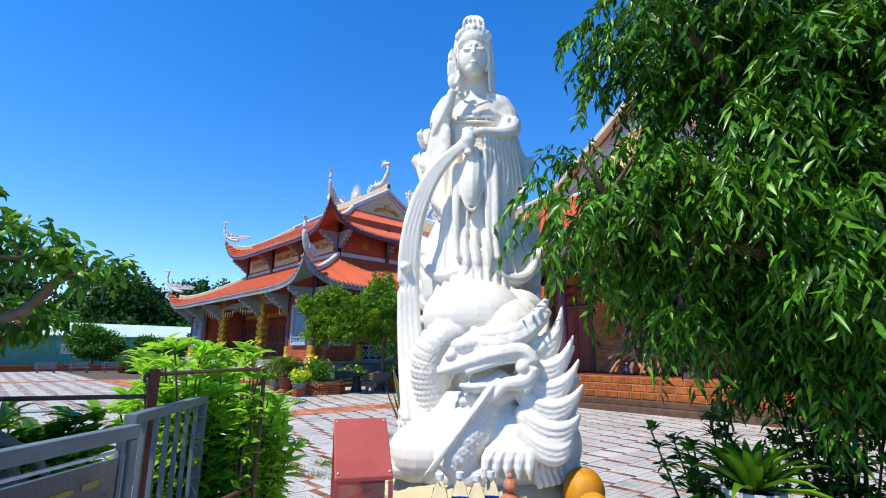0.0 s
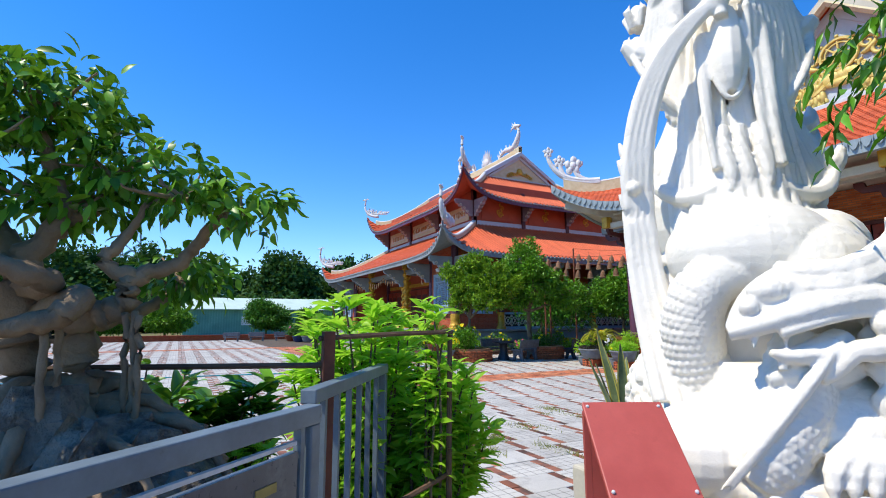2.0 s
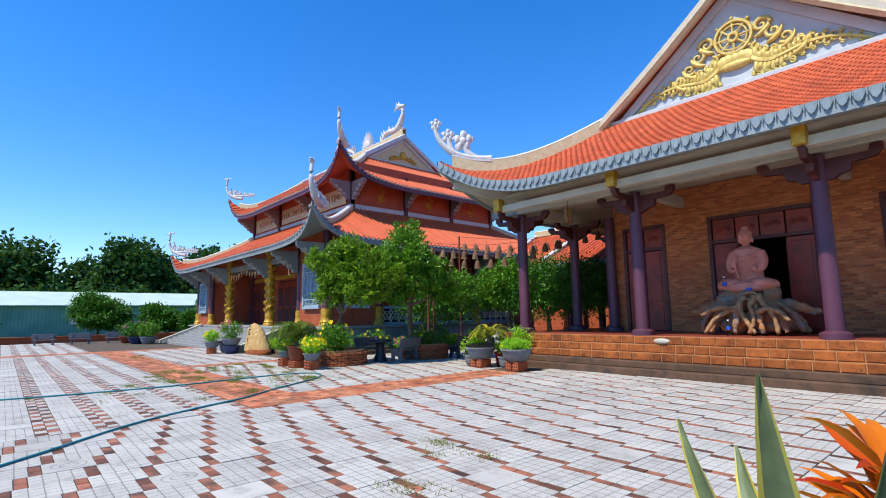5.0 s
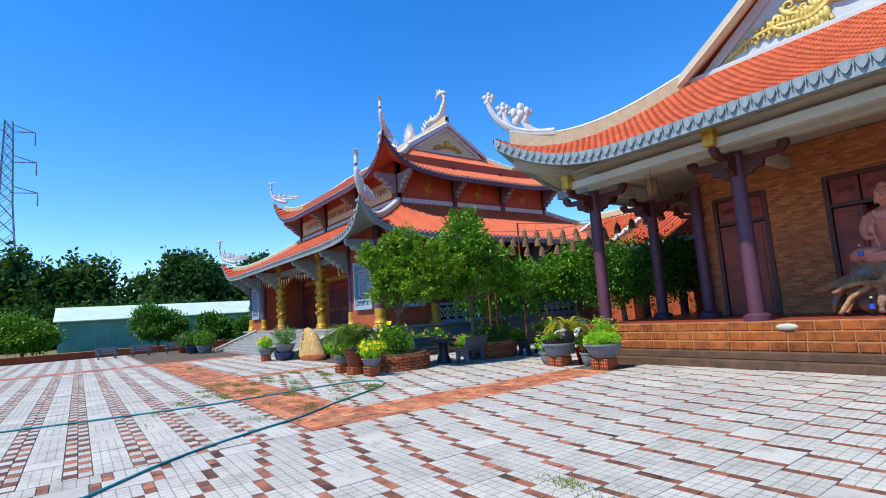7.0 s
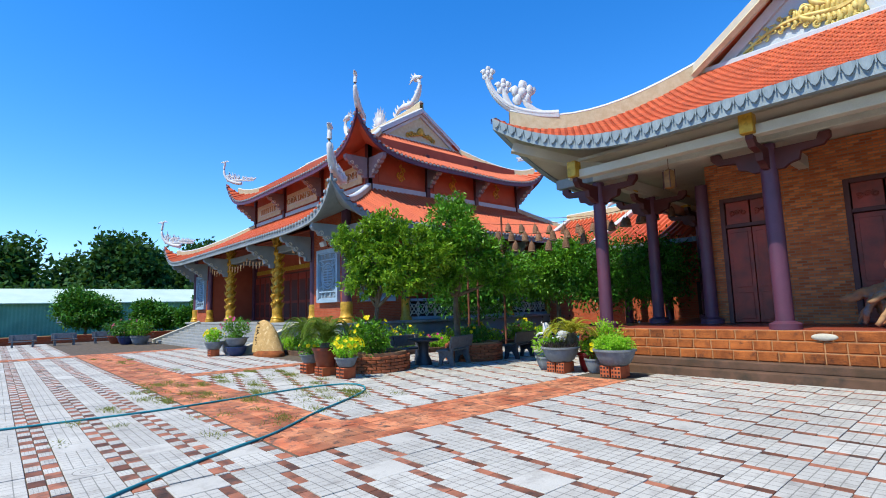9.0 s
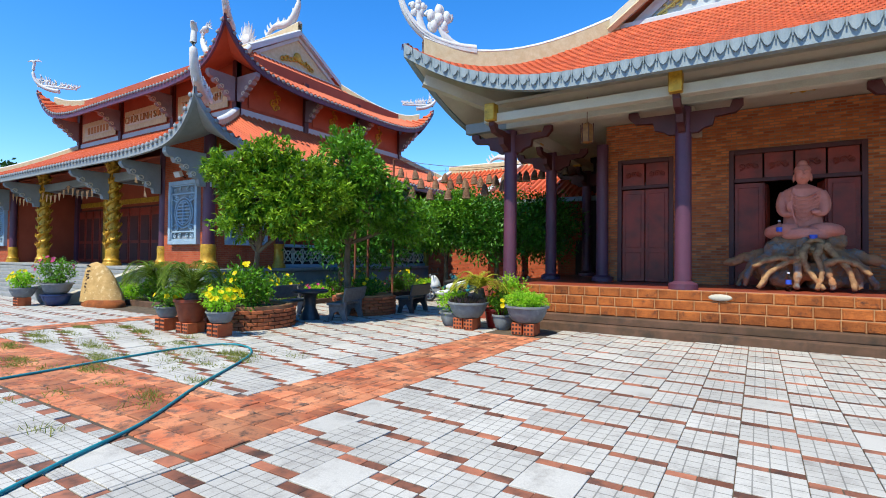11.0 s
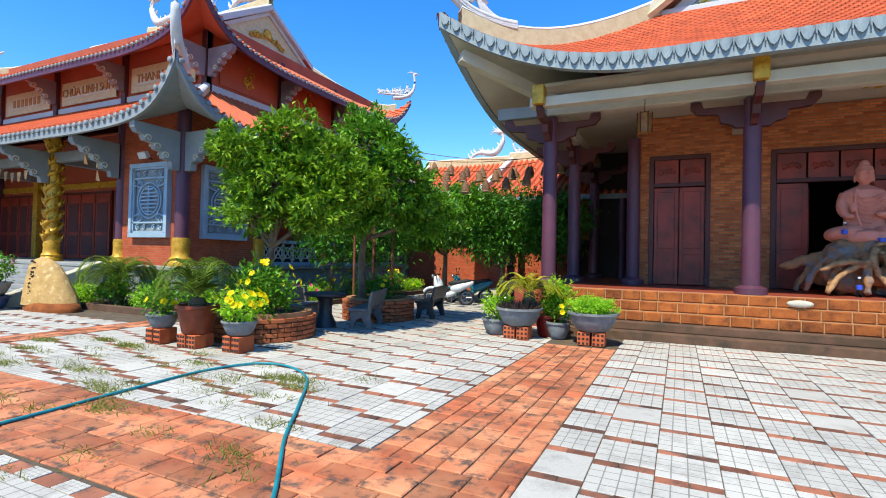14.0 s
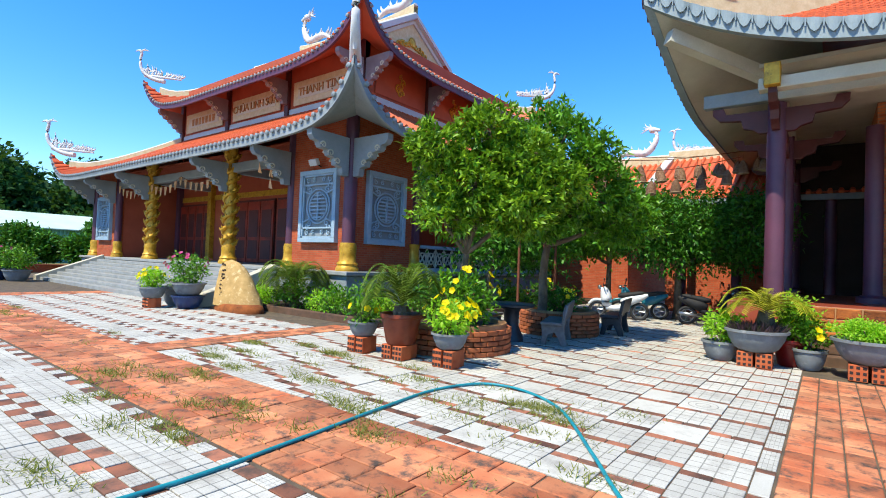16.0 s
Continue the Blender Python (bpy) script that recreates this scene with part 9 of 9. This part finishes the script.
def stone_bench(m, material, label):
    ob = thing("stone_bench", label, "bench", (0, 0, 0), "stone benches")
    part("seat", G().box(-0.65, 0.65, -0.2, 0.2, 0.4, 0.46), material, ob, bevel=0.015)
    part("backrest", G().box(-0.65, 0.65, 0.22, 0.27, 0.5, 0.84, Matrix.Translation((0, 0.22, 0.5)) @ Matrix.Rotation(radians(-12), 4, "X") @ Matrix.Translation((0, -0.22, -0.5))), material, ob, bevel=0.015)
    for x in (-0.48, 0.48):
        prof = [(-0.22, 0), (-0.12, 0), (-0.06, 0.2), (0.06, 0.25), (0.14, 0.12), (0.18, 0), (0.3, 0), (0.24, 0.3), (0.3, 0.78), (0.24, 0.8), (0.17, 0.42), (-0.2, 0.4), (-0.18, 0.2)]
        k = len(prof)
        part("leg", G().add([(x - 0.05, y, z) for y, z in prof] + [(x + 0.05, y, z) for y, z in prof], [tuple(range(k)), tuple(range(2 * k - 1, k - 1, -1))] + [(i, (i + 1) % k, (i + 1) % k + k, i + k) for i in range(k)]), material, ob, bevel=0.012)
    ob.matrix_basis = m
    return ob


b1 = stone_bench(pose(-17.85, 13.0, 0.004, 0, 0, -72), granite, "grey terrazzo bench with a backrest beside the planter")
b2 = copy_thing(b1, pose(-19.3, 12.6, 0.004, 0, 0, 100))
b2["label"] = "grey terrazzo bench on the shaded side of the table"
b3 = stone_bench(pose(-17.5, 15.5, 0.004, 0, 0, -80), granite_d, "black terrazzo bench by the second planter")
for i, (x, y) in enumerate(((-46.3, 4.3), (-46.4, 6.3), (-46.5, 8.4))):
    c = copy_thing(b1, pose(x, y, -0.09 + 0.0, 0, 0, 90))
    c["label"] = "grey terrazzo bench at the far edge of the yard"
tb = thing("stone_table", "round black terrazzo table between the benches", "table", (-18.55, 12.45, 0))
part("tabletop", G().lathe([(0.42, 0.68), (0.46, 0.7), (0.46, 0.74), (0.43, 0.76)], (-18.55, 12.45, 0), 28), granite_d, tb, smooth=40)
part("pedestal", G().lathe([(0.26, 0.004), (0.24, 0.1), (0.15, 0.3), (0.16, 0.6), (0.22, 0.68)], (-18.55, 12.45, 0), 20), granite_d, tb, smooth=40)

# two wide bowls and smaller pots at the porch corner
brick_stand(-14.4, 13.4, 0.5, 0.25)
pot(-14.4, 13.4, 0.254, 0.45, 0.36, pot_grey, "wide grey bowl with dark bladed plants on bricks")
r = np.random.default_rng(80)
bl = thing("bladed_plant", "dense dark purple bladed plant filling the bowl", "plant", (-14.4, 13.4, 0.55))
q = r.uniform(0, 2 * math.pi, 420)
rad = 0.4 * np.sqrt(r.random(420))
P = np.stack((-14.4 + rad * np.cos(q), 13.4 + rad * np.sin(q), np.full(420, 0.56)), 1)
D = np.stack((np.cos(q) * 0.5 + r.normal(0, 0.3, 420), np.sin(q) * 0.5 + r.normal(0, 0.3, 420), np.ones(420)), 1)
part("blades", leaves(P, D, 0.2 * r.uniform(0.7, 1.2, 420), 0.03, BLADE, r), purple_m, bl)["kind"] = "stuff"
cycad("cycad", "small cycad with yellowing arched fronds above the bowl", -14.3, 13.75, 0.5, 26, 0.66, cycad_y, 81, 0.42, 0.9)
brick_stand(-12.95, 13.4, 0.5, 0.25)
pot(-12.95, 13.4, 0.254, 0.45, 0.36, pot_grey, "wide grey bowl of clipped greenery on bricks")
bush("clipped_plant", "dome of small bright green leaves in the bowl", -12.95, 13.4, 0.56, 0.46, 0.17, LEAF["fresh"], 520, 0.055, 0.032, 82)
pot(-13.68, 13.75, 0.0, 0.24, 0.34, pot_grey, "dark cement pot between the two bowls")
bush("potted_plant", "potted plant with yellow flowers between the bowls", -13.68, 13.75, 0.3, 0.3, 0.24, LEAF["mid"], 90, 0.09, 0.04, 83, flower_y, 9)
pot(-13.95, 13.9, 0.0, 0.26, 0.45, plain("red glazed pot", "8a1f1c", "741714", 0.3, 5, 40, 0.1), "red glazed pot behind the bowls", kind="tall")
bush("potted_plant", "small leafy plant in the red pot", -13.95, 13.9, 0.42, 0.3, 0.25, LEAF["mid"], 80, 0.1, 0.05, 84)
pot(-14.95, 13.6, 0.0, 0.3, 0.34, pot_grey, "weathered low pot at the porch corner")
bush("potted_plant", "leafy green plant in the low pot", -14.95, 13.6, 0.3, 0.38, 0.3, LEAF["fresh"], 130, 0.09, 0.05, 85)
pot(-13.9, 14.75, 0.345 - 0.345, 0.3, 0.55, pot_grey, "pale pot by the porch steps", kind="tall")
bush("potted_plant", "bright green plant by the porch column", -13.9, 14.75, 0.5, 0.36, 0.36, LEAF["fresh"], 120, 0.09, 0.05, 86)

# the inscribed boulder
rock_y = plain("golden granular stone", "c9a56a", "b08d54", 0.85, 6, 60, 0.9, 0.015, stain="e0c896", stain_at=(0.55, 0.7), stain_scale=8)
st = thing("inscribed_stone", "upright golden boulder with black brush characters on a red base", "stone", (-26.1, 11.0, 0))
slab_rows = []
for i in range(19):
    t = i / 18
    z = 0.14 + 1.24 * t
    half = 0.74 * (1 - 0.62 * t ** 1.3) * math.sqrt(max(0.0, 1 - max(0.0, (t - 0.72) / 0.28) ** 2.2)) + 0.004
    lean = -0.3 * t ** 1.2
    slab_rows.append([Vector((lean + half * math.copysign(abs(math.cos(a)) ** 0.7, math.cos(a)), 0.34 * half / 0.74 * math.sin(a) + 0.04 * t, z)) for a in (2 * math.pi * j / 28 for j in range(29))])
turn_b = Matrix.Translation((-26.2, 10.95, 0)) @ Matrix.Rotation(radians(22), 4, "Z")
bould = part("boulder", G().grid([[turn_b @ p for p in row] for row in slab_rows]), rock_y, st, smooth=True)
txs = bpy.data.textures.new("lumps", "CLOUDS")
txs.noise_scale = 0.4
dm = bould.modifiers.new("lumps", "DISPLACE")
dm.texture, dm.strength, dm.texture_coords = txs, 0.07, "GLOBAL"
part("base", G().lathe([(0.95, -0.05), (0.97, 0.08), (0.9, 0.16), (0.75, 0.2), (0.01, 0.2)], (-26.15, 10.95, 0), 22, 1.0, 0.5), "laterite", st, smooth=50)
g = G()
fo3 = turn_b
rr = random.Random(6)
for k in range(7):
    z = 1.22 - 0.13 * k
    t = (z - 0.14) / 1.24
    half = 0.74 * (1 - 0.62 * t ** 1.3)
    for _ in range(3):
        a = Vector((-0.3 * t ** 1.2 - half * 0.42 + rr.uniform(-0.05, 0.05), -0.34 * half / 0.74 * 0.93 + 0.04 * t, z + rr.uniform(-0.04, 0.04)))
        b = a + Vector((rr.uniform(-0.07, 0.07), -0.01, rr.uniform(-0.07, 0.07)))
        g.tube([fo3 @ a, fo3 @ a.lerp(b, 0.5), fo3 @ b], [0.018, 0.026, 0.012], n=5)
part("brush_strokes", g, "dark", st)

# pots at the foot of the temple stair
brick_stand(-28.0, 9.5, 0.36, 0.26)
pot(-28.0, 9.5, 0.264, 0.34, 0.3, pot_grey, "grey pot on bricks at the temple stair")
bush("potted_plant", "yellow-flowered plant at the temple stair", -28.0, 9.5, 0.54, 0.32, 0.26, LEAF["fresh"], 100, 0.1, 0.05, 90, flower_y, 14)
pot(-28.3, 10.3, 0.0, 0.42, 0.55, pot_grey, "broad grey pot at the temple stair")
bush("potted_plant", "low green plant in the broad pot", -28.3, 10.3, 0.5, 0.35, 0.18, LEAF["mid"], 80, 0.1, 0.05, 91)
pot(-27.35, 10.15, 0.0, 0.4, 0.36, pot_blue, "blue glazed pot stand at the temple stair")
pot(-27.35, 10.15, 0.362, 0.42, 0.34, pot_grey, "rectangular-rimmed bonsai tray on the blue stand")
bush("potted_bonsai", "small bonsai with pink blossoms in a tray", -27.35, 10.15, 0.68, 0.55, 0.4, LEAF["mid"], 200, 0.09, 0.045, 92, flower_p, 14)
for i, (x, y) in enumerate(((-41.5, 9.5), (-42.6, 9.0), (-43.6, 9.6), (-44.6, 8.8))):
    pot(x, y, -0.012, 0.5, 0.5, (pot_grey, pot_blue, pot_grey, pot_red)[i], "large glazed pot at the far end of the stair")
    bush("potted_bonsai", "potted shrub at the far end of the stair", x, y, 0.45, 0.7, 0.5, LEAF["dark"] if i % 2 else LEAF["mid"], 160, 0.16, 0.07, 93 + i, flower_p, 20 if i == 1 else 0)

# planting beds by the temple
bed = thing("planting_bed", "planting bed edged with grey bricks at the temple's foot", "planting bed", (-24.5, 12.3, 0), kind="structure")
part("edging", G().box(-27.2, -21.5, 11.55, 11.7, -0.05, 0.16).box(-21.65, -21.5, 11.702, 31, -0.05, 0.16), "dark_step", bed, bevel=0.02)
part("bed_soil", G().box(-27.2, -21.66, 11.71, 13.1, -0.05, 0.1).box(-24.3, -21.66, 13.102, 31, -0.05, 0.1), soil, bed)
cycad("cycad", "large cycad with spreading fronds at the temple corner", -25.5, 12.25, 0.1, 60, 0.95, cycad_g, 110, 0.62, 1.15)
for i in range(16):
    if i < 6:
        x, y = -26.8 + 0.85 * i, 12.0 + 0.3 * (i % 2)
    else:
        x, y = -22.4 + 0.35 * (i % 2), 12.6 + 1.15 * (i - 6)
    bush("border_plant", "low green border plant in the temple bed", x, y, 0.1, 0.5, 0.26 + 0.1 * (i % 3), LEAF["mid"] if i % 3 else LEAF["fresh"], 110, 0.12, 0.05, 120 + i, flower_p if i % 4 == 1 else flower_y, 8 if i > 6 else 0)

# ---- motor scooter ----
white_p = plain("white scooter plastic", "d8dbde", "cdd1d5", 0.3, 8, 40, 0.05)
teal_p = plain("teal scooter plastic", "2a7f90", "236f80", 0.3, 8, 40, 0.05)
black_p = plain("black rubber", "1c1c1e", "252527", 0.7, 10, 50, 0.2)
chrome = plain("steel", "a9adb2", "9a9ea4", 0.3, 8, 40, 0.05, metal=0.9)


def scooter(m, body_mat, label):
    ob = thing("motor_scooter", label, "scooter", (0, 0, 0), "parked scooters")
    for x in (-0.6, 0.62):
        w = part("wheel", G().tube([(x + 0.23 * math.cos(a), 0, 0.26 + 0.23 * math.sin(a)) for a in (2 * math.pi * i / 24 for i in range(25))], 0.045, n=8, up=(0, 1, 0)), black_p, ob, smooth=True)
        part("rim", G().tube([(x + 0.18 * math.cos(a), 0, 0.26 + 0.18 * math.sin(a)) for a in (2 * math.pi * i / 20 for i in range(21))], 0.018, n=6, up=(0, 1, 0)), chrome, w)
        for k in range(5):
            a = 2 * math.pi * k / 5
            part("spoke", G().tube([(x, 0, 0.26), (x + 0.18 * math.cos(a), 0, 0.26 + 0.18 * math.sin(a))], 0.012, n=5), chrome, w)
    part("front_shield", G().tube(bez((-0.36, 0, 0.36), (-0.3, 0, 0.5), (-0.36, 0, 0.75), (-0.46, 0, 0.95), 8), [0.1, 0.14, 0.16, 0.17, 0.17, 0.16, 0.14, 0.11, 0.07], n=12, flat=1.2), body_mat, ob, smooth=True)
    part("floorboard", G().tube(bez((-0.34, 0, 0.35), (-0.1, 0, 0.3), (0.05, 0, 0.32), (0.25, 0, 0.45), 8), 0.09, n=10, flat=1.3), body_mat, ob, smooth=True)
    part("rear_body", G().tube(bez((0.1, 0, 0.5), (0.3, 0, 0.58), (0.6, 0, 0.66), (0.85, 0, 0.78), 8), [0.1, 0.14, 0.16, 0.16, 0.15, 0.13, 0.11, 0.08, 0.04], n=12), body_mat, ob, smooth=True)
    part("seat", G().tube(bez((0.0, 0, 0.72), (0.25, 0, 0.72), (0.5, 0, 0.8), (0.78, 0, 0.84), 8), [0.05, 0.08, 0.09, 0.09, 0.085, 0.08, 0.075, 0.06, 0.03], n=10, flat=1.5), black_p, ob, smooth=True)
    part("fork", G().tube([(-0.6, 0.06, 0.26), (-0.5, 0.05, 0.6), (-0.42, 0.0, 0.95)], 0.022, n=6), chrome, ob)
    part("front_mudguard", G().tube([(-0.6 + 0.3 * math.cos(a), 0, 0.26 + 0.3 * math.sin(a)) for a in (math.pi * (0.15 + 0.7 * i / 10) for i in range(11))], 0.05, n=7, up=(0, 1, 0)), body_mat, ob, smooth=True)
    part("handlebar", G().tube(bez((-0.38, -0.33, 1.0), (-0.46, -0.15, 1.02), (-0.46, 0.15, 1.02), (-0.38, 0.33, 1.0), 8), 0.02, n=6), black_p, ob)
    part("headlight", G().ball((-0.55, 0, 0.95), 0.09, 12, 8, (0.7, 1.1, 0.8)), chrome, ob, smooth=True)
    for s in (-1, 1):
        part("mirror", G().tube([(-0.42, 0.25 * s, 1.01), (-0.38, 0.3 * s, 1.18)], 0.008, n=5).ball((-0.38, 0.32 * s, 1.2), 0.06, 10, 6, (0.3, 1, 0.7)), black_p, ob)
    part("exhaust", G().tube([(0.2, 0.14, 0.26), (0.85, 0.15, 0.34)], [0.035, 0.05], n=8), chrome, ob, smooth=True)
    part("stand", G().tube([(0.1, 0.1, 0.3), (0.05, 0.2, 0.005)], 0.014, n=5), chrome, ob)
    ob.matrix_basis = m
    return ob


scooter(pose(-18.55, 19.0, 0.0, 0, -0, 12), white_p, "white and teal motor scooter parked by the trees")
sc2 = scooter(pose(-16.1, 19.6, 0.0, 0, 0, 200), black_p, "dark motor scooter parked in the shade of the hall")
sc3 = scooter(pose(-18.2, 19.9, 0.0, 0, 0, 15), teal_p, "teal motor scooter parked behind the white one")

# ---- plants behind the statue ----
pz = thing("plant_stand", "low concrete block that holds potted plants", "stand", (-3.35, 3.3, 0))
part("block", G().box(-3.8, -3.15, 2.95, 3.8, -0.05, 0.55), "pale_paint", pz, bevel=0.02)
pot(-3.5, 3.2, 0.552, 0.2, 0.24, pot_grey, "grey pot with striped upright blades")
sv = thing("snake_plant", "snake plant with tall yellow-edged striped blades", "plant", (-3.5, 3.2, 0.77))
blade_g = plain("grey-green blade", "5d6f4a", "7a8a62", 0.5, 14, 40, 0.1)
blade_e = plain("yellow blade edge", "c6bd5c", "b5a848", 0.5, 10, 40, 0.1)
rr = random.Random(31)
for k in range(9):
    a = 2 * math.pi * k / 9 + rr.uniform(-0.3, 0.3)
    tilt = rr.uniform(0.1, 0.34)
    h = rr.uniform(0.5, 0.78)
    b = Vector((-3.5 + 0.07 * math.cos(a), 3.2 + 0.07 * math.sin(a), 0.76))
    t = b + Vector((math.cos(a) * tilt, math.sin(a) * tilt, h))
    p = bez(b, b + Vector((0, 0, h * 0.4)), t - Vector((math.cos(a) * 0.06, math.sin(a) * 0.06, h * 0.3)), t, 8)
    wv = [0.03, 0.036, 0.04, 0.04, 0.038, 0.034, 0.027, 0.016, 0.003]
    sd = Vector((-math.sin(a), math.cos(a), 0))
    nn = Vector((math.cos(a), math.sin(a), 0)) * 0.008
    bld = part("blade", G().grid([[p[i] - sd * wv[i] * 0.72, p[i] - nn, p[i] + sd * wv[i] * 0.72] for i in range(9)]), blade_g, sv, smooth=True, recalc=False)
    for s in (-1, 1):
        part("edge", G().grid([[p[i] + sd * (wv[i] * 0.72 * s), p[i] + sd * (wv[i] * s) + nn * 0.2] for i in range(9)]), blade_e, bld, recalc=False)
pot(-3.42, 3.52, 0.552, 0.19, 0.22, pot_red, "brown pot with a red-leaved croton")
r = np.random.default_rng(33)
cr = thing("croton", "croton with glossy red and orange leaves", "plant", (-3.42, 3.52, 0.75))
part("stem", G().tube([(-3.42, 3.52, 0.74), (-3.42, 3.52, 1.15)], 0.02, n=6), BARK, cr)
n = 150
z = r.uniform(0.92, 1.28, n)
a = r.uniform(0, 2 * math.pi, n)
P = np.stack((-3.42 + 0.02 * np.cos(a), 3.52 + 0.02 * np.sin(a), z), 1)
D = np.stack((np.cos(a), np.sin(a), (z - 0.92) * 3.0 - 0.1 + r.normal(0, 0.2, n)), 1)
part("foliage", leaves(P, D, 0.2 * r.uniform(0.7, 1.1, n), 0.05, LEAF_B, r, 0.3), croton_m, cr)

# ---- plants under the weeping tree ----
white_pot = plain("white plastic pot", "cfd2d4", "c2c6c8", 0.4, 5, 40, 0.08)
tray = thing("planter_box", "low grey tiled planter ledge under the tree", "planter", (-0.75, 3.75, 0))
LT = Matrix.Translation(at_statue(1.75, 2.95, 0)) @ Matrix.Rotation(turn_st, 4, "Z")
part("ledge", G().box(-0.35, 1.3, -0.3, 0.3, -0.05, 0.72, LT), granite_d, tray, bevel=0.015)
part("label_plate", G().box(-0.25, 0.25, -0.306, -0.302, 0.58, 0.68, LT), "white_orn", tray)
pc = at_statue(1.95, 2.95, 0.722)
pot(pc.x, pc.y, pc.z, 0.15, 0.2, white_pot, "white plastic pot with a rosette plant", kind="tall")
ag = thing("rosette_plant", "rosette of broad arching green leaves in a white pot", "plant", pc + Vector((0, 0, 0.18)))
r = np.random.default_rng(36)
n = 34
a = 2 * math.pi * np.arange(n) * 0.382
up = np.linspace(0.15, 2.4, n)
P = np.stack((np.full(n, pc.x) + 0.03 * np.cos(a), np.full(n, pc.y) + 0.03 * np.sin(a), np.full(n, pc.z + 0.19)), 1)
D = np.stack((np.cos(a), np.sin(a), up), 1)
part("foliage", leaves(P, D, np.linspace(0.42, 0.28, n), 0.065, LEAF_B, r, 0.05), LEAF["mid"], ag)
yl = at_statue(1.72, 2.7, 0.95)
part("yellow_leaf", leaves(np.array([tuple(yl)]), np.array([(-0.35, -0.3, -0.6)]), 0.17, 0.07, LEAF_B, r, 0.1), LEAF["yellow"], ag, "withered yellow leaf")
fc = at_statue(2.02, 2.6, 0.75)
bush("chrysanthemum", "bunch of bright yellow chrysanthemums on the ledge", fc.x, fc.y, 0.73, 0.14, 0.09, flower_y, 140, 0.05, 0.015, 37, None, 0, LEAF_A, 5)

# ---- weeds in the joints ----
r = np.random.default_rng(77)
P = []
for x0, x1, y0, y1, n in ((-21.5, -15.0, 7.1, 9.3, 52), (-21.0, -14.0, 5.2, 7.2, 34), (-9.0, -5.5, 3.6, 7.0, 12), (-18, -13.2, 2.5, 5.6, 8), (-33, -20, 5.7, 7.2, 12)):
    for _ in range(n):
        cx, cy = r.uniform(x0, x1), r.uniform(y0, y1)
        k = int(25 + 190 * r.random() ** 2)
        P.append(np.stack((cx + r.normal(0, 0.16, k), cy + r.normal(0, 0.07, k), np.full(k, -0.01)), 1))
P = np.concatenate(P)
D = np.concatenate((r.normal(0, 0.8, (len(P), 2)), np.full((len(P), 1), 0.8)), 1)
solid("weeds", leaves(P, D, 0.085 * r.uniform(0.5, 1.3, len(P)), 0.009, BLADE, r), LEAF["grass"], "short green weeds growing in the paving joints", "weeds", "stuff")


# ---- single tiles, strips, pavers and bricks nearest the walk ----
def shared_slabs(name, items, mt, parent, gap, top, c, kinds, seed):
    r = np.random.default_rng(seed)
    cache = {}
    for x0, x1, y0, y1 in items:
        key = (round(x1 - x0, 2), round(y1 - y0, 2), int(r.choice(len(kinds), p=kinds)))
        if key not in cache:
            w, h = key[0] / 2, key[1] / 2
            g = slab_mesh([(-w, w, -h, h)], gap, top, c)
            if mt == "white_tile":
                face = [f for f in g.f]
                g.uv = [(key[2] + 0.005 + 0.99 * (g.v[i][0] + w) / (2 * w), 0.005 + 0.99 * (g.v[i][1] + h) / (2 * h)) for f in face for i in f]
            me = g.mesh(name, False)
            me.materials.append(M[mt])
            cache[key] = me
        ob = new(name, cache[key])
        ob.parent = parent
        ob.matrix_parent_inverse = parent.matrix_basis.inverted()
        ob.matrix_basis = pose((x0 + x1) / 2, (y0 + y1) / 2, float(r.normal(0, 0.002)), float(r.normal(0, 0.8 if name == "paver" else 0.25)), float(r.normal(0, 0.25)), 0)


shared_slabs("tile", near_t, "white_tile", paving, 0.006, 0.0, 0.004, (0.86, 0.02, 0.12), 3)
shared_slabs("strip", near_s, "strip", paving, 0.004, -0.003, 0.004, (1.0,), 4)
shared_slabs("paver", near_p, "paver", paving, 0.0055, 0.002, 0.008, (1.0,), 5)

# laterite bricks of the porch steps
r = np.random.default_rng(9)
brick_cache = []
for k in range(4):
    w = (0.36, 0.4, 0.44, 0.33)[k] / 2
    g = G().chip(-w, w, -0.097, 0.097, -0.08, 0.08, 0.018, Matrix.Rotation(radians(90), 4, "X"))
    me = g.mesh("brick")
    me.materials.append(M["laterite"])
    brick_cache.append((w, me))
for i, course in enumerate(courses):
    x = PX - 6.1 - (0.1 if i == 2 else 0) + 0.03 + 0.2 * (i % 2)
    while x < PX + 6.9:
        w, me = brick_cache[int(r.integers(0, 4))]
        ob = new("brick", me)
        ob.parent = course
        ob.matrix_basis = pose(x + w, 14.9 + 0.12 * i + 0.062 - 0.015 * float(r.random()), 0.342 + 0.211 * i + 0.105, 0, 0, 0)
        x += 2 * w + 0.022
